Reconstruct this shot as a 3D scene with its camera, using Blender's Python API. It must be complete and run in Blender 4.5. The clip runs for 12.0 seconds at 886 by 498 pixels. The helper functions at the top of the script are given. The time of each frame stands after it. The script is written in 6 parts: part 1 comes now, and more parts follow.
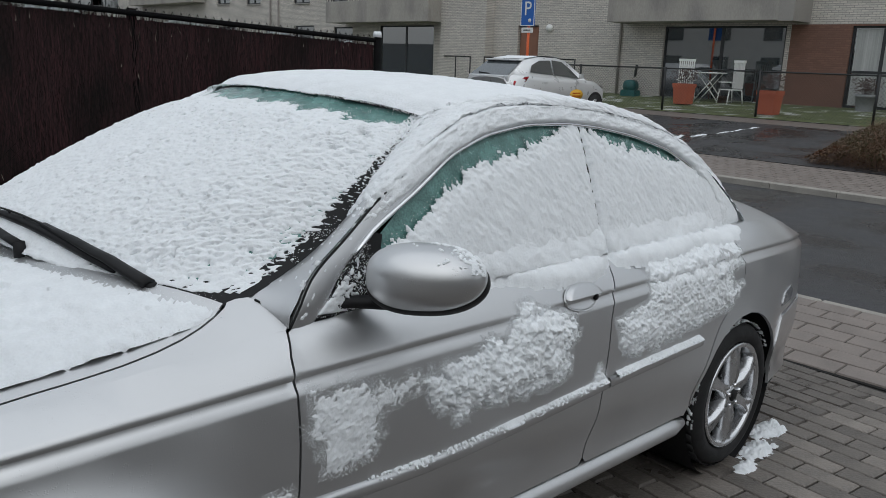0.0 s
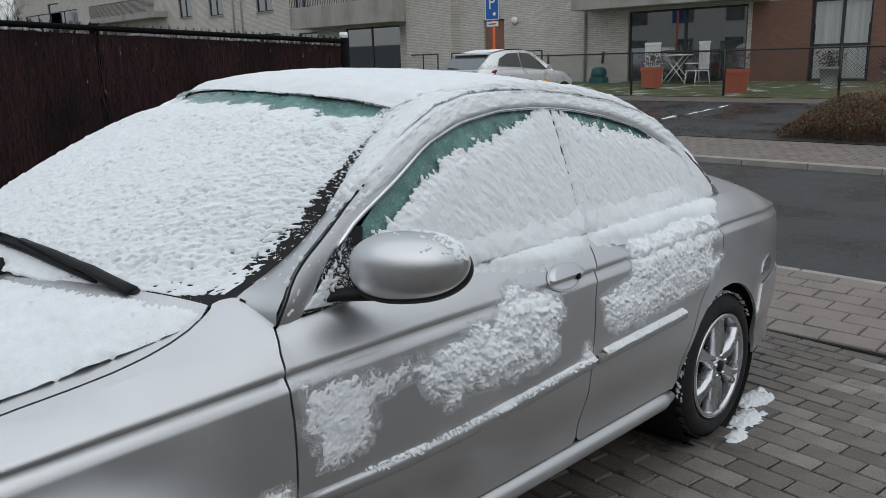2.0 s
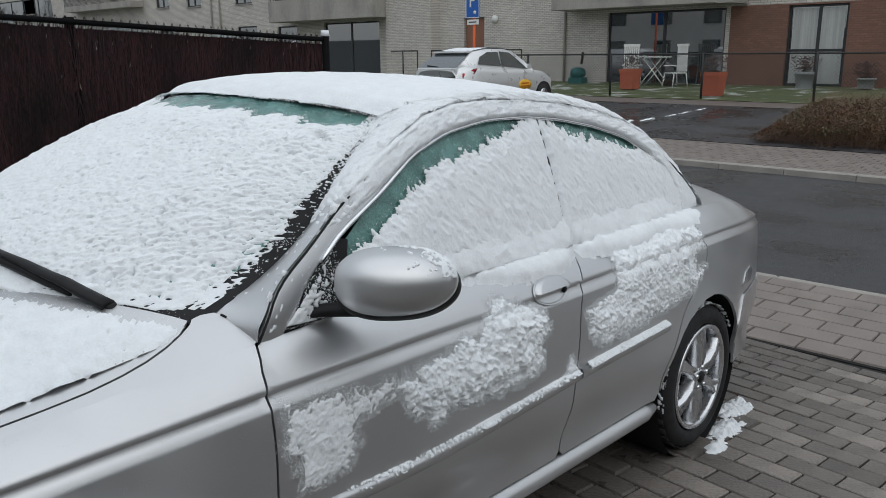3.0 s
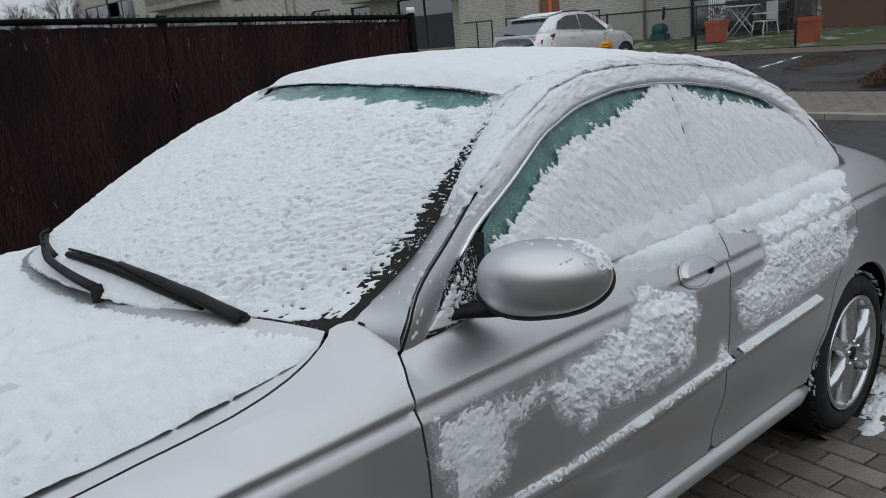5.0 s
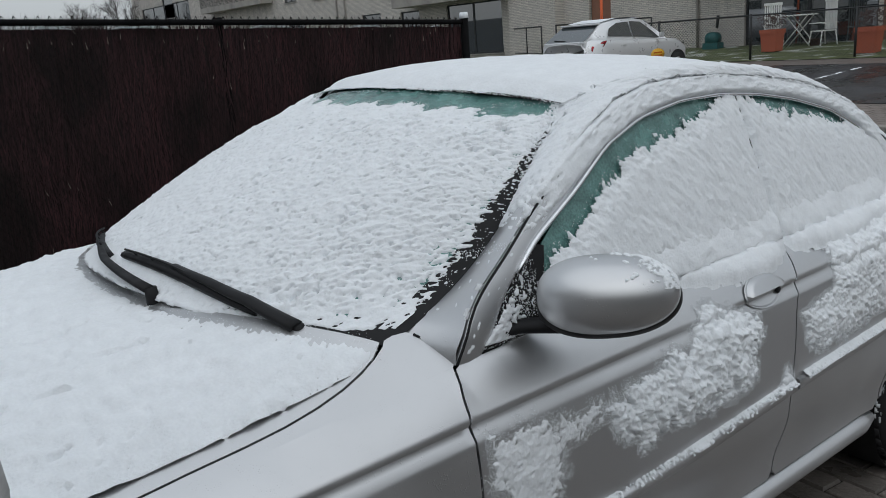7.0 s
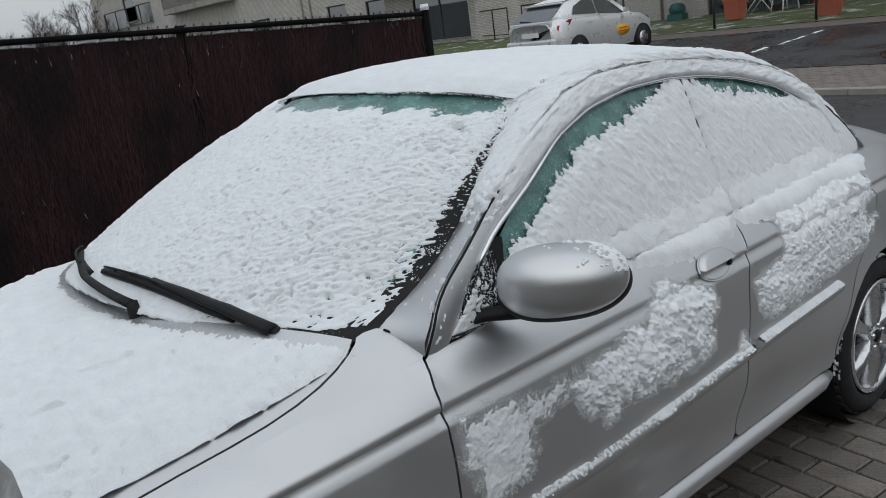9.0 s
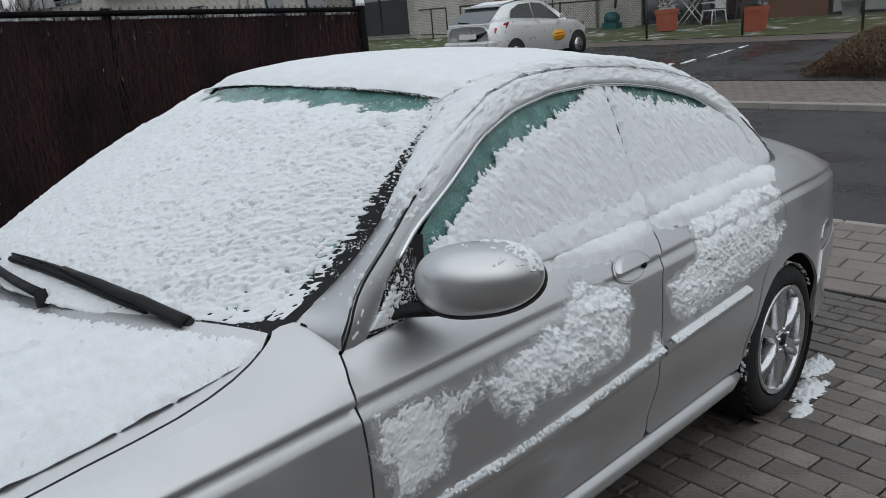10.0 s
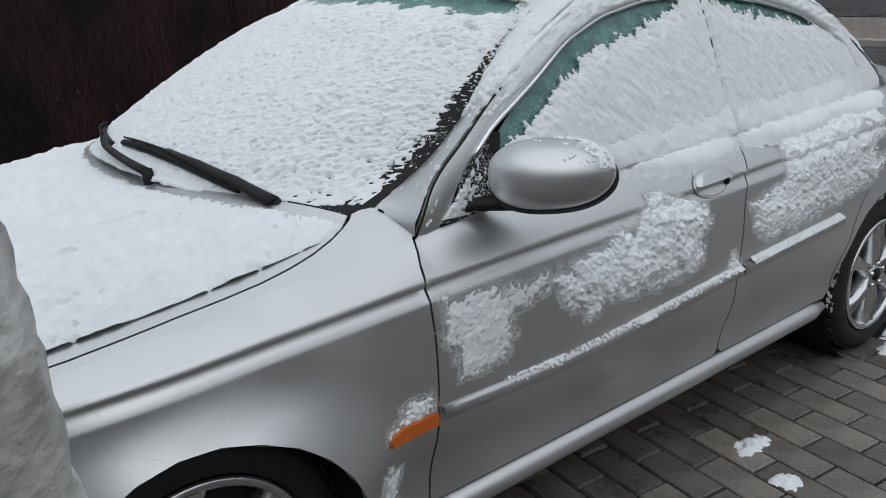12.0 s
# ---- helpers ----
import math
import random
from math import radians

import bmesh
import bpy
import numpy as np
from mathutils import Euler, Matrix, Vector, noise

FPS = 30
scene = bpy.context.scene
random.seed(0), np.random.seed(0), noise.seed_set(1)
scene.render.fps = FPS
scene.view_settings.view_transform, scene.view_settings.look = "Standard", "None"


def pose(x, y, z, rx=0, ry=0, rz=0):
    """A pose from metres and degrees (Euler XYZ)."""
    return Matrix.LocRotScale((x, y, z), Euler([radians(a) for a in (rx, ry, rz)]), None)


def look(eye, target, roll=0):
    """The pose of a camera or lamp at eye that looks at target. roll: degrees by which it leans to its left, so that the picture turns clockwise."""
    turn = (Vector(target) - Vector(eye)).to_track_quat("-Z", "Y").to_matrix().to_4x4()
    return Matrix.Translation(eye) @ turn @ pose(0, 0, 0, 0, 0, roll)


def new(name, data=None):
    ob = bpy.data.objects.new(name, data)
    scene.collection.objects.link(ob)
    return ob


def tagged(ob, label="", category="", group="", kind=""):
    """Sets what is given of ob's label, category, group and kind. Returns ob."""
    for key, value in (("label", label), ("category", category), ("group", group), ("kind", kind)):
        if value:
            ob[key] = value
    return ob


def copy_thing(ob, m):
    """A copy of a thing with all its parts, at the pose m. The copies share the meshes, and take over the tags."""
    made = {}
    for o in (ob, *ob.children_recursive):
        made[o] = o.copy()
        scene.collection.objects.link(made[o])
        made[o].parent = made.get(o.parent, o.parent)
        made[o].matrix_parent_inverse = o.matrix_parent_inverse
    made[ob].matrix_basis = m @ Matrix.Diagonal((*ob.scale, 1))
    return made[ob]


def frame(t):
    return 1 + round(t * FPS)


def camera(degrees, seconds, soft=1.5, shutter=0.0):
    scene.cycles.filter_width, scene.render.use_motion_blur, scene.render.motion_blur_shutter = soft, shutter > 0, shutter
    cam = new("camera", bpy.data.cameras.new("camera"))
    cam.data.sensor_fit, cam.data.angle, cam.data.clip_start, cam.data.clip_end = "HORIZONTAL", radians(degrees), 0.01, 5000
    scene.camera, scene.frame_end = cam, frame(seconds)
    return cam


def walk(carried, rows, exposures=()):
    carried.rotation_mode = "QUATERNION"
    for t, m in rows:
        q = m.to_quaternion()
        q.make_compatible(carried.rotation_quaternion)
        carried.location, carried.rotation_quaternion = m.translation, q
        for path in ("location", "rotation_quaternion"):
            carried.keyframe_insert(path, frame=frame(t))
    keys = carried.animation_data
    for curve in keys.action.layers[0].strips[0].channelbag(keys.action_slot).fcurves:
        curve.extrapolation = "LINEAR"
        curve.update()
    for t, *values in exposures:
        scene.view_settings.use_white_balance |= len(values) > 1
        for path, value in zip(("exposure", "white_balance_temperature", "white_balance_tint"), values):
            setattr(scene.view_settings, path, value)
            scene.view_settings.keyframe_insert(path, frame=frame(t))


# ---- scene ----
import mathutils
from mathutils.geometry import delaunay_2d_cdt

# ------------------------------------------------------------------ camera
cam = camera(58.9, 12.0, soft=0.8)
PATH = [
    (0.0, pose(-0.3172, -2.2284, 1.6712, 76.275, -1.765, -43.408)),
    (0.5, pose(-0.3212, -2.2314, 1.6722, 75.685, -0.897, -43.275)),
    (1.0, pose(-0.3254, -2.2374, 1.6433, 75.275, -0.311, -45.177)),
    (1.5, pose(-0.3275, -2.2322, 1.6504, 75.980, -0.528, -43.045)),
    (2.0, pose(-0.3316, -2.2400, 1.6455, 76.197, 1.753, -45.717)),
    (2.5, pose(-0.3343, -2.1922, 1.6664, 72.967, 0.813, -48.945)),
    (3.0, pose(-0.3127, -2.1866, 1.6804, 75.908, 0.562, -47.199)),
    (5.0, pose(-0.2912, -1.9751, 1.6922, 74.153, 5.236, -42.201)),
    (5.5, pose(-0.3254, -1.9384, 1.7036, 74.925, 6.321, -36.947)),
    (6.0, pose(-0.3187, -1.9095, 1.6945, 75.665, 7.082, -31.949)),
    (6.5, pose(-0.2970, -1.8958, 1.6933, 75.092, 6.783, -34.321)),
    (7.0, pose(-0.2852, -1.9151, 1.6957, 74.789, 4.480, -38.782)),
    (9.0, pose(-0.3064, -2.0137, 1.7410, 73.522, 7.813, -41.112)),
    (9.5, pose(-0.2962, -2.0053, 1.7346, 73.026, 2.519, -43.386)),
    (10.0, pose(-0.2940, -2.0449, 1.7382, 72.934, 4.932, -45.347)),
    (10.5, pose(-0.2967, -2.0652, 1.7319, 76.115, 3.149, -48.690)),
    (11.0, pose(-0.3049, -2.0718, 1.7272, 71.860, 2.685, -49.010)),
    (11.5, pose(-0.3132, -2.1185, 1.6894, 69.308, 4.653, -42.100)),
    (12.0, pose(-0.3214, -2.1524, 1.6607, 69.000, 4.389, -37.592)),
]
walk(cam, PATH, exposures=((0.0, -0.02, 6100, 7), (1.5, 0.0, 6100, 7), (2.5, 0.12, 6100, 7), (3.2, 0.11, 6100, 7), (4.7, -0.12, 6050, 7), (7.0, -0.15, 6050, 7), (8.5, -0.12, 6100, 7), (10.5, -0.02, 6100, 7), (12.0, 0.0, 6100, 7)))

# ------------------------------------------------------------------ light: overcast winter day
world = bpy.data.worlds.new("overcast_sky")
scene.world = world
world.use_nodes = True
wn = world.node_tree
wn.nodes.clear()
w_out = wn.nodes.new("ShaderNodeOutputWorld")
w_bg = wn.nodes.new("ShaderNodeBackground")
w_sky = wn.nodes.new("ShaderNodeTexSky")
w_sky.sky_type = "NISHITA"
w_sky.sun_disc = False
w_sky.sun_elevation, w_sky.sun_rotation = radians(38), radians(200)
w_sky.air_density, w_sky.dust_density, w_sky.ozone_density = 1.0, 6.0, 1.0
w_hs = wn.nodes.new("ShaderNodeHueSaturation")
w_hs.inputs["Saturation"].default_value = 0.9
w_bg.inputs["Strength"].default_value = 0.55
w_even = wn.nodes.new("ShaderNodeGamma")
w_even.inputs["Gamma"].default_value = 0.12
wn.links.new(w_sky.outputs[0], w_even.inputs["Color"])
wn.links.new(w_even.outputs[0], w_hs.inputs["Color"])
wn.links.new(w_hs.outputs[0], w_bg.inputs["Color"])
wn.links.new(w_bg.outputs[0], w_out.inputs["Surface"])
sun = new("sun", bpy.data.lights.new("sun", "SUN"))
sun.data.energy, sun.data.angle, sun.data.color = 0.75, radians(90), (1.0, 0.98, 0.96)
sun.matrix_world = look((0, 0, 20), (2.0, 5.0, 0))
scene.view_settings.exposure = 0.0


# ------------------------------------------------------------------ material tools
def material(name, color, rough=0.6, metal=0.0, vary=0.25, scale=6.0, fine=60.0, bump=0.15, dist=0.004, coat=0.0,
             spread=0.0, random_island=0.0, second=None, second_scale=2.0, second_cut=(0.45, 0.65), stretch=None, random_object=0.0):
    """Colour with variation at two scales, roughness variation and fine relief, in metres."""
    m = bpy.data.materials.new(name)
    m.use_nodes = True
    t = m.node_tree
    n, l = t.nodes, t.links
    b = n["Principled BSDF"]
    co = n.new("ShaderNodeTexCoord")
    src = co.outputs["Object"]
    if stretch:
        mp = n.new("ShaderNodeMapping")
        mp.inputs["Scale"].default_value = stretch
        l.new(src, mp.inputs["Vector"])
        src = mp.outputs[0]
    big, small = n.new("ShaderNodeTexNoise"), n.new("ShaderNodeTexNoise")
    for q, sc in ((big, scale), (small, fine)):
        q.inputs["Scale"].default_value = sc
        q.inputs["Detail"].default_value = 5.0
        l.new(src, q.inputs["Vector"])
    mixn = n.new("ShaderNodeMix")
    mixn.data_type = "FLOAT"
    mixn.inputs[0].default_value = 0.45
    l.new(big.outputs[0], mixn.inputs[2])
    l.new(small.outputs[0], mixn.inputs[3])
    ramp = n.new("ShaderNodeMapRange")
    ramp.inputs[1].default_value, ramp.inputs[2].default_value = 0.3, 0.7
    ramp.inputs[3].default_value, ramp.inputs[4].default_value = 1.0 - vary, 1.0 + vary
    l.new(mixn.outputs[0], ramp.inputs[0])
    val = ramp.outputs[0]
    if random_object:
        oi = n.new("ShaderNodeObjectInfo")
        r2 = n.new("ShaderNodeMapRange")
        r2.inputs[3].default_value, r2.inputs[4].default_value = 1.0 - random_object, 1.0 + random_object
        l.new(oi.outputs["Random"], r2.inputs[0])
        mu = n.new("ShaderNodeMath")
        mu.operation = "MULTIPLY"
        l.new(val, mu.inputs[0])
        l.new(r2.outputs[0], mu.inputs[1])
        val = mu.outputs[0]
    if random_island:
        ge = n.new("ShaderNodeNewGeometry")
        r3 = n.new("ShaderNodeMapRange")
        r3.inputs[3].default_value, r3.inputs[4].default_value = 1.0 - random_island, 1.0 + random_island
        l.new(ge.outputs["Random Per Island"], r3.inputs[0])
        mu3 = n.new("ShaderNodeMath")
        mu3.operation = "MULTIPLY"
        l.new(val, mu3.inputs[0])
        l.new(r3.outputs[0], mu3.inputs[1])
        val = mu3.outputs[0]
    base = n.new("ShaderNodeVectorMath")
    base.operation = "SCALE"
    if second:
        sn = n.new("ShaderNodeTexNoise")
        sn.inputs["Scale"].default_value, sn.inputs["Detail"].default_value = second_scale, 6.0
        l.new(src, sn.inputs["Vector"])
        mr = n.new("ShaderNodeMapRange")
        mr.inputs[1].default_value, mr.inputs[2].default_value = second_cut
        l.new(sn.outputs[0], mr.inputs[0])
        mc = n.new("ShaderNodeMix")
        mc.data_type = "RGBA"
        mc.inputs[6].default_value, mc.inputs[7].default_value = (*color, 1), (*second, 1)
        l.new(mr.outputs[0], mc.inputs[0])
        l.new(mc.outputs[2], base.inputs[0])
    else:
        base.inputs[0].default_value = color
    l.new(val, base.inputs["Scale"])
    l.new(base.outputs[0], b.inputs["Base Color"])
    rr = n.new("ShaderNodeMapRange")
    rr.inputs[1].default_value, rr.inputs[2].default_value = 0.3, 0.7
    rr.inputs[3].default_value, rr.inputs[4].default_value = max(0.02, rough - 0.12 - spread), min(1.0, rough + 0.1 + spread)
    l.new(big.outputs[0], rr.inputs[0])
    l.new(rr.outputs[0], b.inputs["Roughness"])
    b.inputs["Metallic"].default_value = metal
    b.inputs["Coat Weight"].default_value = coat
    b.inputs["Coat Roughness"].default_value = 0.08
    if bump:
        bp = n.new("ShaderNodeBump")
        bp.inputs["Strength"].default_value, bp.inputs["Distance"].default_value = bump, dist
        l.new(small.outputs[0], bp.inputs["Height"])
        l.new(bp.outputs[0], b.inputs["Normal"])
    return m


def glass(name, tint, rough=0.03):
    m = bpy.data.materials.new(name)
    m.use_nodes = True
    b = m.node_tree.nodes["Principled BSDF"]
    b.inputs["Base Color"].default_value = (*tint, 1)
    b.inputs["Roughness"].default_value = rough
    b.inputs["Transmission Weight"].default_value = 1.0
    b.inputs["IOR"].default_value = 1.45
    return m


def add_drops(m, size=170.0, amount=0.53):
    """Rain beads on paint: small domes in clusters, as relief."""
    n, l = m.node_tree.nodes, m.node_tree.links
    b = n["Principled BSDF"]
    co, vo, no = n.new("ShaderNodeTexCoord"), n.new("ShaderNodeTexVoronoi"), n.new("ShaderNodeTexNoise")
    vo.inputs["Scale"].default_value, vo.inputs["Randomness"].default_value = size, 1.0
    no.inputs["Scale"].default_value = 30.0
    l.new(co.outputs["Object"], vo.inputs["Vector"])
    l.new(co.outputs["Object"], no.inputs["Vector"])
    dome, mask, mul, bp = n.new("ShaderNodeMapRange"), n.new("ShaderNodeMapRange"), n.new("ShaderNodeMath"), n.new("ShaderNodeBump")
    dome.interpolation_type = "SMOOTHSTEP"
    for k, v in ((1, 0.34), (2, 0.05), (3, 0.0), (4, 1.0)):
        dome.inputs[k].default_value = v
    for k, v in ((1, amount), (2, amount + 0.04), (3, 0.0), (4, 1.0)):
        mask.inputs[k].default_value = v
    mul.operation = "MULTIPLY"
    l.new(vo.outputs["Distance"], dome.inputs[0])
    l.new(no.outputs[0], mask.inputs[0])
    l.new(dome.outputs[0], mul.inputs[0])
    l.new(mask.outputs[0], mul.inputs[1])
    bp.inputs["Strength"].default_value, bp.inputs["Distance"].default_value = 0.22, 0.002
    l.new(mul.outputs[0], bp.inputs["Height"])
    l.new(bp.outputs[0], b.inputs["Normal"])


SILVER = material("silver_paint", (0.60, 0.605, 0.615), rough=0.42, metal=0.92, vary=0.04, scale=3, fine=900, bump=0, coat=0.5)
add_drops(SILVER)
SNOW = material("fresh_snow", (0.82, 0.845, 0.87), rough=0.8, vary=0.06, scale=24, fine=150, bump=0.42, dist=0.006)
for socket, value in (("Subsurface Weight", 0.45), ("Subsurface Radius", (1.0, 1.0, 1.0)), ("Subsurface Scale", 0.006)):
    SNOW.node_tree.nodes["Principled BSDF"].inputs[socket].default_value = value
BLACK = material("black_trim", (0.012, 0.012, 0.013), rough=0.55, vary=0.2, scale=20, fine=300, bump=0.1, dist=0.001)
BLACK.node_tree.nodes["Principled BSDF"].inputs["Specular IOR Level"].default_value = 0.22
# shade put into colour: near-black for gaps, arches, wheel backs, underbody and floor
SHADOW = material("painted_cavity_shade", (0.008, 0.008, 0.009), rough=0.9, vary=0.1, bump=0)
RUBBER = material("tyre_rubber", (0.011, 0.011, 0.012), rough=0.75, vary=0.25, scale=15, fine=200, bump=0.3, dist=0.002)
CHROME = material("chrome", (0.75, 0.76, 0.78), rough=0.15, metal=1.0, vary=0.05, bump=0)
ALLOY = material("alloy", (0.58, 0.59, 0.61), rough=0.25, metal=0.92, vary=0.08, scale=12, fine=200, bump=0.05, dist=0.001, coat=0.2)
AMBER = material("amber_lens", (0.55, 0.13, 0.02), rough=0.2, vary=0.1, scale=40, bump=0.1, dist=0.001)
REDLENS = material("red_lens", (0.45, 0.02, 0.03), rough=0.2, vary=0.1, scale=40, bump=0)
CARGLASS = material("wet_green_glass", (0.18, 0.37, 0.34), rough=0.15, vary=0.5, scale=18, fine=160, bump=0.5, dist=0.003, spread=0.1)
CARGLASS.node_tree.nodes["Principled BSDF"].inputs["Transmission Weight"].default_value = 0.35
CABIN = material("cabin_trim", (0.10, 0.13, 0.13), rough=0.8, vary=0.2)


# ------------------------------------------------------------------ mesh tools
def curve1(*pairs):
    """Smooth function through (x, value) pairs."""
    xs, ys = np.array([p[0] for p in pairs], float), np.array([p[1] for p in pairs], float)
    d = np.diff(ys) / np.diff(xs)
    m = np.concatenate([[d[0]], (d[1:] + d[:-1]) / 2, [d[-1]]])

    def f(x):
        x = np.clip(np.asarray(x, float), xs[0], xs[-1])
        i = np.clip(np.searchsorted(xs, x) - 1, 0, len(xs) - 2)
        h = xs[i + 1] - xs[i]
        t = (x - xs[i]) / h
        return ((2 * t**3 - 3 * t**2 + 1) * ys[i] + (t**3 - 2 * t**2 + t) * h * m[i]
                + (-2 * t**3 + 3 * t**2) * ys[i + 1] + (t**3 - t**2) * h * m[i + 1])
    return f


def part(name, bm, mat, parent=None, label="", smooth=True):
    """Links a bmesh as one mesh object under a thing or a part."""
    me = bpy.data.meshes.new(name)
    bm.to_mesh(me)
    bm.free()
    me.materials.append(mat)
    if smooth:
        me.polygons.foreach_set("use_smooth", [True] * len(me.polygons))
    ob = new(name, me)
    ob.parent = parent
    if label:
        ob["label"] = label
    return ob


def from_arrays(name, verts, faces, mat, parent=None, label="", smooth=True):
    me = bpy.data.meshes.new(name)
    me.from_pydata([tuple(v) for v in verts], [], [tuple(f) for f in faces])
    me.materials.append(mat)
    if smooth:
        me.polygons.foreach_set("use_smooth", [True] * len(me.polygons))
    me.update()
    ob = new(name, me)
    ob.parent = parent
    if label:
        ob["label"] = label
    return ob


def thing(name, label, category, m=None, group="", kind=""):
    ob = new(name)
    ob.empty_display_size = 0.2
    if m is not None:
        ob.matrix_world = m
    return tagged(ob, label, category, group, kind)


def box(bm, x0, x1, y0, y1, z0, z1, bevel=0.0):
    r = bmesh.ops.create_cube(bm, size=1.0, matrix=Matrix.Translation(((x0 + x1) / 2, (y0 + y1) / 2, (z0 + z1) / 2))
                              @ Matrix.Diagonal((x1 - x0, y1 - y0, z1 - z0, 1)))
    if bevel:
        es = {e for v in r["verts"] for e in v.link_edges}
        bmesh.ops.bevel(bm, geom=list(es), offset=bevel, segments=2, affect="EDGES", profile=0.5)
    return bm


def boxed(*args, bevel=0.0):
    return box(bmesh.new(), *args, bevel=bevel)


def rod(bm, a, b, r, seg=8, r2=None):
    a, b = Vector(a), Vector(b)
    q = (b - a).to_track_quat("Z", "Y").to_matrix().to_4x4()
    bmesh.ops.create_cone(bm, cap_ends=True, segments=seg, radius1=r, radius2=r if r2 is None else r2, depth=(b - a).length,
                          matrix=Matrix.Translation((a + b) / 2) @ q)
    return bm


def sweep(name, pts, radius, mat, parent=None, label="", seg=8, flat=1.0):
    """Tube along a list of points; flat squeezes it vertically."""
    pts = [Vector(p) for p in pts]
    verts, faces = [], []
    for i, p in enumerate(pts):
        d = (pts[min(i + 1, len(pts) - 1)] - pts[max(i - 1, 0)]).normalized()
        side = d.cross(Vector((0, 0, 1)))
        side = side.normalized() if side.length > 1e-4 else Vector((1, 0, 0))
        up = side.cross(d).normalized()
        r = radius(i / (len(pts) - 1)) if callable(radius) else radius
        for k in range(seg):
            a = 2 * math.pi * k / seg
            verts.append(p + side * (r * math.cos(a)) + up * (r * flat * math.sin(a)))
    for i in range(len(pts) - 1):
        for k in range(seg):
            faces.append((i * seg + k, i * seg + (k + 1) % seg, (i + 1) * seg + (k + 1) % seg, (i + 1) * seg + k))
    faces.append(tuple(range(seg))[::-1])
    faces.append(tuple((len(pts) - 1) * seg + k for k in range(seg)))
    return from_arrays(name, verts, faces, mat, parent, label)


def fill(poly, step, rows=()):
    """Triangulates a 2D outline with inner points; returns points and triangles."""
    out = []
    n = len(poly)
    for i in range(n):
        a, b = np.array(poly[i]), np.array(poly[(i + 1) % n])
        k = max(1, int(np.ceil(np.linalg.norm(b - a) / step)))
        out += [a + (b - a) * j / k for j in range(k)]
    out = np.array(out)
    lo, hi = out.min(0), out.max(0)
    gx, gy = np.meshgrid(np.arange(lo[0] + step / 2, hi[0], step), np.arange(lo[1] + step / 2, hi[1], step))
    inner = np.stack([gx.ravel(), gy.ravel()], 1)
    if len(rows):
        rows = np.array(rows)
        mids = np.interp(inner[:, 0], rows[3][:, 0], rows[3][:, 1])
        inner = np.concatenate([inner[np.abs(inner[:, 1] - mids + 0.01) > 0.052]] + [r for r in rows])
        for r in rows:
            split = []
            for i in range(len(out)):
                a, b = out[i], out[(i + 1) % len(out)]
                split.append(a)
                da, db = (q[1] - np.interp(q[0], r[:, 0], r[:, 1]) for q in (a, b))
                if da * db < 0 and r[0, 0] - 0.1 < a[0] < r[-1, 0] + 0.1:
                    split.append(a + (b - a) * da / (da - db))
            out = np.array(split)
    x, y = inner[:, 0], inner[:, 1]
    inside = np.zeros(len(inner), bool)
    near = np.zeros(len(inner), bool)
    for i in range(len(out)):
        a, b = out[i], out[(i + 1) % len(out)]
        c = (a[1] > y) != (b[1] > y)
        with np.errstate(divide="ignore", invalid="ignore"):
            xi = (b[0] - a[0]) * (y - a[1]) / (b[1] - a[1]) + a[0]
        inside ^= c & (x < xi)
        near |= (x - a[0])**2 + (y - a[1])**2 < 0.006**2
    pts = np.concatenate([out, inner[inside & ~near]])
    edges = [(i, (i + 1) % len(out)) for i in range(len(out))]
    v, e, f, *_ = delaunay_2d_cdt([Vector(p) for p in pts.tolist()], edges, [], 1, 1e-5)
    return np.array([tuple(p) for p in v]), [tuple(q) for q in f]


def panel(name, poly, surf, step, mat, parent, label="", rim=0.012, rows=(), outward=(0, -1, 0.3)):
    """A sheet-metal panel on a surface surf(u, v) -> (n, 3), with folded edges."""
    uv, tris = fill(poly, step, rows)
    p = surf(uv[:, 0], uv[:, 1])
    h = 1e-3
    du, dv = surf(uv[:, 0] + h, uv[:, 1]) - p, surf(uv[:, 0], uv[:, 1] + h) - p
    nm = np.cross(du, dv)
    nm /= np.linalg.norm(nm, axis=1)[:, None] + 1e-12
    nm *= np.sign(nm @ np.array(outward) + 1e-9)[:, None]
    tri = np.array(tris)
    fn = np.cross(p[tri[:, 1]] - p[tri[:, 0]], p[tri[:, 2]] - p[tri[:, 0]])
    flip = np.einsum("ij,ij->i", fn, nm[tri[:, 0]]) < 0
    tri[flip] = tri[flip][:, ::-1]
    faces = [tuple(t) for t in tri.tolist()]
    verts = p
    if rim:
        seen = {}
        for a, b, c in faces:
            for q in ((a, b), (b, c), (c, a)):
                seen[q] = True
        border = [q for q in seen if (q[1], q[0]) not in seen]
        idx = {}
        extra = []
        for q in border:
            for k in q:
                if k not in idx:
                    idx[k] = len(p) + len(extra)
                    extra += [p[k], p[k] - nm[k] * rim]
        verts = np.concatenate([p, np.array(extra)])
        faces += [(idx[b], idx[a], idx[a] + 1, idx[b] + 1) for a, b in border]
    return from_arrays(name, verts, faces, mat, parent, label)


def wobble(u, v, w, size):
    """Smooth noise in -1..1 for arrays, from octaves of noise at the given size."""
    return np.array([noise.noise((a / size, b / size, w)) for a, b in zip(u, v)])


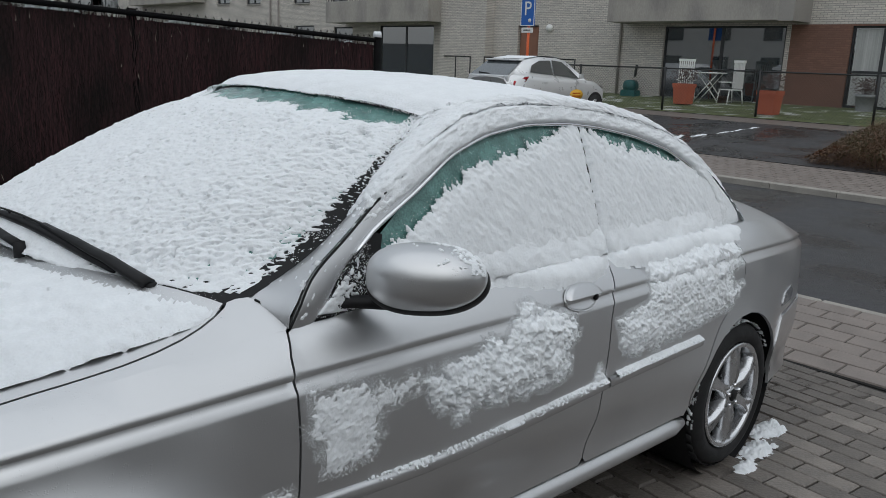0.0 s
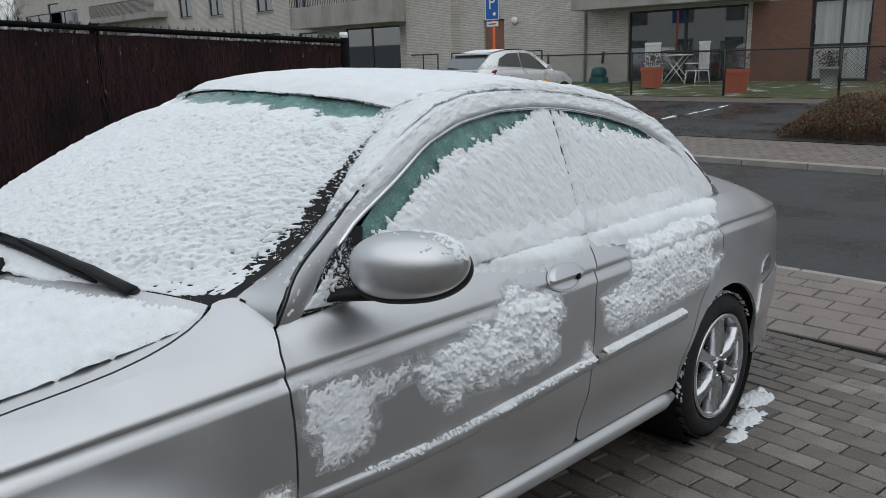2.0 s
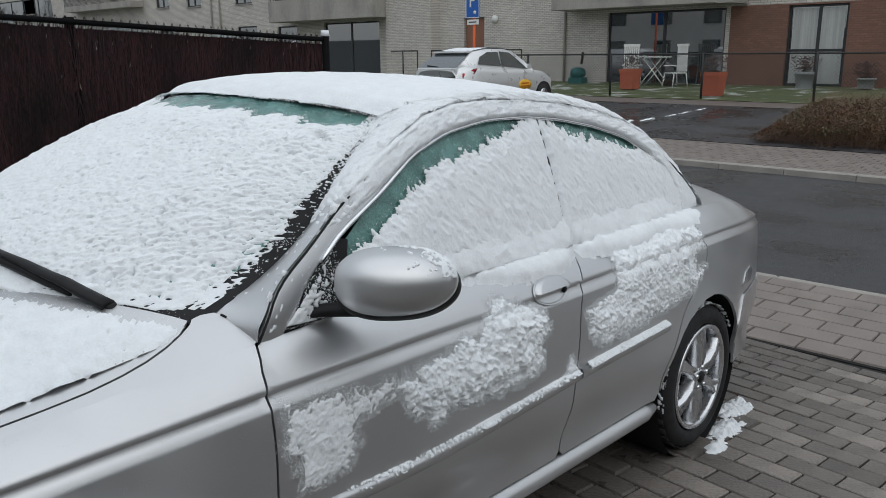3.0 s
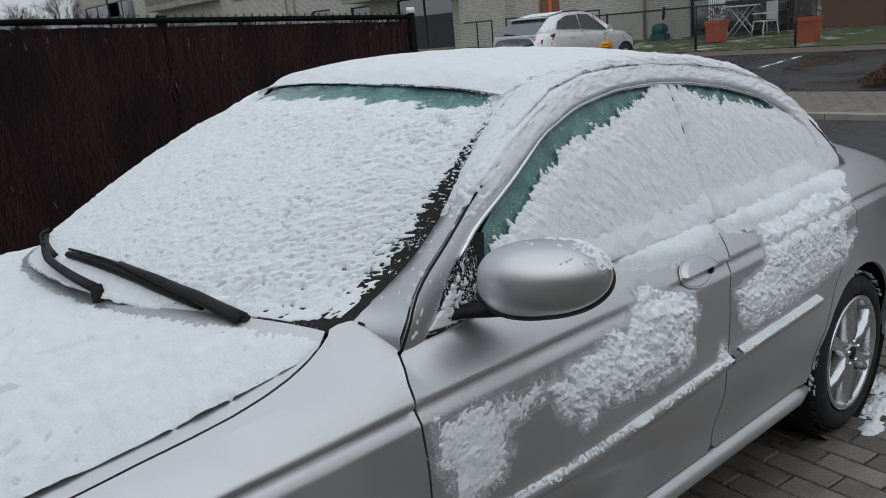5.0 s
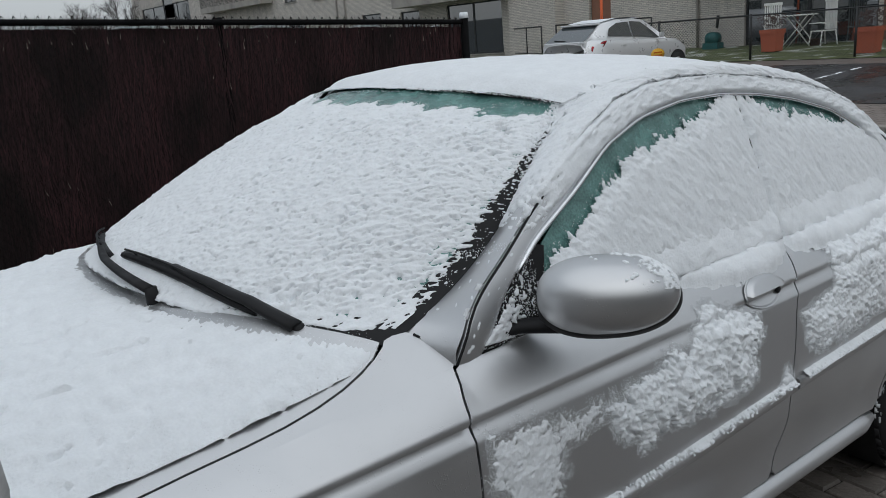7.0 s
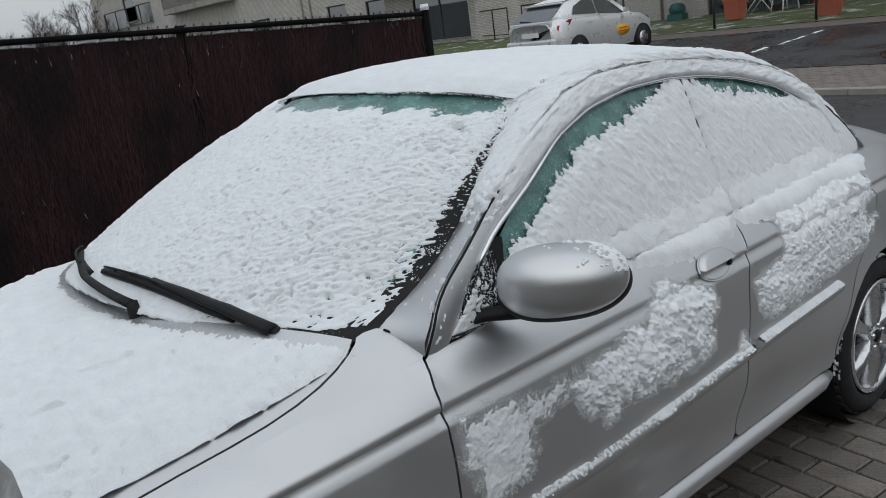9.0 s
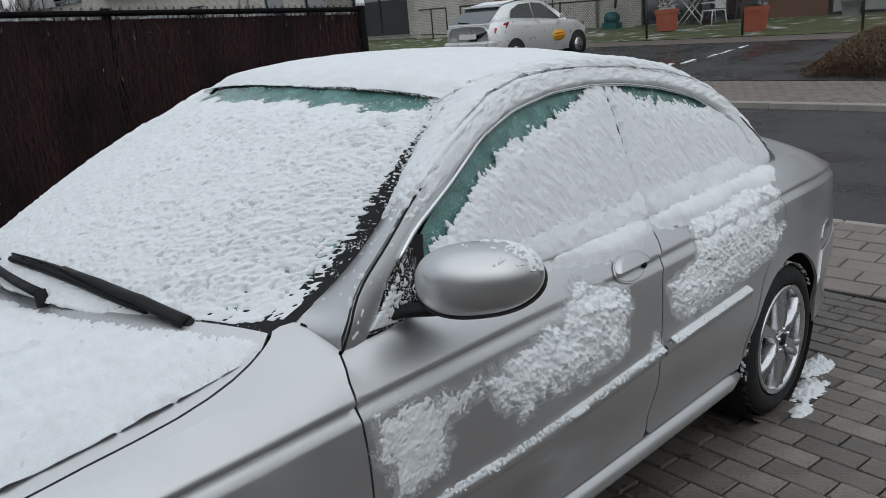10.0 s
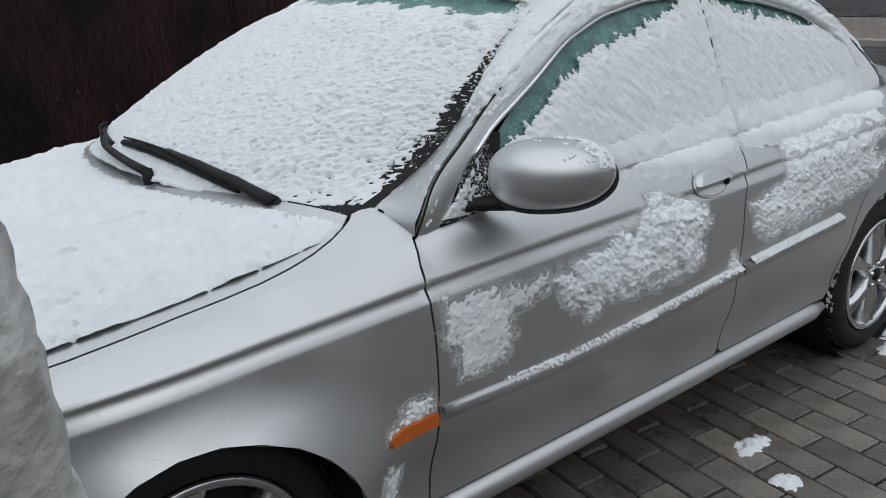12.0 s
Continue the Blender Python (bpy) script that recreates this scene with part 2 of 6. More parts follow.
def coat(name, u, v, surf, depth, mat, parent, label="", outward=(0, -1, 0.3), lump=0.35, size=0.03, grain=(1, 0, 0, 1), soft=0.4, crumbs=0, crumb=0.0028, reach=4):
    """A layer of snow over surf on a grid u x v; depth(u, v) gives its thickness, and where that is not positive there is none."""
    uu, vv = np.meshgrid(u, v, indexing="ij")
    a, b = uu.ravel(), vv.ravel()
    p = surf(a, b)
    h = 1e-3
    du, dv = surf(a + h, b) - p, surf(a, b + h) - p
    nm = np.cross(du, dv)
    nm /= np.linalg.norm(nm, axis=1)[:, None] + 1e-12
    nm *= np.sign(nm @ np.array(outward) + 1e-9)[:, None]
    d = depth(a, b)
    ga, gb = a * grain[0] + b * grain[1], a * grain[2] + b * grain[3]
    rough = wobble(ga, gb, 1.3, size * 3) * 0.45 + wobble(ga, gb, 3.1, size) * 0.5 + wobble(ga, gb, 7.7, size * 0.45) * 0.3
    keep = d > 0
    th = np.where(keep, d * (1 + lump * rough) + 0.0006, -0.002)
    g = np.pad(th.reshape(len(u), len(v)), 1, mode="edge")
    g = (g[:-2] + 2 * g[1:-1] + g[2:]) / 4
    g = (g[:, :-2] + 2 * g[:, 1:-1] + g[:, 2:]) / 4
    th = np.where(keep, (1 - soft) * th + soft * g.ravel(), g.ravel() - 0.0004 if soft > 0.2 else -0.002)
    keep = th > 0
    th = np.maximum(th, -0.003)
    pos = p + nm * th[:, None]
    nu, nv = len(u), len(v)
    ok = keep.reshape(nu, nv)
    use = ok[:-1, :-1] | ok[1:, :-1] | ok[:-1, 1:] | ok[1:, 1:]
    i, j = np.nonzero(use)
    q = np.stack([i * nv + j, (i + 1) * nv + j, (i + 1) * nv + j + 1, i * nv + j + 1], 1)
    if not len(q):
        return None
    fn = np.cross(pos[q[0, 1]] - pos[q[0, 0]], pos[q[0, 2]] - pos[q[0, 0]])
    if fn @ nm[q[0, 0]] < 0:
        q = q[:, ::-1]
    ids, inv = np.unique(q, return_inverse=True)
    vs, fs = pos[ids], inv.reshape(q.shape).tolist()
    if crumbs:
        # loose crumbs scattered just outside the edge
        rs = np.random.RandomState(len(q) % 9973)
        near = np.zeros_like(ok)
        for k in range(1, reach + 1):
            for du_, dv_ in ((k, 0), (-k, 0), (0, k), (0, -k), (k, k), (-k, -k), (k, -k), (-k, k)):
                near |= np.roll(np.roll(ok, du_, 0), dv_, 1)
        cand = np.nonzero((near & ~ok).ravel())[0]
        if len(cand):
            pick = rs.choice(cand, crumbs)
            su, sv = (u[1] - u[0]) * rs.uniform(-0.5, 0.5, crumbs), (v[1] - v[0]) * rs.uniform(-0.5, 0.5, crumbs)
            cc = surf(np.clip(a[pick] + su, u[0], u[-1]), np.clip(b[pick] + sv, v[0], v[-1]))
            rad = crumb * rs.uniform(0.35, 1.25, crumbs)**1.4
            octa = np.array([(1, 0, 0), (0, 1, 0), (-1, 0, 0), (0, -1, 0), (0, 0, 1), (0, 0, -1)], float)
            tri8 = np.array([(0, 1, 4), (1, 2, 4), (2, 3, 4), (3, 0, 4), (1, 0, 5), (2, 1, 5), (3, 2, 5), (0, 3, 5)])
            ov = cc[:, None, :] + octa[None] * rad[:, None, None] * rs.uniform(0.6, 1.4, (crumbs, 6, 1)) + (nm[pick] * 0.0006)[:, None, :]
            of = tri8[None] + (np.arange(crumbs) * 6)[:, None, None] + len(vs)
            vs = np.concatenate([vs, ov.reshape(-1, 3)])
            fs = fs + of.reshape(-1, 3).tolist()
    return from_arrays(name, vs, fs, mat, parent, label)


def span(a, b, step):
    return np.linspace(a, b, max(2, int(round(abs(b - a) / step)) + 1))


# ------------------------------------------------------------------ the snowed-in saloon, in its own frame (nose at -x, left side at -y)
CAR_AT = (Matrix.Translation((2.71, 0, 0)) @ Matrix.Rotation(radians(3.917), 4, "Y") @ Matrix.Rotation(radians(-0.512), 4, "X")
          @ Matrix.Translation((-2.71, 0, 0)))
car = thing("saloon_car", "silver metallic saloon car covered with fresh snow on the drive", "car", CAR_AT)

CY = 0.12   # the car's centre line
plan_w = curve1((-0.88, 0.50), (-0.72, 0.70), (-0.5, 0.82), (-0.2, 0.875), (0.2, 0.887), (0.6, 0.893), (1.2, 0.899), (1.8, 0.90),
                (2.3, 0.897), (2.7, 0.89), (3.05, 0.868), (3.3, 0.82), (3.5, 0.745), (3.62, 0.60), (3.68, 0.40))
crease_z = curve1((-0.88, 0.70), (-0.3, 0.765), (0.0, 0.785), (0.5, 0.819), (0.93, 0.845), (1.3, 0.862), (1.66, 0.880), (2.3, 0.915), (2.94, 0.940), (3.68, 0.93))
ridge_y = curve1((-0.88, 0.46), (-0.6, 0.690), (-0.3, 0.752), (0.0, 0.757), (0.25, 0.764), (0.53, 0.775), (1.0, 0.782), (1.76, 0.775), (2.4, 0.77), (2.8, 0.75), (3.1, 0.72), (3.4, 0.64), (3.68, 0.35))
ridge_z = curve1((-0.88, 0.72), (-0.6, 0.765), (-0.3, 0.80), (0.0, 0.835), (0.25, 0.867), (0.53, 0.903), (1.0, 0.938), (1.76, 0.972), (2.4, 1.005), (2.9, 1.03), (3.2, 1.015), (3.5, 0.985), (3.68, 0.955))


def side_w(x, z):
    """Half width of the lower body at height z."""
    x, z = np.asarray(x, float), np.asarray(z, float)
    c, r, w = crease_z(x), ridge_z(x), plan_w(x)
    top = w - ridge_y(x)
    # below the feature line: a gently bellied door
    t = np.clip((z - 0.22) / (c - 0.035 - 0.22), 0, 1)
    dip = np.clip((0.46 - t) / 0.24, 0, 1)
    low = w - 0.026 * dip * dip * (3 - 2 * dip) + 0.012 * np.clip(1 - t / 0.22, 0, 1)**1.5 - 0.018 * np.clip((t - 0.5) / 0.5, 0, 1)**1.6
    # the feature line: an upward ledge, then a small tuck
    k = np.clip((z - (c - 0.035)) / 0.027, 0, 1)
    low = low - 0.021 * k
    k2 = np.clip((z - (c - 0.008)) / 0.008, 0, 1)
    low = low + 0.006 * k2
    s = np.clip((z - c) / np.maximum(r - c, 0.02), 0, 1.2)
    up = (w - 0.033) - (top - 0.033) * (0.45 * s + 0.55 * s**2.2)
    for ax, az, ar in ((-0.05, 0.30, 0.352), (2.665, 0.315, 0.372)):
        q = np.clip(1 - (np.hypot(x - ax, z - az) - ar) / (0.19 if ax < 1 else 0.13), 0, 1)
        low = low + (0.052 if ax < 1 else 0.013) * q * q * (z > 0.2) * np.clip((c - 0.045 - z) / 0.12, 0, 1)
    return np.where(z > c, up, low)


def side(x, z):
    return np.stack([x, -side_w(x, z), z], 1)


deck_c = curve1((-0.88, 0.74), (-0.6, 0.85), (-0.3, 0.915), (0.0, 0.962), (0.18, 1.0), (0.33, 1.06), (0.45, 1.11), (0.8, 1.12), (2.6, 1.12), (2.9, 1.13), (3.2, 1.12), (3.5, 1.075), (3.68, 1.02))


def top_z(x, y):
    e = np.clip(np.abs(np.asarray(y) - CY) / (ridge_y(x) + CY), 0, 1.0)
    return deck_c(x) - (deck_c(x) - ridge_z(x)) * e**2.8


def deck(x, y):
    return np.stack([x, y, top_z(x, y)], 1)


def green_y(x, z):
    t = np.clip((z - 0.95) / 0.45, 0, 1.35)
    return -(0.775 - 0.165 * t**1.2 - 0.05 * np.clip((x - 2.2) / 0.8, 0, 2)**2)


def green(x, z):
    return np.stack([x, green_y(x, z), z], 1)


def pane_in(x, z):
    p = green(x, z)
    p[:, 1] += 0.012
    return p


def pts_curve(fx, zs):
    return [(float(fx(z)), float(z)) for z in zs]


gap_front = curve1((0.20, 0.47), (0.30, 0.487), (0.42, 0.497), (0.56, 0.508), (0.70, 0.510), (0.82, 0.505), (0.87, 0.515), (0.903, 0.534))
gap_mid = curve1((0.20, 1.60), (0.31, 1.617), (0.42, 1.640), (0.55, 1.655), (0.71, 1.677), (0.835, 1.690), (0.919, 1.729), (0.985, 1.769))
gap_rear = curve1((0.30, 2.285), (0.465, 2.305), (0.547, 2.35), (0.661, 2.42), (0.727, 2.50), (0.80, 2.595), (0.87, 2.62), (0.95, 2.60), (1.01, 2.575))
sill_z = lambda x: 0.268 + 0.030 * (np.asarray(x, float) - 0.59)
strip_z = curve1((0.3, 0.508), (0.5, 0.516), (0.9, 0.520), (1.2, 0.541), (1.66, 0.583), (2.3, 0.628))
G = 0.0028


def feature_rows(x0, x1):
    xs = np.arange(x0, x1, 0.022)
    return [np.stack([xs, crease_z(xs) + o], 1) for o in (0.012, 0.002, -0.007, -0.0085, -0.02, -0.034, -0.042)]


# near-black inner shell: its colour paints the shade that shows in the panel gaps
shell_poly = [(-0.8, 0.25), (3.5, 0.25)] + [(x, float(ridge_z(x)) - 0.01) for x in np.linspace(3.5, -0.8, 30)]


def inner_side(x, z):
    p = side(x, z)
    p[:, 1] += 0.02
    for ax, az, ar in ((-0.05, 0.30, 0.352), (2.665, 0.315, 0.372)):
        p[:, 1] += 0.30 * np.clip((ar + 0.05 - np.hypot(x - ax, z - az)) / 0.06, 0, 1)
    return p


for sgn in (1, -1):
    ob = panel("inner_shell", shell_poly, inner_side, 0.04, SHADOW, car, "near-black sheet painting shade into the panel gaps", rim=0)
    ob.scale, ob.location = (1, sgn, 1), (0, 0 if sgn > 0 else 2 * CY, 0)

ARCH_F, ARCH_R = (-0.05, 0.30, 0.352), (2.665, 0.315, 0.372)


def arch(a, t0, t1, n=14):
    return [(a[0] + a[2] * math.cos(radians(t0 + (t1 - t0) * i / n)), a[1] + a[2] * math.sin(radians(t0 + (t1 - t0) * i / n))) for i in range(n + 1)]


def both(make):
    """The left side's panel, and the same panel on the right side."""
    a = make()
    b = a.copy()
    scene.collection.objects.link(b)
    b.scale, b.location = (1, -1, 1), (0, 2 * CY, 0)
    return a


# front fender: side, with the wheel arch, and its top behind the ridge
fender = [(0.20 + 0.12, 0.25), (float(gap_front(0.25)) - G, 0.25)] + [(float(gap_front(z)) - G, z) for z in np.linspace(0.3, 0.903, 14)]
fender += [(x, float(ridge_z(x))) for x in np.linspace(0.50, -0.80, 27)] + [(-0.80, 0.42), (-0.42, 0.38)] + arch(ARCH_F, 172, -6)[::1]
both(lambda: panel("front_fender", fender, side, 0.035, SILVER, car, rows=feature_rows(-0.75, 0.5)))
hood_edge = curve1((-0.82, 0.47), (-0.6, 0.668), (-0.25, 0.733), (0.0, 0.732), (0.2, 0.731), (0.33, 0.714), (0.40, 0.692), (0.44, 0.672))
ws_x = lambda a: 0.165 + 0.30 * np.abs(a)**2.2
top_strip = [(x, -float(ridge_y(x))) for x in np.linspace(-0.80, 0.53, 26)] + [(0.554, -0.762), (0.538, -0.726), (0.516, -0.692), (0.492, -0.672), (0.462, -0.667), (0.44, -0.669)]
top_strip += [(x, -float(hood_edge(x)) - G * 0.8) for x in (0.43, 0.40, 0.36, 0.31, 0.25, 0.18, 0.1, 0.0, -0.1, -0.2, -0.3, -0.4, -0.5, -0.6, -0.7, -0.80)]
both(lambda: panel("fender_top", top_strip, deck, 0.015, SILVER, car, outward=(0, -0.2, 1)))

# bonnet
HALF = 0.668 + CY
hood_back = lambda y: 0.145 + 0.285 * np.abs((np.asarray(y, float) - CY) / HALF)**2.4
back = [(float(hood_back(y)), y) for y in np.linspace(-0.668, 0.668 + 2 * CY, 35)]
hood = [(x, -float(hood_edge(x)) + G * 0.9) for x in (-0.82, -0.7, -0.6, -0.5, -0.4, -0.3, -0.2, -0.1, 0.0, 0.1, 0.18, 0.25, 0.31, 0.36, 0.40)] + back
hood += [(x, float(hood_edge(x)) + 2 * CY - G) for x in (0.40, 0.36, 0.31, 0.25, 0.18, 0.1, 0.0, -0.1, -0.2, -0.3, -0.4, -0.5, -0.6, -0.7, -0.82)]
panel("bonnet", hood, deck, 0.018, SILVER, car, outward=(0, 0, 1))

# doors
belt = lambda x: float(ridge_z(x)) + 0.004
zs = np.linspace(0.285, 0.90, 16)
d1 = [(float(gap_front(z)) + G, z) for z in zs[::-1]]
d1 += [(x, float(sill_z(x)) + 0.012) for x in np.linspace(0.50, 1.60, 12)]
d1 += [(float(gap_mid(z)) - G, z) for z in np.linspace(0.33, 0.965, 16)]
d1 += [(x, belt(x)) for x in np.linspace(1.70, 0.56, 16)]
both(lambda: panel("front_door", d1, side, 0.035, SILVER, car, rows=feature_rows(0.53, 1.68)))
d2 = [(float(gap_mid(z)) + G, z) for z in np.linspace(0.965, 0.33, 16)]
d2 += [(x, float(sill_z(x)) + 0.012) for x in np.linspace(1.64, 2.26, 8)]
d2 += [(float(gap_rear(z)) - G, z) for z in np.linspace(0.36, 0.99, 18)]
d2 += [(x, belt(x)) for x in np.linspace(2.55, 1.78, 10)]
both(lambda: panel("rear_door", d2, side, 0.035, SILVER, car, rows=feature_rows(1.73, 2.56)))
# rear quarter with its arch, boot side and bumper
q1 = [(float(gap_rear(z)) + G, z) for z in np.linspace(1.01, 0.36, 18)]
q1 += arch(ARCH_R, 172, 4)
q1 += [(3.08, 0.62), (3.25, 0.64), (3.66, 0.66)] + [(x, float(ridge_z(x))) for x in np.linspace(3.66, 2.58, 18)]
both(lambda: panel("rear_quarter", q1, side, 0.035, SILVER, car, rows=feature_rows(2.63, 3.64)))


def bumper(x, z):
    p = side(x, z)
    p[:, 1] -= 0.007
    return p


b1 = [(3.035, 0.30)] + arch(ARCH_R, -2, 52, 6)[:4] + [(3.075, 0.612), (3.24, 0.632), (3.67, 0.655), (3.67, 0.28)]
both(lambda: panel("rear_bumper", b1, bumper, 0.04, SILVER, car))
lamp_poly = [(3.06, 0.655), (3.20, 0.665), (3.24, 0.70), (3.20, 0.735), (3.10, 0.715)]


def proud(x, z):
    p = side(x, z)
    p[:, 1] -= 0.004
    return p


both(lambda: panel("tail_trim", lamp_poly, proud, 0.03, ALLOY, car, "grey reflector strip"))
boot = [(x, -float(ridge_y(x))) for x in np.linspace(2.62, 3.66, 18)] + [(x, float(ridge_y(x)) + 2 * CY) for x in np.linspace(3.66, 2.62, 18)]
panel("boot_lid", boot, deck, 0.06, SILVER, car, outward=(0, 0, 1))
# tail and nose ends
for xe, nm in ((3.665, "tail_panel"), (-0.81, "nose_panel")):
    w0 = float(plan_w(xe))
    part(nm, boxed(xe - 0.02, xe + 0.02, -w0, w0 + 2 * CY, 0.28, float(ridge_z(xe)) + 0.01), SILVER, car)
# sills
both(lambda: sweep("sill", [(x, -0.862, float(sill_z(x)) - 0.028) for x in np.linspace(0.34, 2.285, 24)], lambda t: 0.036 * min(1, 12 * t + 0.5, 12 * (1 - t) + 0.5), SILVER, car, seg=12))
under = boxed(0.35, 2.3, -0.78, 0.78 + 2 * CY, 0.17, 0.25)
box(under, 2.25, 3.2, -0.5, 0.74, 0.17, 0.25)
box(under, -0.6, 0.40, -0.5, 0.74, 0.17, 0.25)
part("underbody", under, SHADOW, car)


# rubbing strips, swept along the doors
def strip(x0, x1):
    xs = np.linspace(x0, x1, 22)
    prof = ((-0.004, 0.019), (0.007, 0.016), (0.012, 0.008), (0.012, -0.010), (0.006, -0.018), (-0.004, -0.020))
    v, f = [], []
    for x in xs:
        z = float(strip_z(x))
        w = float(side_w(x, z))
        v += [(x, -w - o, z + h) for o, h in prof]
    n = len(prof)
    for i in range(len(xs) - 1):
        f += [(i * n + k, i * n + k + 1, (i + 1) * n + k + 1, (i + 1) * n + k) for k in range(n - 1)]
    f += [tuple(range(n)), tuple((len(xs) - 1) * n + k for k in range(n))[::-1]]
    return from_arrays("rubbing_strip", v, f, SILVER, car)


both(lambda: strip(0.515, 1.672))
both(lambda: strip(1.684, 2.29))

# greenhouse: pillar and roof frame, seen from the side
frame_out = [(0.541, 0.935), (0.587, 1.005), (0.629, 1.044), (0.711, 1.099), (0.816, 1.176), (0.976, 1.273), (1.075, 1.325), (1.20, 1.382), (1.34, 1.418), (1.50, 1.436), (1.70, 1.442), (1.90, 1.434),
             (2.10, 1.414), (2.30, 1.372), (2.46, 1.312), (2.60, 1.23), (2.72, 1.14), (2.80, 1.065), (2.84, 1.02)]
win_top = [(0.84, 1.107), (0.977, 1.203), (1.131, 1.295), (1.291, 1.352), (1.484, 1.387), (1.69, 1.398), (1.876, 1.391), (2.078, 1.368), (2.292, 1.325), (2.44, 1.265), (2.54, 1.19), (2.60, 1.10), (2.595, 1.03)]
door_frame = [(0.540, 0.905)] + [(x + 0.005, z - 0.004) for x, z in frame_out[1:-4]] + [(2.60, 1.20), (2.66, 1.10), (2.66, 1.01)]
glass_edge = [(0.602, 0.905), (0.69, 1.019), (0.806, 1.112)] + win_top[1:]


def resample(pts, n):
    f = np.array(pts, float)
    q = np.concatenate([[0], np.cumsum(np.linalg.norm(np.diff(f, axis=0), axis=1))])
    k = np.linspace(0, q[-1], n)
    xs, zs_ = np.interp(k, q, f[:, 0]), np.interp(k, q, f[:, 1])
    ker = np.ones(5) / 5
    xs[2:-2], zs_[2:-2] = np.convolve(xs, ker, "valid"), np.convolve(zs_, ker, "valid")
    return np.stack([xs, zs_], 1)


FO, FI = resample(door_frame, 161), resample(glass_edge, 161)


def ribbon(q, w):
    """Door frame: q runs along it, w from its outer to its inner edge."""
    i = np.clip(np.asarray(q, float) * 160, 0, 160)
    k = np.arange(161)
    xo, zo, xi, zi = (np.interp(i, k, a) for a in (FO[:, 0], FO[:, 1], FI[:, 0], FI[:, 1]))
    x, z = xo + (xi - xo) * w, zo + (zi - zo) * w
    p = green(x, z)
    p[:, 1] -= 0.003 * np.sin(math.pi * np.clip(w, 0, 1))
    return p


def frame_panel():
    u, v = np.linspace(0, 1, 120), np.array([-0.02, 0.0, 0.12, 0.5, 0.88, 1.0, 1.02])
    uu, vv = np.meshgrid(u, v, indexing="ij")
    p = ribbon(uu.ravel(), np.clip(vv.ravel(), 0, 1))
    p[(vv.ravel() < 0) | (vv.ravel() > 1), 1] += 0.014
    f = [(i * 7 + j, i * 7 + j + 1, (i + 1) * 7 + j + 1, (i + 1) * 7 + j) for i in range(119) for j in range(6)]
    return from_arrays("window_frame", p, f, SILVER, car)


both(frame_panel)
# thin near-black tubes laid along the seams paint the shade of the gaps
both(lambda: sweep("gap_shade", [(x, float(green_y(x, z)) - 0.0025, z) for x, z in FO[0:52:2]], 0.0032, SHADOW, car, "near-black line painting gap shade between pillar and door frame", seg=6))
both(lambda: sweep("gap_shade", [(x, y, float(top_z(x, y)) + 0.001) for x, y in ((0.545, -0.766), (0.536, -0.744), (0.526, -0.722), (0.514, -0.700), (0.503, -0.684))], 0.0030, SHADOW, car, "near-black line painting gap shade between fender and pillar", seg=6))
pillar_c = [(2.668, 1.01), (2.668, 1.10), (2.61, 1.20)] + frame_out[-5:] + [(2.84, 1.01)]
both(lambda: panel("rear_pillar", pillar_c, green, 0.03, SILVER, car))


def chrome_pts():
    return [(x, float(green_y(x, z)) - 0.003, z) for x, z in FI[14::3]]


both(lambda: sweep("chrome_trim", chrome_pts(), 0.007, CHROME, car, "chrome window trim", seg=6))
pane1 = [(0.80, 0.945), (0.84, 1.10)] + win_top[1:5] + [(1.745, 1.395), (1.745, 0.975), (1.2, 0.945)]
pane2 = [(1.785, 0.978), (1.785, 1.395)] + win_top[6:] + [(2.2, 1.0)]
both(lambda: panel("side_window", pane1, pane_in, 0.06, CARGLASS, car, "green-tinted glass with snow", rim=0.004))
both(lambda: panel("side_window", pane2, pane_in, 0.06, CARGLASS, car, "green-tinted glass with snow", rim=0.004))
post = [(1.737, 0.97), (1.737, 1.397), (1.793, 1.397), (1.793, 0.97)]
both(lambda: panel("door_post", post, green, 0.04, BLACK, car, "black door post"))
sail = [(0.604, 0.905), (0.69, 1.012), (0.806, 1.106), (0.835, 1.10), (0.80, 0.99), (0.80, 0.945)]
both(lambda: panel("mirror_base", sail, green, 0.02, BLACK, car, "black mirror base with snow"))

# windscreen
def screen(a, r):
    a, r = np.asarray(a, float), np.asarray(r, float)
    b = np.stack([ws_x(a), CY + HALF * a, 1.030 - 0.076 * np.abs(a)**2.0], 1)
    t = np.stack([0.975 + 0.200 * a**2, CY + (0.515 + CY) * a, 1.446 - 0.056 * a**2], 1)
    p = b + (t - b) * r[:, None]
    k = np.sin(math.pi * np.clip(r, 0, 1)) * 0.030
    p[:, 0] -= 0.45 * k
    p[:, 2] += 0.9 * k
    g = np.where(r > 0, r / 0.22 * np.exp(1 - r / 0.22), 0) * np.abs(a)**6
    p[:, 0] += 0.11 * g
    e = np.sin(math.pi * np.clip(r, 0, 1)) * np.abs(a)**6
    p[:, 0] += 0.020 * e
    p[:, 1] += np.sign(a) * (0.024 * e - 0.03 * g)
    return p


screen_poly = [(-1, 0), (1, 0), (1, 1), (-1, 1)]
panel("windscreen", screen_poly, screen, 0.08, CARGLASS, car, "green-tinted windscreen under snow", rim=0.004, outward=(-0.5, 0, 1))
seal = []
for a in (-1.0, 1.0):
    seal.append([(a * 1.012, -0.03), (a * 1.012, 1.0), (a * 0.975, 1.0), (a * 0.958, 0.5), (a * 0.960, 0.16), (a * 0.945, 0.05), (a * 0.85, 0.006), (a * 0.85, -0.03)])


def seal_at(a, r):
    p = screen(a, r)
    p[:, 2] += 0.003
    p[:, 0] -= 0.002
    return p


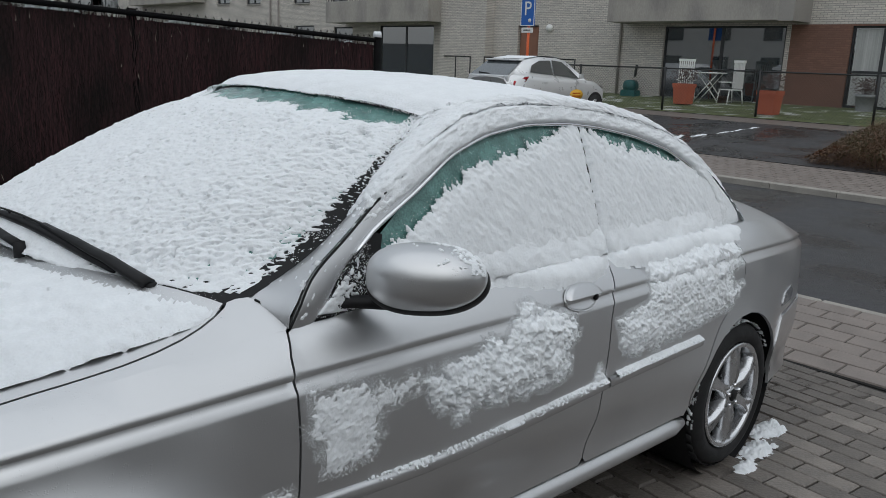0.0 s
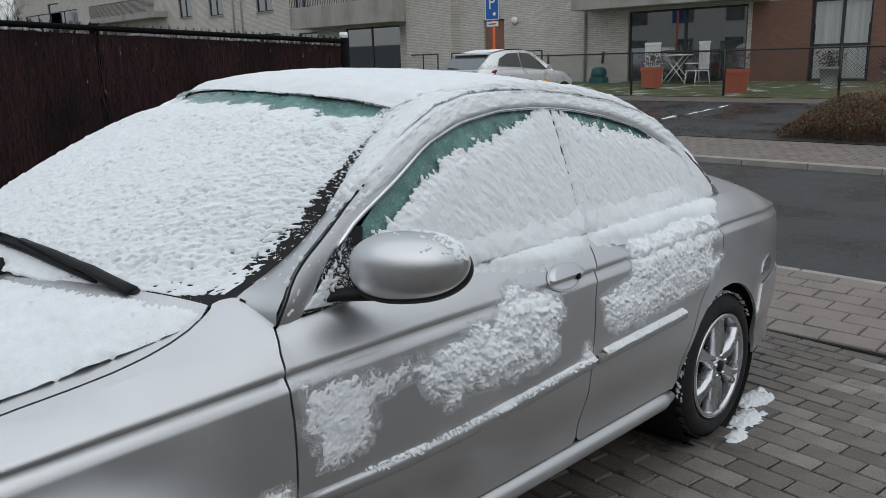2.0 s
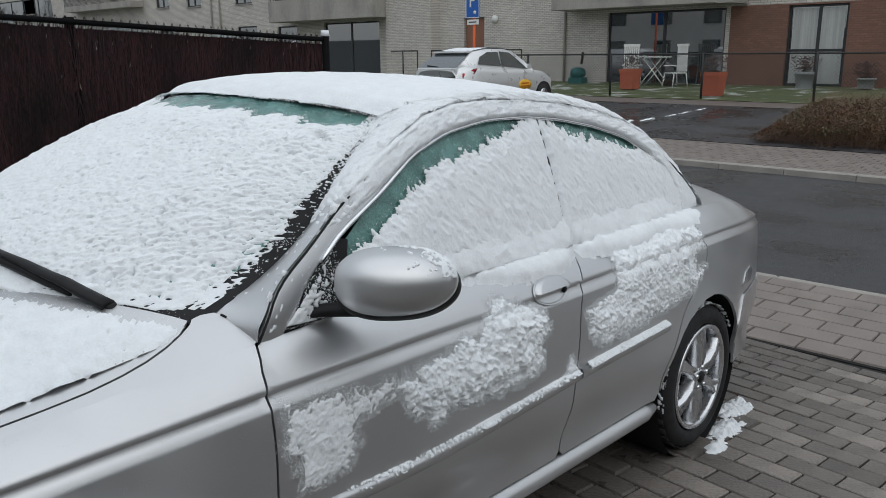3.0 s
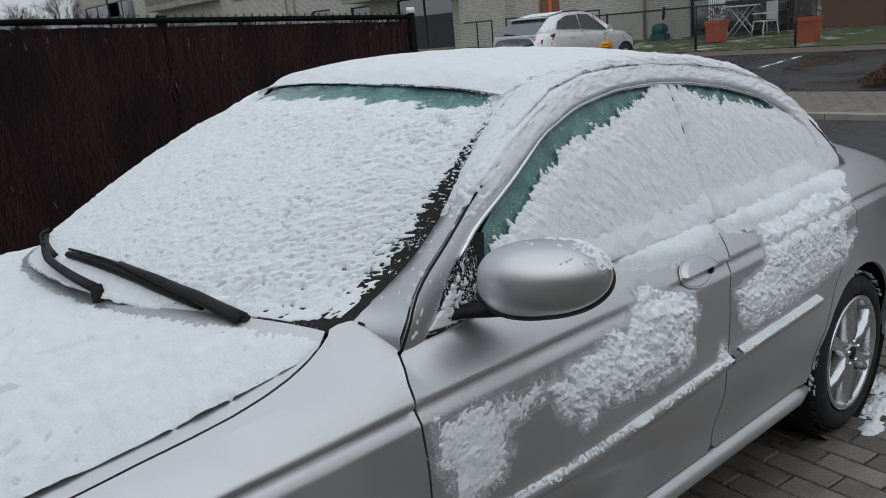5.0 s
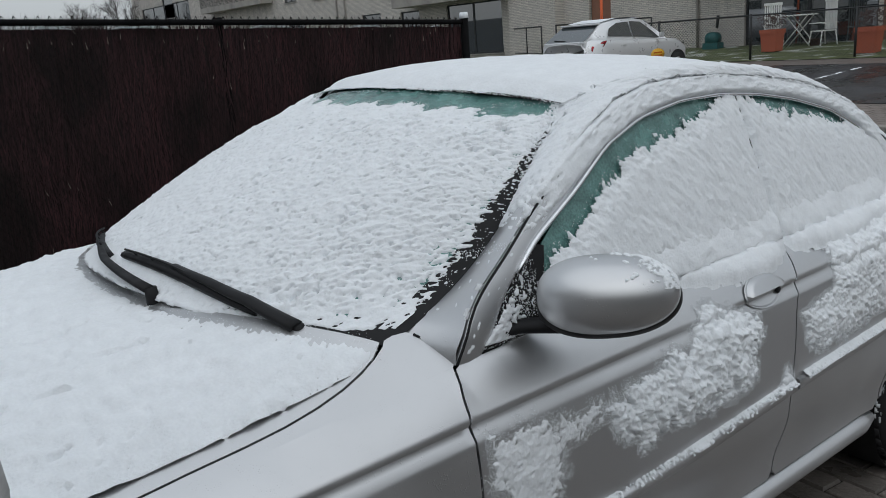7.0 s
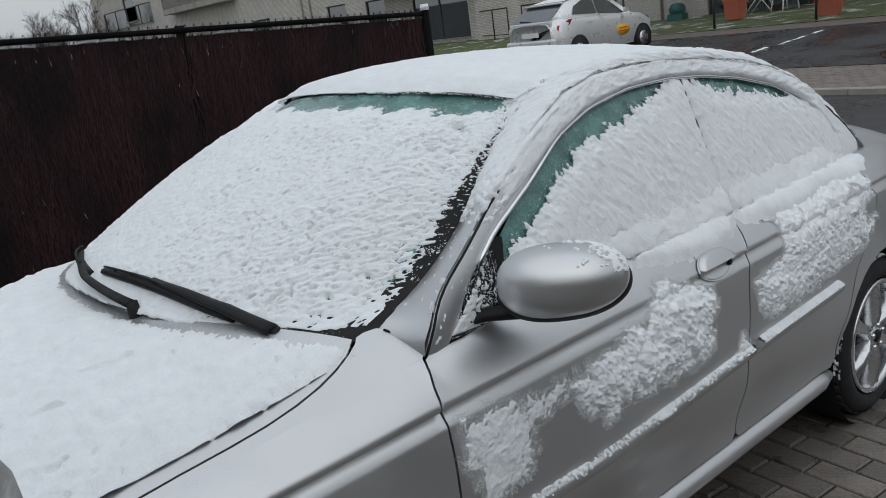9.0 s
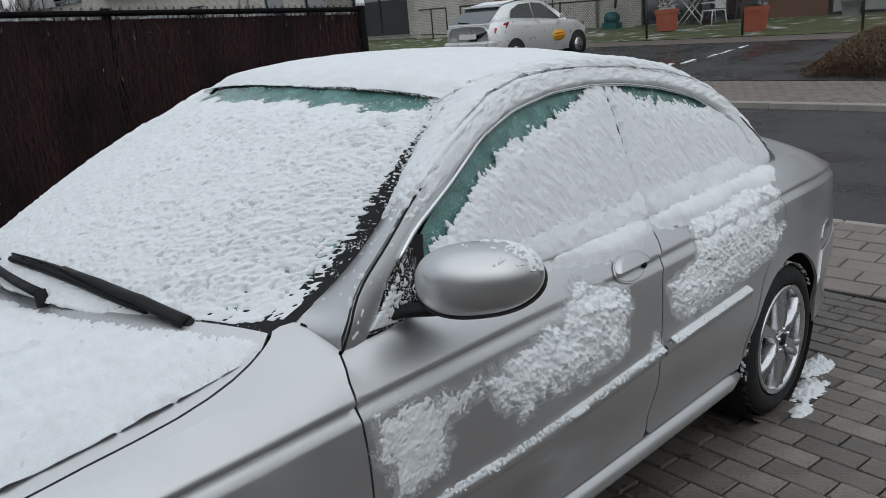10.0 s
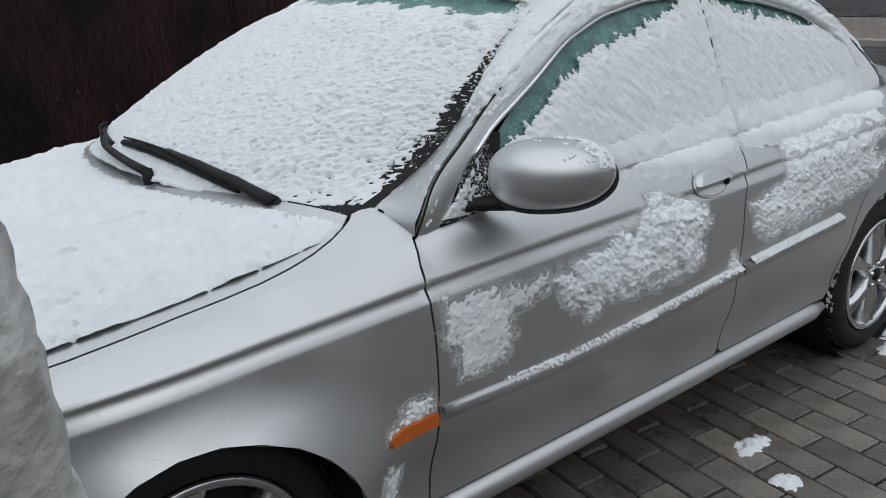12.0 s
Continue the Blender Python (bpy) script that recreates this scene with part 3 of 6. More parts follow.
for s in seal:
    panel("screen_seal", s, seal_at, 0.04, BLACK, car, "black windscreen seal", rim=0, outward=(-0.5, 0, 1))
panel("screen_seal", [(-0.985, 0.986), (0.985, 0.986), (0.985, 1.012), (-0.985, 1.012)], seal_at, 0.05, BLACK, car, rim=0, outward=(-0.5, 0, 1))
panel("screen_seal", [(-0.86, -0.02), (0.86, -0.02), (0.86, 0.012), (-0.86, 0.012)], seal_at, 0.05, BLACK, car, rim=0, outward=(-0.5, 0, 1))


def frame_curve(n=40):
    f = np.array(frame_out)
    s = np.concatenate([[0], np.cumsum(np.linalg.norm(np.diff(f, axis=0), axis=1))])
    k = np.linspace(0, s[-1], n)
    return np.stack([np.interp(k, s, f[:, 0]), np.interp(k, s, f[:, 1])], 1)


roof_edge_y = curve1((1.17, 0.515), (1.4, 0.53), (1.8, 0.53), (2.2, 0.515), (2.42, 0.49))
roof_edge_z = curve1((1.17, 1.392), (1.35, 1.436), (1.6, 1.458), (1.85, 1.456), (2.15, 1.43), (2.42, 1.365))
roof_c = curve1((0.97, 1.446), (1.2, 1.487), (1.5, 1.507), (1.8, 1.508), (2.15, 1.480), (2.50, 1.40))


def roof(x, a):
    """a runs from -1 at the left edge to 1 at the right."""
    a, x = np.asarray(a, float), np.asarray(x, float)
    front = 0.200 * (1 - a**2)
    xx = x - front * np.clip((1.6 - x) / 0.43, 0, 1)
    y = CY + a * (roof_edge_y(x) + CY)
    z = roof_edge_z(x) + (roof_c(xx) - roof_edge_z(x)) * (1 - np.abs(a)**1.95)
    return np.stack([xx, y, z], 1)


panel("roof", [(1.175, -1), (2.42, -1), (2.42, 1), (1.175, 1)], roof, 0.07, SILVER, car, rim=0.02, outward=(0, 0, 1))


def pillar_inner(s):
    """Inner edge of the frame band, beside windscreen and roof."""
    if s < 0.42:
        return screen(np.array([-1.0]), np.array([0.015 + 0.985 * s / 0.42]))[0]
    t = (s - 0.42) / 0.58
    if t < 0.8:
        x = 1.18 + (2.42 - 1.18) * t / 0.8
        return np.array([x, -float(roof_edge_y(x)), float(roof_edge_z(x))])
    k = (t - 0.8) / 0.2
    return np.array([2.42 + 0.36 * k, -0.49 - 0.06 * k, 1.365 - 0.30 * k])


def band(s, w):
    s, w = np.asarray(s, float), np.asarray(w, float)
    f = frame_curve(200)
    ks = np.linspace(0, 1, 200)
    out = []
    for a, b in zip(s, w):
        x, z = float(np.interp(a, ks, f[:, 0])), float(np.interp(a, ks, f[:, 1]))
        o = np.array([x, float(green_y(x, z)), z])
        i = pillar_inner(a)
        p = i + (o - i) * b
        p = p + np.array([-0.25, -0.45, 0.75]) * 0.019 * min(1, max(0, a / 0.10)) * math.sin(math.pi * min(max(b, 0), 1))
        out.append(p)
    return np.array(out)


def band_panel():
    u, v = np.concatenate([[0.0], np.linspace(0, 1, 69)]), np.linspace(0, 1, 7)
    uu, vv = np.meshgrid(u, v, indexing="ij")
    p = band(uu.ravel(), vv.ravel())
    p[:7] += np.array([-0.002, 0, -0.03])
    f = [(i * 7 + j, i * 7 + j + 1, (i + 1) * 7 + j + 1, (i + 1) * 7 + j) for i in range(69) for j in range(6)]
    return from_arrays("roof_frame", p, f, SILVER, car)


both(band_panel)


def rear_screen(a, r):
    b = np.stack([2.42 + 0 * a, CY + (0.49 + CY) * a, 1.40 - 0.035 * a**2], 1)
    t = np.stack([2.90 - 0.10 * a**2, CY + (0.55 + CY) * a, 1.125 - 0.05 * a**2], 1)
    return b + (t - b) * np.asarray(r)[:, None]


panel("rear_window", screen_poly, rear_screen, 0.1, CARGLASS, car, rim=0.004, outward=(0.5, 0, 1))
# cabin inside: dashboard, seats, floor
cab = boxed(0.45, 0.85, -0.66, 0.66 + 2 * CY, 0.55, 0.93, bevel=0.04)
part("dashboard", cab, CABIN, car)
for y in (-0.32, 0.56):
    st = box(bmesh.new(), 1.05, 1.50, y - 0.24, y + 0.24, 0.40, 0.56, bevel=0.05)
    box(st, 1.46, 1.60, y - 0.23, y + 0.23, 0.5, 1.12, bevel=0.05)
    box(st, 1.50, 1.58, y - 0.12, y + 0.12, 1.13, 1.30, bevel=0.03)
    part("front_seat", st, CABIN, car)
st = box(bmesh.new(), 1.95, 2.4, -0.6, 0.6, 0.40, 0.58, bevel=0.05)
box(st, 2.38, 2.5, -0.6, 0.6, 0.5, 1.1, bevel=0.04)
part("rear_seat", st, CABIN, car)
part("headlining", boxed(1.2, 2.4, -0.5, 0.74, 1.36, 1.37), CABIN, car)
part("cabin_floor", boxed(0.2, 2.7, -0.75, 0.99, 0.28, 0.34), SHADOW, car)

# scuttle and wipers
scut = [(float(hood_back(y)) + 0.005, y) for y in np.linspace(-0.655, 0.655 + 2 * CY, 27)]
scut += [(float(ws_x((y - CY) / HALF)) + 0.03, y) for y in np.linspace(0.655 + 2 * CY, -0.655, 27)]


def scuttle_at(x, y):
    p = deck(x, y)
    p[:, 2] -= 0.014
    return p


panel("scuttle", scut, scuttle_at, 0.03, BLACK, car, "black scuttle panel", rim=0, outward=(0, 0, 1))


def on_screen(a, r, lift):
    p = screen(np.array([a]), np.array([r]))[0]
    return Vector(p) + Vector((-0.45, 0, 0.9)) * lift


def wiper(tip, heel, arm_pts, label, bow=0.0, thick=1.0):
    """Blade from tip to heel, both as (a, r) on the screen, and the arm that holds it."""
    p0 = on_screen(arm_pts[0][0], arm_pts[0][1], 0.0)
    w = part("wiper", rod(bmesh.new(), p0 - Vector((0, 0, 0.03)), p0 + Vector((-0.006, 0, 0.022)), 0.017, 14, 0.014), BLACK, car, label)
    n = 18
    blade = [on_screen(tip[0] + (heel[0] - tip[0]) * i / n, tip[1] + (heel[1] - tip[1]) * i / n + bow * math.sin(math.pi * i / n), 0.014 + 0.004 * math.sin(math.pi * i / n)) for i in range(n + 1)]
    sweep("blade", blade, lambda t: thick * (0.004 + 0.010 * math.sin(math.pi * min(1, 0.12 + 0.8 * t))**0.5), BLACK, w, seg=8, flat=0.7)
    spine = [p + Vector((-0.010, 0, 0.018)) for p in blade[1:-3]]
    sweep("blade_spine", spine, 0.0028, BLACK, w, seg=6)
    for k in (3, 6, 9, 12):
        part("bridge", rod(bmesh.new(), blade[k], spine[k - 1], 0.003, 6), BLACK, w)
    arm = []
    for (a0, r0, l0), (a1, r1, l1) in zip(arm_pts[:-1], arm_pts[1:]):
        arm += [on_screen(a0 + (a1 - a0) * i / 6, r0 + (r1 - r0) * i / 6, l0 + (l1 - l0) * i / 6) for i in range(6)]
    arm.append(on_screen(*arm_pts[-1]))
    sweep("arm", arm, lambda t: thick * (0.0165 - 0.009 * t), BLACK, w, seg=10, flat=0.55)
    return w


wiper((-0.03, 0.026), (-0.70, -0.020), ((-0.82, -0.042, 0.022), (-0.68, -0.010, 0.034), (-0.52, 0.016, 0.034), (-0.36, 0.034, 0.030)), "black wiper lying in the windscreen snow", 0.024, 1.35)
wiper((0.60, 0.030), (0.06, 0.004), ((-0.35, -0.046, 0.020), (0.00, -0.022, 0.028), (0.28, 0.020, 0.024)), "black wiper half buried in snow", 0.0, 0.95)

# door mirror
def shaped(q, k):
    return np.sign(q) * np.abs(q)**k


def mirror_points(a, b, h, cen, along, half, high, deep):
    """Maps points of the unit sphere to the swept-back mirror housing."""
    al = np.array([along[0], along[1], 0.0]) / math.hypot(*along)
    fw = np.array([al[1], -al[0], 0.0])
    fw = -fw if fw[0] > 0 else fw
    a, h = shaped(a, 0.80), shaped(h, 0.84)
    h = h * (1.0 - 0.12 * np.clip(a, 0, 1)**2) + np.where(h < 0, 0.07 * a, 0.0)
    b = np.where(b < 0, b * 0.30, b)
    return np.array(cen) + np.outer(a * half, al) + np.outer(h * high, [0, 0, 1]) + np.outer(b * deep, fw)


def mirror_at(cen, along, half, high, deep):
    bm = bmesh.new()
    bmesh.ops.create_uvsphere(bm, u_segments=48, v_segments=28, radius=1.0)
    q = np.array([v.co[:] for v in bm.verts])
    for v, p in zip(bm.verts, mirror_points(q[:, 0], q[:, 1], q[:, 2], cen, along, half, high, deep)):
        v.co = p
    return bm


MC, MD = (0.808, -0.936, 1.036), (0.77, -0.64)
housing = part("mirror_housing", mirror_at(MC, MD, 0.143, 0.080, 0.10), SILVER, car, "silver mirror housing with melting snow")
rim_bm = mirror_at((MC[0] + 0.018, MC[1] + 0.012, MC[2] - 0.018), MD, 0.148, 0.080, 0.088)
part("mirror_rim", rim_bm, BLACK, housing, "black mirror rim")
foot = [(0.655, -0.742, 0.935), (0.72, -0.775, 0.948), (0.78, -0.85, 0.955), (0.84, -0.94, 0.968)]
sweep("mirror_arm", foot, lambda t: 0.022 + 0.012 * t, BLACK, housing, "black mirror arm", seg=10, flat=0.6)

# door handles: round dished plate, pull and lock
def handle(x, z, lock=True):
    w = float(side_w(x, z))
    slope = float(side_w(x, z + 0.04) - side_w(x, z - 0.04)) / 0.08
    bm = bmesh.new()
    n = 40
    rings = ((1.0, 0.003), (0.95, 0.006), (0.90, 0.002), (0.6, -0.010), (0.0, -0.014))
    prev = None
    for k, (s, o) in enumerate(rings):
        cur = []
        for i in range(n if s else 1):
            t = 2 * math.pi * i / n
            dx, dz = 0.094 * s * math.cos(t), 0.042 * s * math.sin(t)
            zz = z + dz + dx * 0.05
            cur.append(bm.verts.new((x + dx, -float(side_w(x + dx, zz)) - o, zz)))
        if prev:
            for i in range(n):
                if len(cur) == 1:
                    bm.faces.new((prev[i], prev[(i + 1) % n], cur[0]))
                else:
                    bm.faces.new((prev[i], prev[(i + 1) % n], cur[(i + 1) % n], cur[i]))
        prev = cur
    plate = part("handle_plate", bm, SILVER, car, "round dished door handle plate")
    pull = bmesh.new()
    n = 20
    rows_ = []
    for k, (o, s) in enumerate(((0.004, 1.0), (0.018, 0.96), (0.020, 0.8))):
        r = []
        for i in range(n + 1):
            t = math.pi * i / n
            dx, dz = 0.086 * s * math.cos(t), 0.036 * s * math.sin(t) + 0.004
            zz = z + dz + dx * 0.05
            r.append(pull.verts.new((x + dx, -float(side_w(x + dx, zz)) - o, zz)))
        rows_.append(r)
    for a, b in zip(rows_[:-1], rows_[1:]):
        for i in range(n):
            pull.faces.new((a[i], a[i + 1], b[i + 1], b[i]))
    pull.faces.new(rows_[-1])
    part("pull", pull, SILVER, plate)
    if lock:
        part("lock", rod(bmesh.new(), (x + 0.066, -w + 0.01, z - 0.008), (x + 0.066, -w - 0.006, z - 0.008), 0.011, 12), BLACK, plate, "dark key lock")


handle(1.543, 0.882)
handle(2.42, 0.925, False)
# side repeater
rep = [(0.365, 0.492), (0.37, 0.513), (0.40, 0.522), (0.497, 0.526), (0.497, 0.497), (0.42, 0.490)]


def proud2(x, z):
    p = side(x, z)
    p[:, 1] -= 0.012
    return p


both(lambda: panel("side_repeater", rep, proud2, 0.02, AMBER, car, "amber side repeater", rim=0.02))


# wheels
def tread(bm, c, r, half, sgn):
    prof = [(half * 0.84, r * 0.735), (half * 0.97, r * 0.765), (half * 1.02, r * 0.85), (half * 0.93, r * 0.95), (half * 0.78, r * 0.99), (0.0, r), (-half * 0.78, r * 0.99), (-half * 0.95, r * 0.94), (-half, r * 0.72)]
    n = 72
    ring = []
    for o, q in prof:
        ring.append([bm.verts.new((c[0] + q * math.cos(2 * math.pi * i / n), c[1] + sgn * o, c[2] + q * math.sin(2 * math.pi * i / n))) for i in range(n)])
    for a, b in zip(ring[:-1], ring[1:]):
        for i in range(n):
            bm.faces.new((a[i], a[(i + 1) % n], b[(i + 1) % n], b[i]))
    return bm


def tread_blocks(bm, c, r, half):
    n = 72
    for i in range(0, n, 2):
        t0, t1 = 2 * math.pi * (i + 0.1) / n, 2 * math.pi * (i + 1.5) / n
        for s in (-1, 1):
            quad = []
            for t, o in ((t0, 0.06), (t1, 0.06), (t1 + 0.03, 0.80), (t0 + 0.03, 0.80)):
                for q in (r * 1.0, r * 1.018):
                    quad.append(bm.verts.new((c[0] + q * math.cos(t), c[1] + s * o * half, c[2] + q * math.sin(t))))
            lo, hi = quad[0::2], quad[1::2]
            bm.faces.new(hi)
            for k in range(4):
                bm.faces.new((lo[k], lo[(k + 1) % 4], hi[(k + 1) % 4], hi[k]))
    return bm


def wheel(x, sgn):
    c = (x, (0 if sgn < 0 else 2 * CY) + sgn * (0.765 if x > 1 else 0.735), 0.316)
    w = part("wheel", tread(bmesh.new(), c, 0.311, 0.108, sgn), RUBBER, car, "black winter tyre with snow in its tread")
    part("tread", tread_blocks(bmesh.new(), c, 0.311, 0.108), RUBBER, w)["kind"] = "stuff"
    out = c[1] + sgn * 0.098
    bm = bmesh.new()
    n = 72
    prof = [(0.0, 0.228), (0.009, 0.229), (0.011, 0.222), (0.009, 0.210), (-0.006, 0.206), (-0.03, 0.202), (-0.045, 0.200)]
    ring = [[bm.verts.new((x + q * math.cos(2 * math.pi * i / n), out + sgn * o, 0.316 + q * math.sin(2 * math.pi * i / n))) for i in range(n)] for o, q in prof]
    for a, b in zip(ring[:-1], ring[1:]):
        for i in range(n):
            bm.faces.new((a[i], a[(i + 1) % n], b[(i + 1) % n], b[i]))
    rim = part("rim", bm, ALLOY, w, "alloy wheel rim")
    for k in range(6):
        a = radians(90 + 33 + 30 + 60 * k)
        bm = bmesh.new()
        secs = []
        for q, wd, dp in ((0.045, 0.030, 0.000), (0.09, 0.019, 0.012), (0.15, 0.020, 0.010), (0.19, 0.028, 0.003), (0.223, 0.048, -0.002)):
            cs = []
            for s, d in ((-1, -0.05), (-1, dp), (-0.55, dp + 0.006), (0, dp - 0.004), (0.55, dp + 0.006), (1, dp), (1, -0.05)):
                ux, uz = math.cos(a), math.sin(a)
                px, pz = -uz, ux
                cs.append(bm.verts.new((x + ux * q + px * s * wd, out + sgn * d, 0.316 + uz * q + pz * s * wd)))
            secs.append(cs)
        for p, q in zip(secs[:-1], secs[1:]):
            for i in range(6):
                bm.faces.new((p[i], p[i + 1], q[i + 1], q[i]))
        part("spoke", bm, ALLOY, w)
    part("hub_cap", rod(bmesh.new(), (x, out - sgn * 0.04, 0.316), (x, out + sgn * 0.004, 0.316), 0.055, 24, 0.05), ALLOY, w)
    part("centre_badge", rod(bmesh.new(), (x, out, 0.316), (x, out + sgn * 0.012, 0.316), 0.027, 20, 0.024), BLACK, w, "dark centre cap")
    for k in range(5):
        a = radians(72 * k + 20)
        p = (x + 0.046 * math.cos(a), 0.316 + 0.046 * math.sin(a))
        part("wheel_nut", rod(bmesh.new(), (p[0], out, p[1]), (p[0], out + sgn * 0.016, p[1]), 0.010, 6), CHROME, w)
    # near-black disc: shade between the spokes is put into its colour
    part("shaded_brake_disc", rod(bmesh.new(), (x, out - sgn * 0.10, 0.316), (x, out - sgn * 0.06, 0.316), 0.215, 40), SHADOW, w)
    return w


for wx in (-0.045, 2.69):
    for sg in (-1, 1):
        wheel(wx, sg)
    for sg in (-1, 1):
        o = 0 if sg < 0 else 2 * CY
        # liner in the near-black colour that stands in for shade inside the arch
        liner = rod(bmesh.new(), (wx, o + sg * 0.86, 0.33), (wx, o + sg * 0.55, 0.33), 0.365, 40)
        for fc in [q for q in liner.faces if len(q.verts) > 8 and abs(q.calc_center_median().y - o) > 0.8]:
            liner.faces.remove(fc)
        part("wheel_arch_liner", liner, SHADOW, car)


# ------------------------------------------------------------------ materials of the street
PAVER = material("wet_clinker", (0.175, 0.155, 0.138), rough=0.42, vary=0.5, scale=7, fine=70, bump=0.7, dist=0.004, spread=0.12, random_object=0.35)
SLAB = material("wet_red_paver", (0.185, 0.158, 0.142), rough=0.5, vary=0.25, scale=5, fine=90, bump=0.4, dist=0.003, random_object=0.2)
JOINT = material("joint_sand", (0.014, 0.013, 0.012), rough=0.8, vary=0.4, scale=8, fine=80, bump=0.4, dist=0.004)
ASPHALT = material("wet_asphalt", (0.036, 0.036, 0.039), rough=0.36, vary=0.5, scale=0.9, fine=38, bump=0.9, dist=0.012, spread=0.22)
KERB = material("concrete_kerb", (0.32, 0.30, 0.27), rough=0.7, vary=0.25, scale=4, fine=60, bump=0.3)
GRASSMAT = material("winter_lawn", (0.10, 0.12, 0.05), rough=0.9, vary=0.5, scale=3, fine=40, bump=0.8, dist=0.02, second=(0.55, 0.57, 0.55), second_scale=1.6, second_cut=(0.55, 0.68))
MORTAR = material("grey_mortar", (0.36, 0.34, 0.32), rough=0.9, vary=0.2, scale=2, fine=40, bump=0.3)


def brick_wall(name, col, mortar, length, height):
    """Far brickwork: bricks and joints by the wall's own y and z."""
    m = material(name, col, rough=0.85, vary=0.14, scale=0.8, fine=20, bump=0)
    n, l = m.node_tree.nodes, m.node_tree.links
    b = n["Principled BSDF"]
    co, sp, cb, br = n.new("ShaderNodeTexCoord"), n.new("ShaderNodeSeparateXYZ"), n.new("ShaderNodeCombineXYZ"), n.new("ShaderNodeTexBrick")
    l.new(co.outputs["Object"], sp.inputs[0])
    l.new(sp.outputs[1], cb.inputs[0])
    l.new(sp.outputs[2], cb.inputs[1])
    l.new(cb.outputs[0], br.inputs["Vector"])
    for k, v in (("Scale", 1.0), ("Brick Width", length), ("Row Height", height), ("Mortar Size", 0.009), ("Bias", 0.0)):
        br.inputs[k].default_value = v
    br.inputs["Color1"].default_value, br.inputs["Color2"].default_value = (1.08, 1.06, 1.04, 1), (0.86, 0.86, 0.86, 1)
    br.inputs["Mortar"].default_value = (*mortar, 1)
    old = b.inputs["Base Color"].links[0].from_socket
    mx = n.new("ShaderNodeVectorMath")
    mx.operation = "MULTIPLY"
    l.new(old, mx.inputs[0])
    l.new(br.outputs["Color"], mx.inputs[1])
    l.new(mx.outputs[0], b.inputs["Base Color"])
    bp = n.new("ShaderNodeBump")
    bp.inputs["Strength"].default_value, bp.inputs["Distance"].default_value = 0.6, 0.01
    bp.invert = True
    l.new(br.outputs["Fac"], bp.inputs["Height"])
    l.new(bp.outputs[0], b.inputs["Normal"])
    return m


PALEBRICK = brick_wall("pale_brick_wall", (0.60, 0.57, 0.53), (0.55, 0.55, 0.55), 0.22, 0.068)
BROWNBRICK = brick_wall("brown_brick_wall", (0.205, 0.112, 0.084), (0.8, 0.8, 0.8), 0.22, 0.068)
RENDERED = material("pale_facade", (0.31, 0.295, 0.275), rough=0.85, vary=0.1, scale=1.5, fine=30, bump=0.2)
CONCRETE = material("weathered_concrete", (0.36, 0.34, 0.31), rough=0.8, vary=0.2, scale=1.2, fine=25, bump=0.3, second=(0.22, 0.21, 0.20), second_scale=0.9, second_cut=(0.5, 0.75), stretch=(1, 1, 0.4))
BROWN = material("brown_cladding", (0.24, 0.115, 0.075), rough=0.7, vary=0.15, scale=3, fine=40, bump=0.2)
DARKFRAME = material("anthracite_frame", (0.03, 0.032, 0.035), rough=0.5, vary=0.1, scale=5, bump=0)
PANE = material("dark_window_pane", (0.022, 0.032, 0.038), rough=0.06, vary=0.5, scale=0.5, fine=3, bump=0)
PANE.node_tree.nodes["Principled BSDF"].inputs["IOR"].default_value = 3.0
PANE.node_tree.links.remove(PANE.node_tree.nodes["Principled BSDF"].inputs["Roughness"].links[0])
PANE.node_tree.nodes["Principled BSDF"].inputs["Roughness"].default_value = 0.02
CURTAIN = material("pale_curtain", (0.42, 0.43, 0.42), rough=0.9, vary=0.3, scale=1, fine=12, bump=0.4, dist=0.02, stretch=(1, 12, 0.2))
BLACKSTEEL = material("black_steel", (0.02, 0.021, 0.022), rough=0.5, vary=0.2, scale=8, bump=0.1)
BRUSH = material("brown_brushwood", (0.015, 0.0065, 0.007), rough=0.9, vary=0.6, scale=30, fine=220, bump=0.8, dist=0.01, stretch=(1, 1, 0.12))
STRAW = material("pale_straw", (0.32, 0.27, 0.22), rough=0.8, vary=0.3, scale=3, random_island=0.6)
TWIG = material("brushwood_twigs", (0.046, 0.0148, 0.0172), rough=0.85, vary=0.4, scale=3, fine=120, bump=0.4, random_island=0.65, second=(0.012, 0.006, 0.006), second_scale=3.0, second_cut=(0.40, 0.62), stretch=(1, 1, 0.45))
POLE = material("black_coated_tube", (0.004, 0.004, 0.0045), rough=0.9, vary=0.2, scale=10, bump=0.1)
TERRACOTTA = material("terracotta", (0.50, 0.13, 0.07), rough=0.7, vary=0.15, scale=8, bump=0.2)
WHITEPLASTIC = material("white_plastic", (0.78, 0.78, 0.76), rough=0.45, vary=0.05, bump=0)
SIGNBLUE = material("sign_blue", (0.02, 0.12, 0.45), rough=0.4, vary=0.05, bump=0)
ORANGE = material("orange_post", (0.75, 0.14, 0.04), rough=0.5, vary=0.1, bump=0)
HEDGELEAF = material("bronze_hedge_leaf", (0.11, 0.10, 0.05), rough=0.7, vary=0.4, scale=4, fine=30, bump=0, second=(0.14, 0.06, 0.03), second_scale=1.3)
HEDGETWIG = material("hedge_twig", (0.36, 0.235, 0.165), rough=0.85, vary=0.3)
POLE.node_tree.nodes["Principled BSDF"].inputs["Specular IOR Level"].default_value = 0.15
STONE = material("grey_white_marble", (0.66, 0.655, 0.645), rough=0.75, vary=0.35, scale=9, fine=30, bump=0.7, dist=0.016, second=(0.13, 0.13, 0.13), second_scale=8, second_cut=(0.48, 0.72))
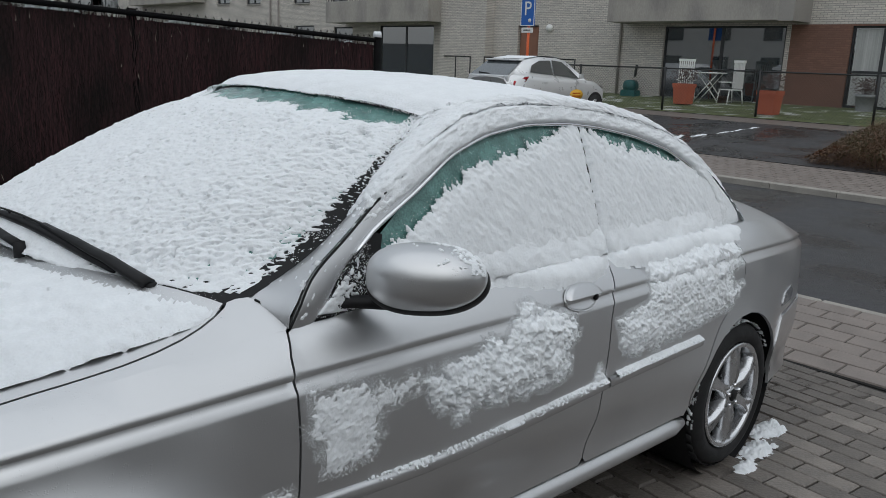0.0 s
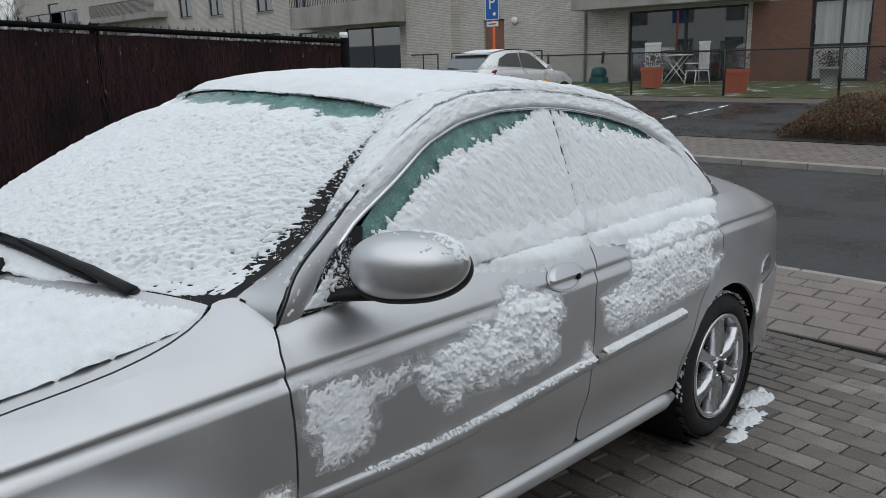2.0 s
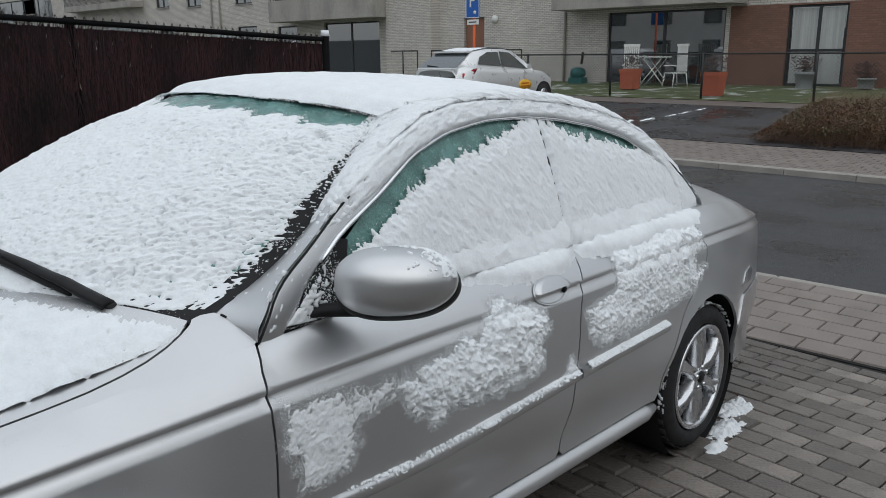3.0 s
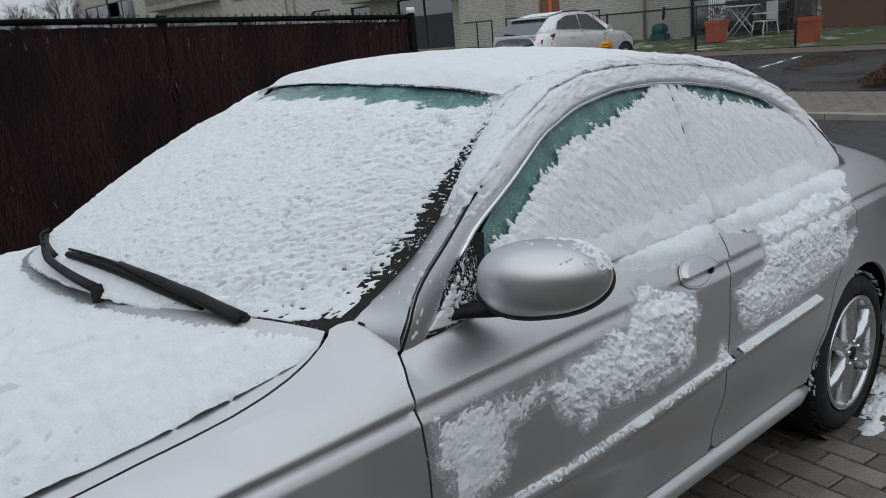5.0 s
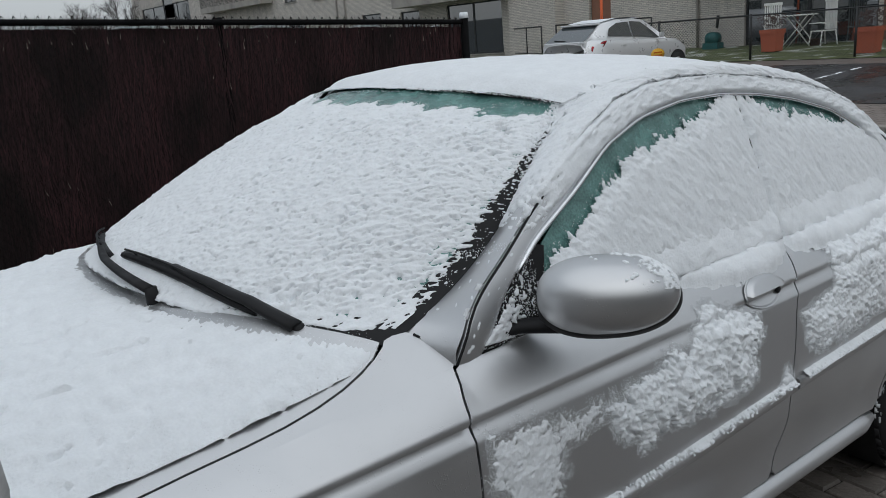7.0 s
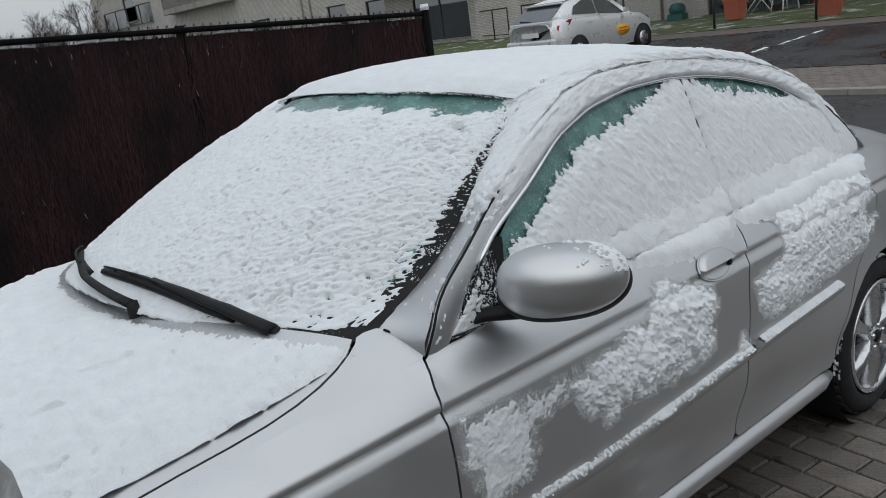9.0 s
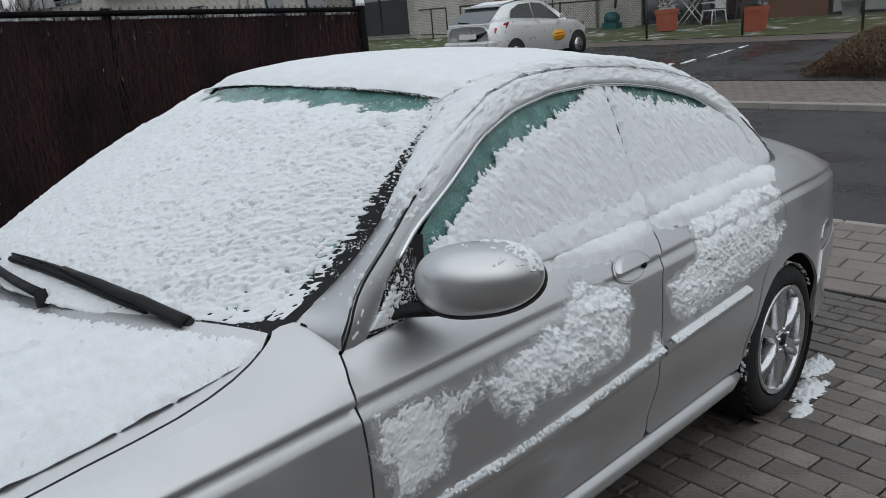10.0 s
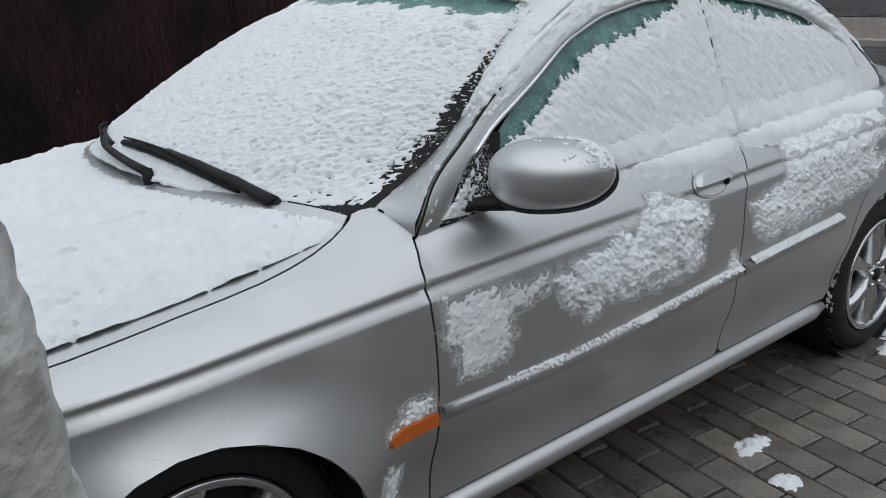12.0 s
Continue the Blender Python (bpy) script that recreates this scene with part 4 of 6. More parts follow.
BARK = material("bare_twigs", (0.07, 0.06, 0.056), rough=0.9, vary=0.2)
SOIL = material("dark_planting", (0.06, 0.035, 0.03), rough=0.9, vary=0.5)
PALEPAINT = material("pale_silver_paint", (0.72, 0.73, 0.74), rough=0.35, metal=0.4, vary=0.03, bump=0, coat=0.5)
YELLOW = material("yellow_sticker", (0.75, 0.42, 0.03), rough=0.5, vary=0.05, bump=0)
GREYPOT = material("grey_pot", (0.28, 0.29, 0.30), rough=0.7, vary=0.15)
TEAL = material("teal_hose", (0.015, 0.11, 0.11), rough=0.5, vary=0.15)

# ------------------------------------------------------------------ ground
SLOPE = math.tan(radians(3.917))


def ground_z(x):
    if x < 4.50:
        return -(x - 2.71) * SLOPE
    if x < 6.0:
        return -0.1226 + (x - 4.50) * 0.012
    if x < 11.7:
        return -0.150
    if x < 14.4:
        return -0.062
    if x < 27:
        return -0.06 + (x - 14.4) * 0.048
    return 0.545


def sheet(name, xs, y0, y1, lift, mat, label, category="ground"):
    v, f = [], []
    for x in xs:
        v += [(x, y0, ground_z(x) + lift), (x, y1, ground_z(x) + lift)]
    for i in range(len(xs) - 1):
        f.append((2 * i, 2 * i + 2, 2 * i + 3, 2 * i + 1))
    return tagged(from_arrays(name, v, f, mat, smooth=False), label, category, kind="structure")


sheet("ground", [-60, -10, 0, 2, 4.3, 4.50, 6.0, 6.05, 11.69, 11.72, 14.4, 20, 26.99, 27.01, 60, 400], -400, 400, -0.06, JOINT, "dark earth and joint sand under the paving")
sheet("road", [6.06, 8, 10, 11.66], -60, 80, 0.0, ASPHALT, "wet dark asphalt road across the drive", "road")
sheet("parking_bay", [14.42, 17, 20.2], -4, 60, 0.004, ASPHALT, "wet dark paved parking bay", "road")
sheet("lawn", [21.3, 24, 26.2], -10, 60, 0.02, GRASSMAT, "thin winter lawn dusted with snow", "lawn")
sheet("far_pavement", [20.2, 21.3], -10, 60, 0.006, SLAB, "wet paved strip before the lawn", "pavement")


def paver_mesh(name, lx, ly, h, mat, bevel=0.006):
    bm = boxed(-lx / 2, lx / 2, -ly / 2, ly / 2, -h, 0)
    es = [e for e in bm.edges if all(v.co.z > -1e-6 for v in e.verts)]
    bmesh.ops.bevel(bm, geom=es, offset=bevel, segments=1, affect="EDGES")
    me = bpy.data.meshes.new(name)
    bm.to_mesh(me)
    bm.free()
    me.materials.append(mat)
    return me


def joined_pavers(name, cells, tilt, mat, parent, bevel=0.006, lay=Matrix()):
    """Many pavers as one mesh: cells of (x0, x1, y0, y1) in the frame of their courses."""
    v, f = [], []
    rng = random.Random(5)
    for x0, x1, y0, y1 in cells:
        dz = rng.uniform(-0.002, 0.002)
        b = len(v)
        mid = (lay @ Vector(((x0 + x1) / 2, (y0 + y1) / 2, 0))).x
        for e, dz0 in ((0.0, -0.012), (bevel, dz)):
            for x, y in ((x0 + e, y0 + e), (x1 - e, y0 + e), (x1 - e, y1 - e), (x0 + e, y1 - e)):
                p = lay @ Vector((x + (rng.uniform(-0.0015, 0.0015) if e else 0), y, 0))
                v.append((p.x, p.y, ground_z(mid) - (p.x - mid) * tilt + dz0))
        f += [(b + 4, b + 5, b + 6, b + 7)] + [(b + k, b + (k + 1) % 4, b + 4 + (k + 1) % 4, b + 4 + k) for k in range(4)]
    ob = from_arrays(name, v, f, mat, parent, smooth=False)
    ob["kind"] = "stuff"
    return ob


# the drive: clinkers laid in stretcher bond, long side along the drive's width
drive = sheet("drive", [-6, 0, 2, 4.50], -8, 6, -0.014, JOINT, "sloping drive paved with dark grey clinkers", "drive")
LX, LY = 0.124, 0.242
LAY = Matrix.Translation((2.2, -1.0, 0)) @ Matrix.Rotation(radians(-5), 4, "Z")   # the courses run a little askew
near_cells, far_cells = [], []
for i in range(-70, 24):
    for j in range(-18, 17):
        u, v = i * LX, j * LY + (LY / 2 if i % 2 else 0)
        mid = LAY @ Vector((u + LX / 2, v + LY / 2, 0))
        if not (-5.9 < mid.x < 4.44 and -5 < mid.y < 2.8):
            continue
        c = (u + 0.0045, u + LX - 0.0045, v + 0.0045, v + LY - 0.0045)
        (near_cells if (1.2 < mid.x < 4.3 and -2.3 < mid.y < -0.85) else far_cells).append(c)

pave = sheet("pavement", [4.53, 5.95], -8, 8, -0.010, JOINT, "wet reddish concrete pavers along the road", "pavement")
pave_cells = []
for i in range(7):
    x0 = 4.535 + i * 0.2015
    for j in range(-24, 24):
        y0 = j * 0.33 + (0.165 if i % 2 else 0)
        pave_cells.append((x0 + 0.003, x0 + 0.1985, y0 + 0.003, y0 + 0.327))
drain = boxed(4.500, 4.512, -8, 8, -0.2, -0.128)
box(drain, 4.512, 4.532, -8, 8, -0.2, -0.138)
tagged(part("drain_channel", drain, JOINT, smooth=False), "narrow dark joint between drive and pavement", "drain", kind="structure")


def kerb_row(name, x0, x1, ztop, label, y0=-30, y1=60):
    k = thing(name, label, "kerb", kind="structure")
    me = paver_mesh("kerbstone", x1 - x0, 0.99, 0.25, KERB, 0.012)
    y = y0
    n = 0
    while y < y1:
        ob = new("kerbstone", me)
        ob.parent = k
        ob.location = ((x0 + x1) / 2, y + 0.5, ztop)
        y += 1.0
        n += 1
    return k


kerb_row("near_kerb", 5.95, 6.05, -0.112, "grey concrete kerb flush with the pavement", -12, 14)
kerb_row("far_kerb", 11.66, 11.80, -0.055, "pale concrete kerb along the far pavement", -10, 30)
fp = sheet("opposite_pavement", [11.80, 14.42], -10, 40, -0.006, JOINT, "wet brown paved footway across the road", "pavement")
fcells = []
for i in range(12):
    x0 = 11.82 + i * 0.215
    for j in range(-20, 90):
        y0 = j * 0.215 + (0.107 if i % 2 else 0)
        fcells.append((x0 + 0.004, x0 + 0.211, y0 + 0.004, y0 + 0.211))
joined_pavers("footway_pavers", fcells, 0, SLAB, fp)

# ------------------------------------------------------------------ brushwood fence
FY = 2.85
fence = thing("brushwood_fence", "tall dark brown brushwood screen on a wire fence with black posts", "fence", kind="structure")
SL = SLOPE


def fz(x):
    return ground_z(x) * 0.72


back_b = bmesh.new()
v0 = [back_b.verts.new((x, FY + o, fz(x) + h)) for x in (-9.0, 3.72) for o in (0.0, 0.05) for h in (-0.3, 1.80)]
for q in ((0, 1, 5, 4), (2, 3, 7, 6), (1, 3, 7, 5), (4, 5, 7, 6)):
    back_b.faces.new([v0[k] for k in q])
part("screen_mat", back_b, BRUSH, fence)
rng = random.Random(11)
tv, tf = [], []
for k in range(42000):
    x = rng.uniform(-5.5, 3.70)
    z = rng.uniform(0.35, 1.78)
    ln = rng.uniform(0.08, 0.30)
    if z + ln > 1.86:
        ln = max(0.03, 1.86 - z + rng.uniform(-0.03, 0.03))
    lean = rng.gauss(0, 0.14)
    w = rng.uniform(0.0015, 0.004)
    y = FY - rng.uniform(0.0, 0.022)
    b = len(tv)
    zz = fz(x) + z
    tv += [(x - w, y, zz), (x + w, y, zz), (x + lean * ln + w * 0.5, y - rng.uniform(-0.006, 0.014), zz + ln)]
    tf.append((b, b + 1, b + 2))
ob = from_arrays("twigs", tv, tf, TWIG, fence, smooth=False)
ob["kind"] = "stuff"
sv, sf = [], []
for k in range(130):
    x, z, ln = rng.uniform(-5.0, 3.68), rng.uniform(0.5, 1.78), rng.uniform(0.015, 0.06)
    if rng.random() < 0.4:
        z = 1.80 - ln - rng.random() * 0.08
    zz, y, lean, b = fz(x) + z, FY - 0.026, rng.gauss(0, 0.3), len(sv)
    sv += [(x - 0.0018, y, zz), (x + 0.0018, y, zz), (x + lean * ln, y - 0.004, zz + ln)]
    sf.append((b, b + 1, b + 2))
from_arrays("straw_bits", sv, sf, STRAW, fence, "pale split twig ends", smooth=False)["kind"] = "stuff"
for px in (3.735, 1.79, -0.62, -3.0):
    py = FY - 0.03 if px > 3 else FY + 0.018
    pb = rod(bmesh.new(), (px, py, fz(px) - 0.3), (px, py, fz(px) + 1.865), 0.030, 14)
    p = part("post", pb, POLE, fence)
    if px > 3:
        part("post_cap", rod(bmesh.new(), (px, FY - 0.03, fz(px) + 1.86), (px, FY - 0.03, fz(px) + 1.905), 0.037, 14, 0.030), SNOW, p, "snowy post cap")
sweep("top_rail", [(x, FY - 0.03, fz(x) + 1.835) for x in np.linspace(-9, 3.735, 30)], 0.018, POLE, fence, seg=10)
# wire mesh: wavy top wires and diagonal strands
wv, wf = [], []


def strand(pts, r, vv, ff):
    pts = [Vector(p) for p in pts]
    for a, b in zip(pts[:-1], pts[1:]):
        d = (b - a).normalized()
        s = d.cross(Vector((0, 1, 0))).normalized() * r
        n = d.cross(s).normalized() * r
        i = len(vv)
        for p in (a, b):
            vv += [p + s, p - s * 0.5 + n * 0.87, p - s * 0.5 - n * 0.87]
        ff += [(i, i + 1, i + 4, i + 3), (i + 1, i + 2, i + 5, i + 4), (i + 2, i, i + 3, i + 5)]


for k in range(170):
    x = -6.0 + k * 0.0577
    if x > 3.65:
        break
    strand([(x, FY - 0.034, fz(x) + 1.83), (x + 0.018, FY - 0.034, fz(x) + 1.868), (x + 0.036, FY - 0.034, fz(x) + 1.83)], 0.0025, wv, wf)
    for s in (1, -1):
        x1 = x + s * 1.45
        if -6 < x1 < 3.72:
            strand([(x, FY - 0.032, fz(x) + 1.83), (x1, FY - 0.032, fz(x1) + 0.38)], 0.0006, wv, wf)
ob = from_arrays("wire_mesh", wv, wf, POLE, fence, smooth=False)
ob["kind"] = "stuff"
coat("rail_snow", span(-5.5, 3.7, 0.02), span(-0.02, 0.02, 0.008), lambda a, b: np.stack([a, FY - 0.0 + b, np.array([fz(q) for q in a]) + 1.80], 1),
     lambda a, b: 0.018 * (wobble(a, b * 0, 2.2, 0.25) > 0.12) * (1 - (b / 0.022)**2), SNOW, fence, "thin snow on the fence top", outward=(0, 0, 1))

# ------------------------------------------------------------------ apartment building across the street
BX = 26.0
bld = thing("apartment_building", "pale brick apartment building with concrete balconies and dark windows", "building")


def wall_with_holes(name, y0, y1, z0, z1, holes, mat, x=BX, depth=0.30, label=""):
    ys = sorted({y0, y1, *[min(max(h[0], y0), y1) for h in holes], *[min(max(h[1], y0), y1) for h in holes]})
    zs_ = sorted({z0, z1, *[min(max(h[2], z0), z1) for h in holes], *[min(max(h[3], z0), z1) for h in holes]})
    bm = bmesh.new()
    for a, b in zip(ys[:-1], ys[1:]):
        for c, d in zip(zs_[:-1], zs_[1:]):
            my, mz = (a + b) / 2, (c + d) / 2
            if any(h[0] < my < h[1] and h[2] < mz < h[3] for h in holes):
                continue
            box(bm, x, x + depth, a, b, c, d)
    bmesh.ops.remove_doubles(bm, verts=bm.verts, dist=1e-4)
    return part(name, bm, mat, bld, label, smooth=False)


def window(y0, y1, z0, z1, x=BX, split=(), transom=None, curtain=False, sill=True):
    t = 0.07
    ys = [y0 + t] + [q for s in split for q in (s - 0.05, s + 0.05)] + [y1 - t]
    zs_ = [z0 + t] + ([transom - 0.04, transom + 0.04] if transom else []) + [z1 - t]
    lights = [(ys[i], ys[i + 1], zs_[j], zs_[j + 1]) for i in range(0, len(ys), 2) for j in range(0, len(zs_), 2)]
    w = wall_with_holes("window", y0, y1, z0, z1, lights, DARKFRAME, x=x + 0.10, depth=0.07, label="dark-framed window")
    cuts = [y0 + t, *[s for s in split], y1 - t]
    for a, b in zip(cuts[:-1], cuts[1:]):
        part("pane", boxed(x + 0.13, x + 0.14, a + 0.02, b - 0.02, z0 + t, z1 - t), PANE, w, smooth=False)
    if curtain:
        part("curtain", boxed(x + 0.122, x + 0.127, y0 + 0.12, y1 - 0.12, z0 + 0.1, z1 - 0.1), CURTAIN, w, "pale vertical curtain", smooth=False)
    if sill:
        part("sill", boxed(x - 0.06, x + 0.10, y0 - 0.05, y1 + 0.05, z0 - 0.05, z0), CONCRETE, w, smooth=False)
    return w


winA = (9.35, 13.85, 0.45, 3.02)
winB = (5.55, 7.33, 0.50, 3.0)
doorW = (19.8, 20.95, 0.6, 3.1)
winC = (26.3, 30.4, 0.7, 3.15)
uppers = [(45.8, 47.45, 4.6, 6.3), (42.0, 43.65, 4.5, 6.2), (36.7, 38.35, 4.42, 6.1), (33.2, 34.6, 4.4, 6.1), (67.5, 70, 5.0, 6.9), (63.9, 75.5, 4.6, 6.2)]
lowers = [(36.3, 38.25, 1.6, 3.2), (32.7, 34.4, 1.4, 3.1), (45.0, 47.3, 1.7, 3.2)]
topwin = [(19.6, 21.2, 4.45, 6.2)]
holes = [winA, winB, doorW, winC, *uppers, *lowers, *topwin]
wall_with_holes("brick_wall", 9.2, 25.3, 0.2, 9.0, holes, PALEBRICK)
wall_with_holes("cladding", -8.0, 9.2, 0.2, 3.05, holes, BROWNBRICK, label="brown panel cladding")
wall_with_holes("upper_wall", -8.0, 9.2, 3.05, 9.0, holes, PALEBRICK)
wall_with_holes("rear_wing_wall", 25.3, 78.0, 0.2, 9.0, holes, PALEBRICK, x=BX + 0.02)
part("rear_body", boxed(BX + 0.6, BX + 12, -8, 78, 0.2, 9.0), RENDERED, bld, smooth=False)
part("roof", boxed(BX - 0.2, BX + 12.2, -8.2, 78.2, 9.0, 9.3), CONCRETE, bld, smooth=False)
window(*winA, split=(11.6,))
window(*winB, split=(6.4,), transom=1.62, curtain=True)
window(*winC, split=(28.4,))
for u in uppers[:4] + topwin:
    window(*u, split=((u[0] + u[1]) / 2,))
window(*uppers[4])
window(*uppers[5], split=(66.8, 69.7, 72.6))
for u in lowers:
    window(*u)
door_b = box(bmesh.new(), BX + 0.12, BX + 0.18, 19.85, 20.9, 0.6, 3.05)
part("house_door", door_b, BROWN, bld, "brown front door", smooth=False)
# balconies
for y0, y1, z0, z1 in ((9.1, 15.5, 3.12, 4.15), (25.3, 33.3, 3.25, 4.30), (49.1, 59.5, 4.75, 5.15)):
    bal = part("balcony", boxed(BX - 1.3 if y1 < 40 else BX - 0.9, BX, y0, y1, z0, z1, bevel=0.02), CONCRETE, bld, "stained concrete balcony", smooth=False)
    if y0 > 20:
        n = int((y1 - y0) / 0.14)
        xr = (BX - 1.25) if y1 < 40 else BX - 0.85
        bm = bmesh.new()
        for k in range(n + 1):
            y = y0 + 0.05 + k * (y1 - y0 - 0.1) / n
            box(bm, xr - 0.012, xr + 0.012, y - 0.012, y + 0.012, z1, z1 + 0.85)
        box(bm, xr - 0.025, xr + 0.025, y0, y1, z1 + 0.85, z1 + 0.90)
        part("railing", bm, BLACKSTEEL, bal, "black bar railing", smooth=False)
part("balcony_end", boxed(BX - 1.32, BX - 0.02, 8.62, 9.10, 3.10, 4.3), RENDERED, bld, smooth=False)
for y in (15.7, 40.8, 39.9):
    part("downpipe", rod(bmesh.new(), (BX - 0.06, y, 0.4), (BX - 0.06, y, 8.9), 0.05, 10), MORTAR, bld, "grey downpipe")
part("wall_lamp", rod(bmesh.new(), (BX - 0.09, 19.2, 2.98), (BX, 19.2, 2.98), 0.15, 20), WHITEPLASTIC, bld, "round white wall lamp")
part("pier", boxed(BX - 0.5, BX, 22.4, 25.28, 0.3, 8.9), PALEBRICK, bld, "projecting brick pier", smooth=False)

# ------------------------------------------------------------------ chain-link fence before the lawn
FX = 21.6
cl = thing("chain_link_fence", "black chain-link fence with steel posts along the lawn", "fence")
posts_y = [-2.2, 1.5, 4.9, 8.0, 11.0, 14.2]
for y in posts_y:
    part("post", rod(bmesh.new(), (FX, y, 0.25), (FX, y, 1.60), 0.035, 8), BLACKSTEEL, cl)
part("rail", rod(bmesh.new(), (FX, -2.2, 1.56), (FX, 15.6, 1.56), 0.022, 8), BLACKSTEEL, cl)
wv, wf = [], []
for k in range(0, 180):
    y = -2.2 + k * 0.1
    for s in (1, -1):
        y1 = y + s * 1.2
        if -2.2 <= y1 <= 15.7:
            strand([(FX, y, 0.34), (FX + 0.001, y1, 1.55)], 0.0045, wv, wf)
ob = from_arrays("wire_mesh", wv, wf, BLACKSTEEL, cl, smooth=False)
ob["kind"] = "stuff"
# steel railings by the entrance
rl = thing("entrance_railing", "black steel handrail beside the entrance path", "railing")
for (xa, ya), (xb, yb) in (((24.2, 22.0), (25.6, 25.2)), ((23.6, 20.6), (23.6, 16.0))):
    za = 0.41
    for t in (0.0, 0.5, 1.0):
        x, y = xa + (xb - xa) * t, ya + (yb - ya) * t
        part("post", rod(bmesh.new(), (x, y, za - 0.05), (x, y, za + 1.35), 0.03, 8), BLACKSTEEL, rl)
    part("rail", rod(bmesh.new(), (xa, ya, za + 1.33), (xb, yb, za + 1.33), 0.025, 8), BLACKSTEEL, rl)
    part("rail", rod(bmesh.new(), (xa, ya, za + 0.25), (xb, yb, za + 0.25), 0.02, 8), BLACKSTEEL, rl)

# parking sign
sgn = thing("parking_sign", "blue parking sign with a wheelchair symbol on an orange post", "road sign")
part("sign_post", rod(bmesh.new(), (20.0, 15.22, 0.2), (20.0, 15.22, 3.6), 0.045, 12), ORANGE, sgn, "orange post")
plate = part("plate", boxed(19.92, 19.945, 14.92, 15.52, 2.74, 3.62, bevel=0.008), SIGNBLUE, sgn, "blue plate", smooth=False)
fr = bmesh.new()
for a, b, c, d in ((14.93, 14.955, 2.75, 3.61), (15.485, 15.51, 2.75, 3.61), (14.955, 15.485, 2.75, 2.775), (14.955, 15.485, 3.585, 3.61)):
    box(fr, 19.912, 19.918, a, b, c, d)
part("border", fr, WHITEPLASTIC, plate, smooth=False)
tc = bpy.data.curves.new("letter", "FONT")
tc.body, tc.size, tc.extrude, tc.align_x = "P", 0.62, 0.004, "CENTER"
to = new("letter", tc)
to.data.materials.append(WHITEPLASTIC)
to.parent = plate
to.matrix_world = Matrix.Translation((19.912, 15.22, 3.09)) @ Euler((radians(90), 0, radians(-90))).to_matrix().to_4x4()
part("symbol", rod(bmesh.new(), (19.918, 15.12, 2.92), (19.908, 15.12, 2.92), 0.06, 14), WHITEPLASTIC, plate)
part("under_plate", boxed(19.92, 19.945, 14.98, 15.46, 2.54, 2.70), WHITEPLASTIC, sgn, "white under-plate with an arrow", smooth=False)
part("arrow", boxed(19.912, 19.918, 15.07, 15.37, 2.605, 2.635), BLACKSTEEL, sgn, smooth=False)


# pots, chairs, table on the terrace
def pot(x, y, z, r, h, mat, label, plant=True, n=20):
    p = thing("plant_pot", label, "plant pot")
    bm = bmesh.new()
    prof = [(r * 0.84, 0), (r * 0.97, h * 0.82), (r * 1.06, h * 0.82), (r * 1.06, h), (r * 0.92, h), (r * 0.86, h * 0.8), (0.0, h * 0.8)]
    wide = 1.25 if n == 4 else 1.0
    ring = [[bm.verts.new((x + wide * q * math.cos(2 * math.pi * (i + 0.5) / n), y + wide * q * math.sin(2 * math.pi * (i + 0.5) / n), z + o)) for i in range(n)] for q, o in prof]
    for a, b in zip(ring[:-1], ring[1:]):
        for i in range(n):
            bm.faces.new((a[i], a[(i + 1) % n], b[(i + 1) % n], b[i]))
    part("pot", bm, mat, p, smooth=n > 4)
    if plant:
        vv, ff = [], []
        rg = random.Random(int(y * 10))
        for k in range(130):
            a, rr = rg.uniform(0, 6.3), rg.uniform(0, r)
            bx, by = x + rr * math.cos(a) * 0.6, y + rr * math.sin(a) * 0.6
            tx, ty, tz = x + rr * 1.5 * math.cos(a), y + rr * 1.5 * math.sin(a), z + h + rg.uniform(0.1, 0.45)
            i = len(vv)
            vv += [(bx - 0.008, by, z + h * 0.8), (bx + 0.008, by + 0.01, z + h * 0.8), (tx, ty, tz)]
            ff.append((i, i + 1, i + 2))
            for q in range(2):
                i = len(vv)
                cx, cy, cz = tx + rg.uniform(-.05, .05), ty + rg.uniform(-.05, .05), tz + rg.uniform(-.08, .03)
                vv += [(cx, cy - 0.03, cz), (cx + 0.02, cy, cz + 0.03), (cx, cy + 0.03, cz)]
                ff.append((i, i + 1, i + 2))
        from_arrays("plant", vv, ff, SOIL, p, "withered plant", smooth=False)
    return p


pot(23.6, 11.45, 0.42, 0.30, 0.66, TERRACOTTA, "square terracotta pot with a withered plant on the lawn", n=4)
pot(22.5, 8.05, 0.35, 0.31, 0.68, TERRACOTTA, "square-rimmed terracotta pot behind the wire fence", n=4)
pot(25.4, 6.45, 0.48, 0.28, 0.50, GREYPOT, "grey pot beside the tall window")
pot(25.4, 4.7, 0.52, 0.25, 0.30, GREYPOT, "low pale bowl with a small shrub")
pot(25.2, 10.9, 0.46, 0.22, 0.22, SOIL, "small dark pot on the terrace", False)


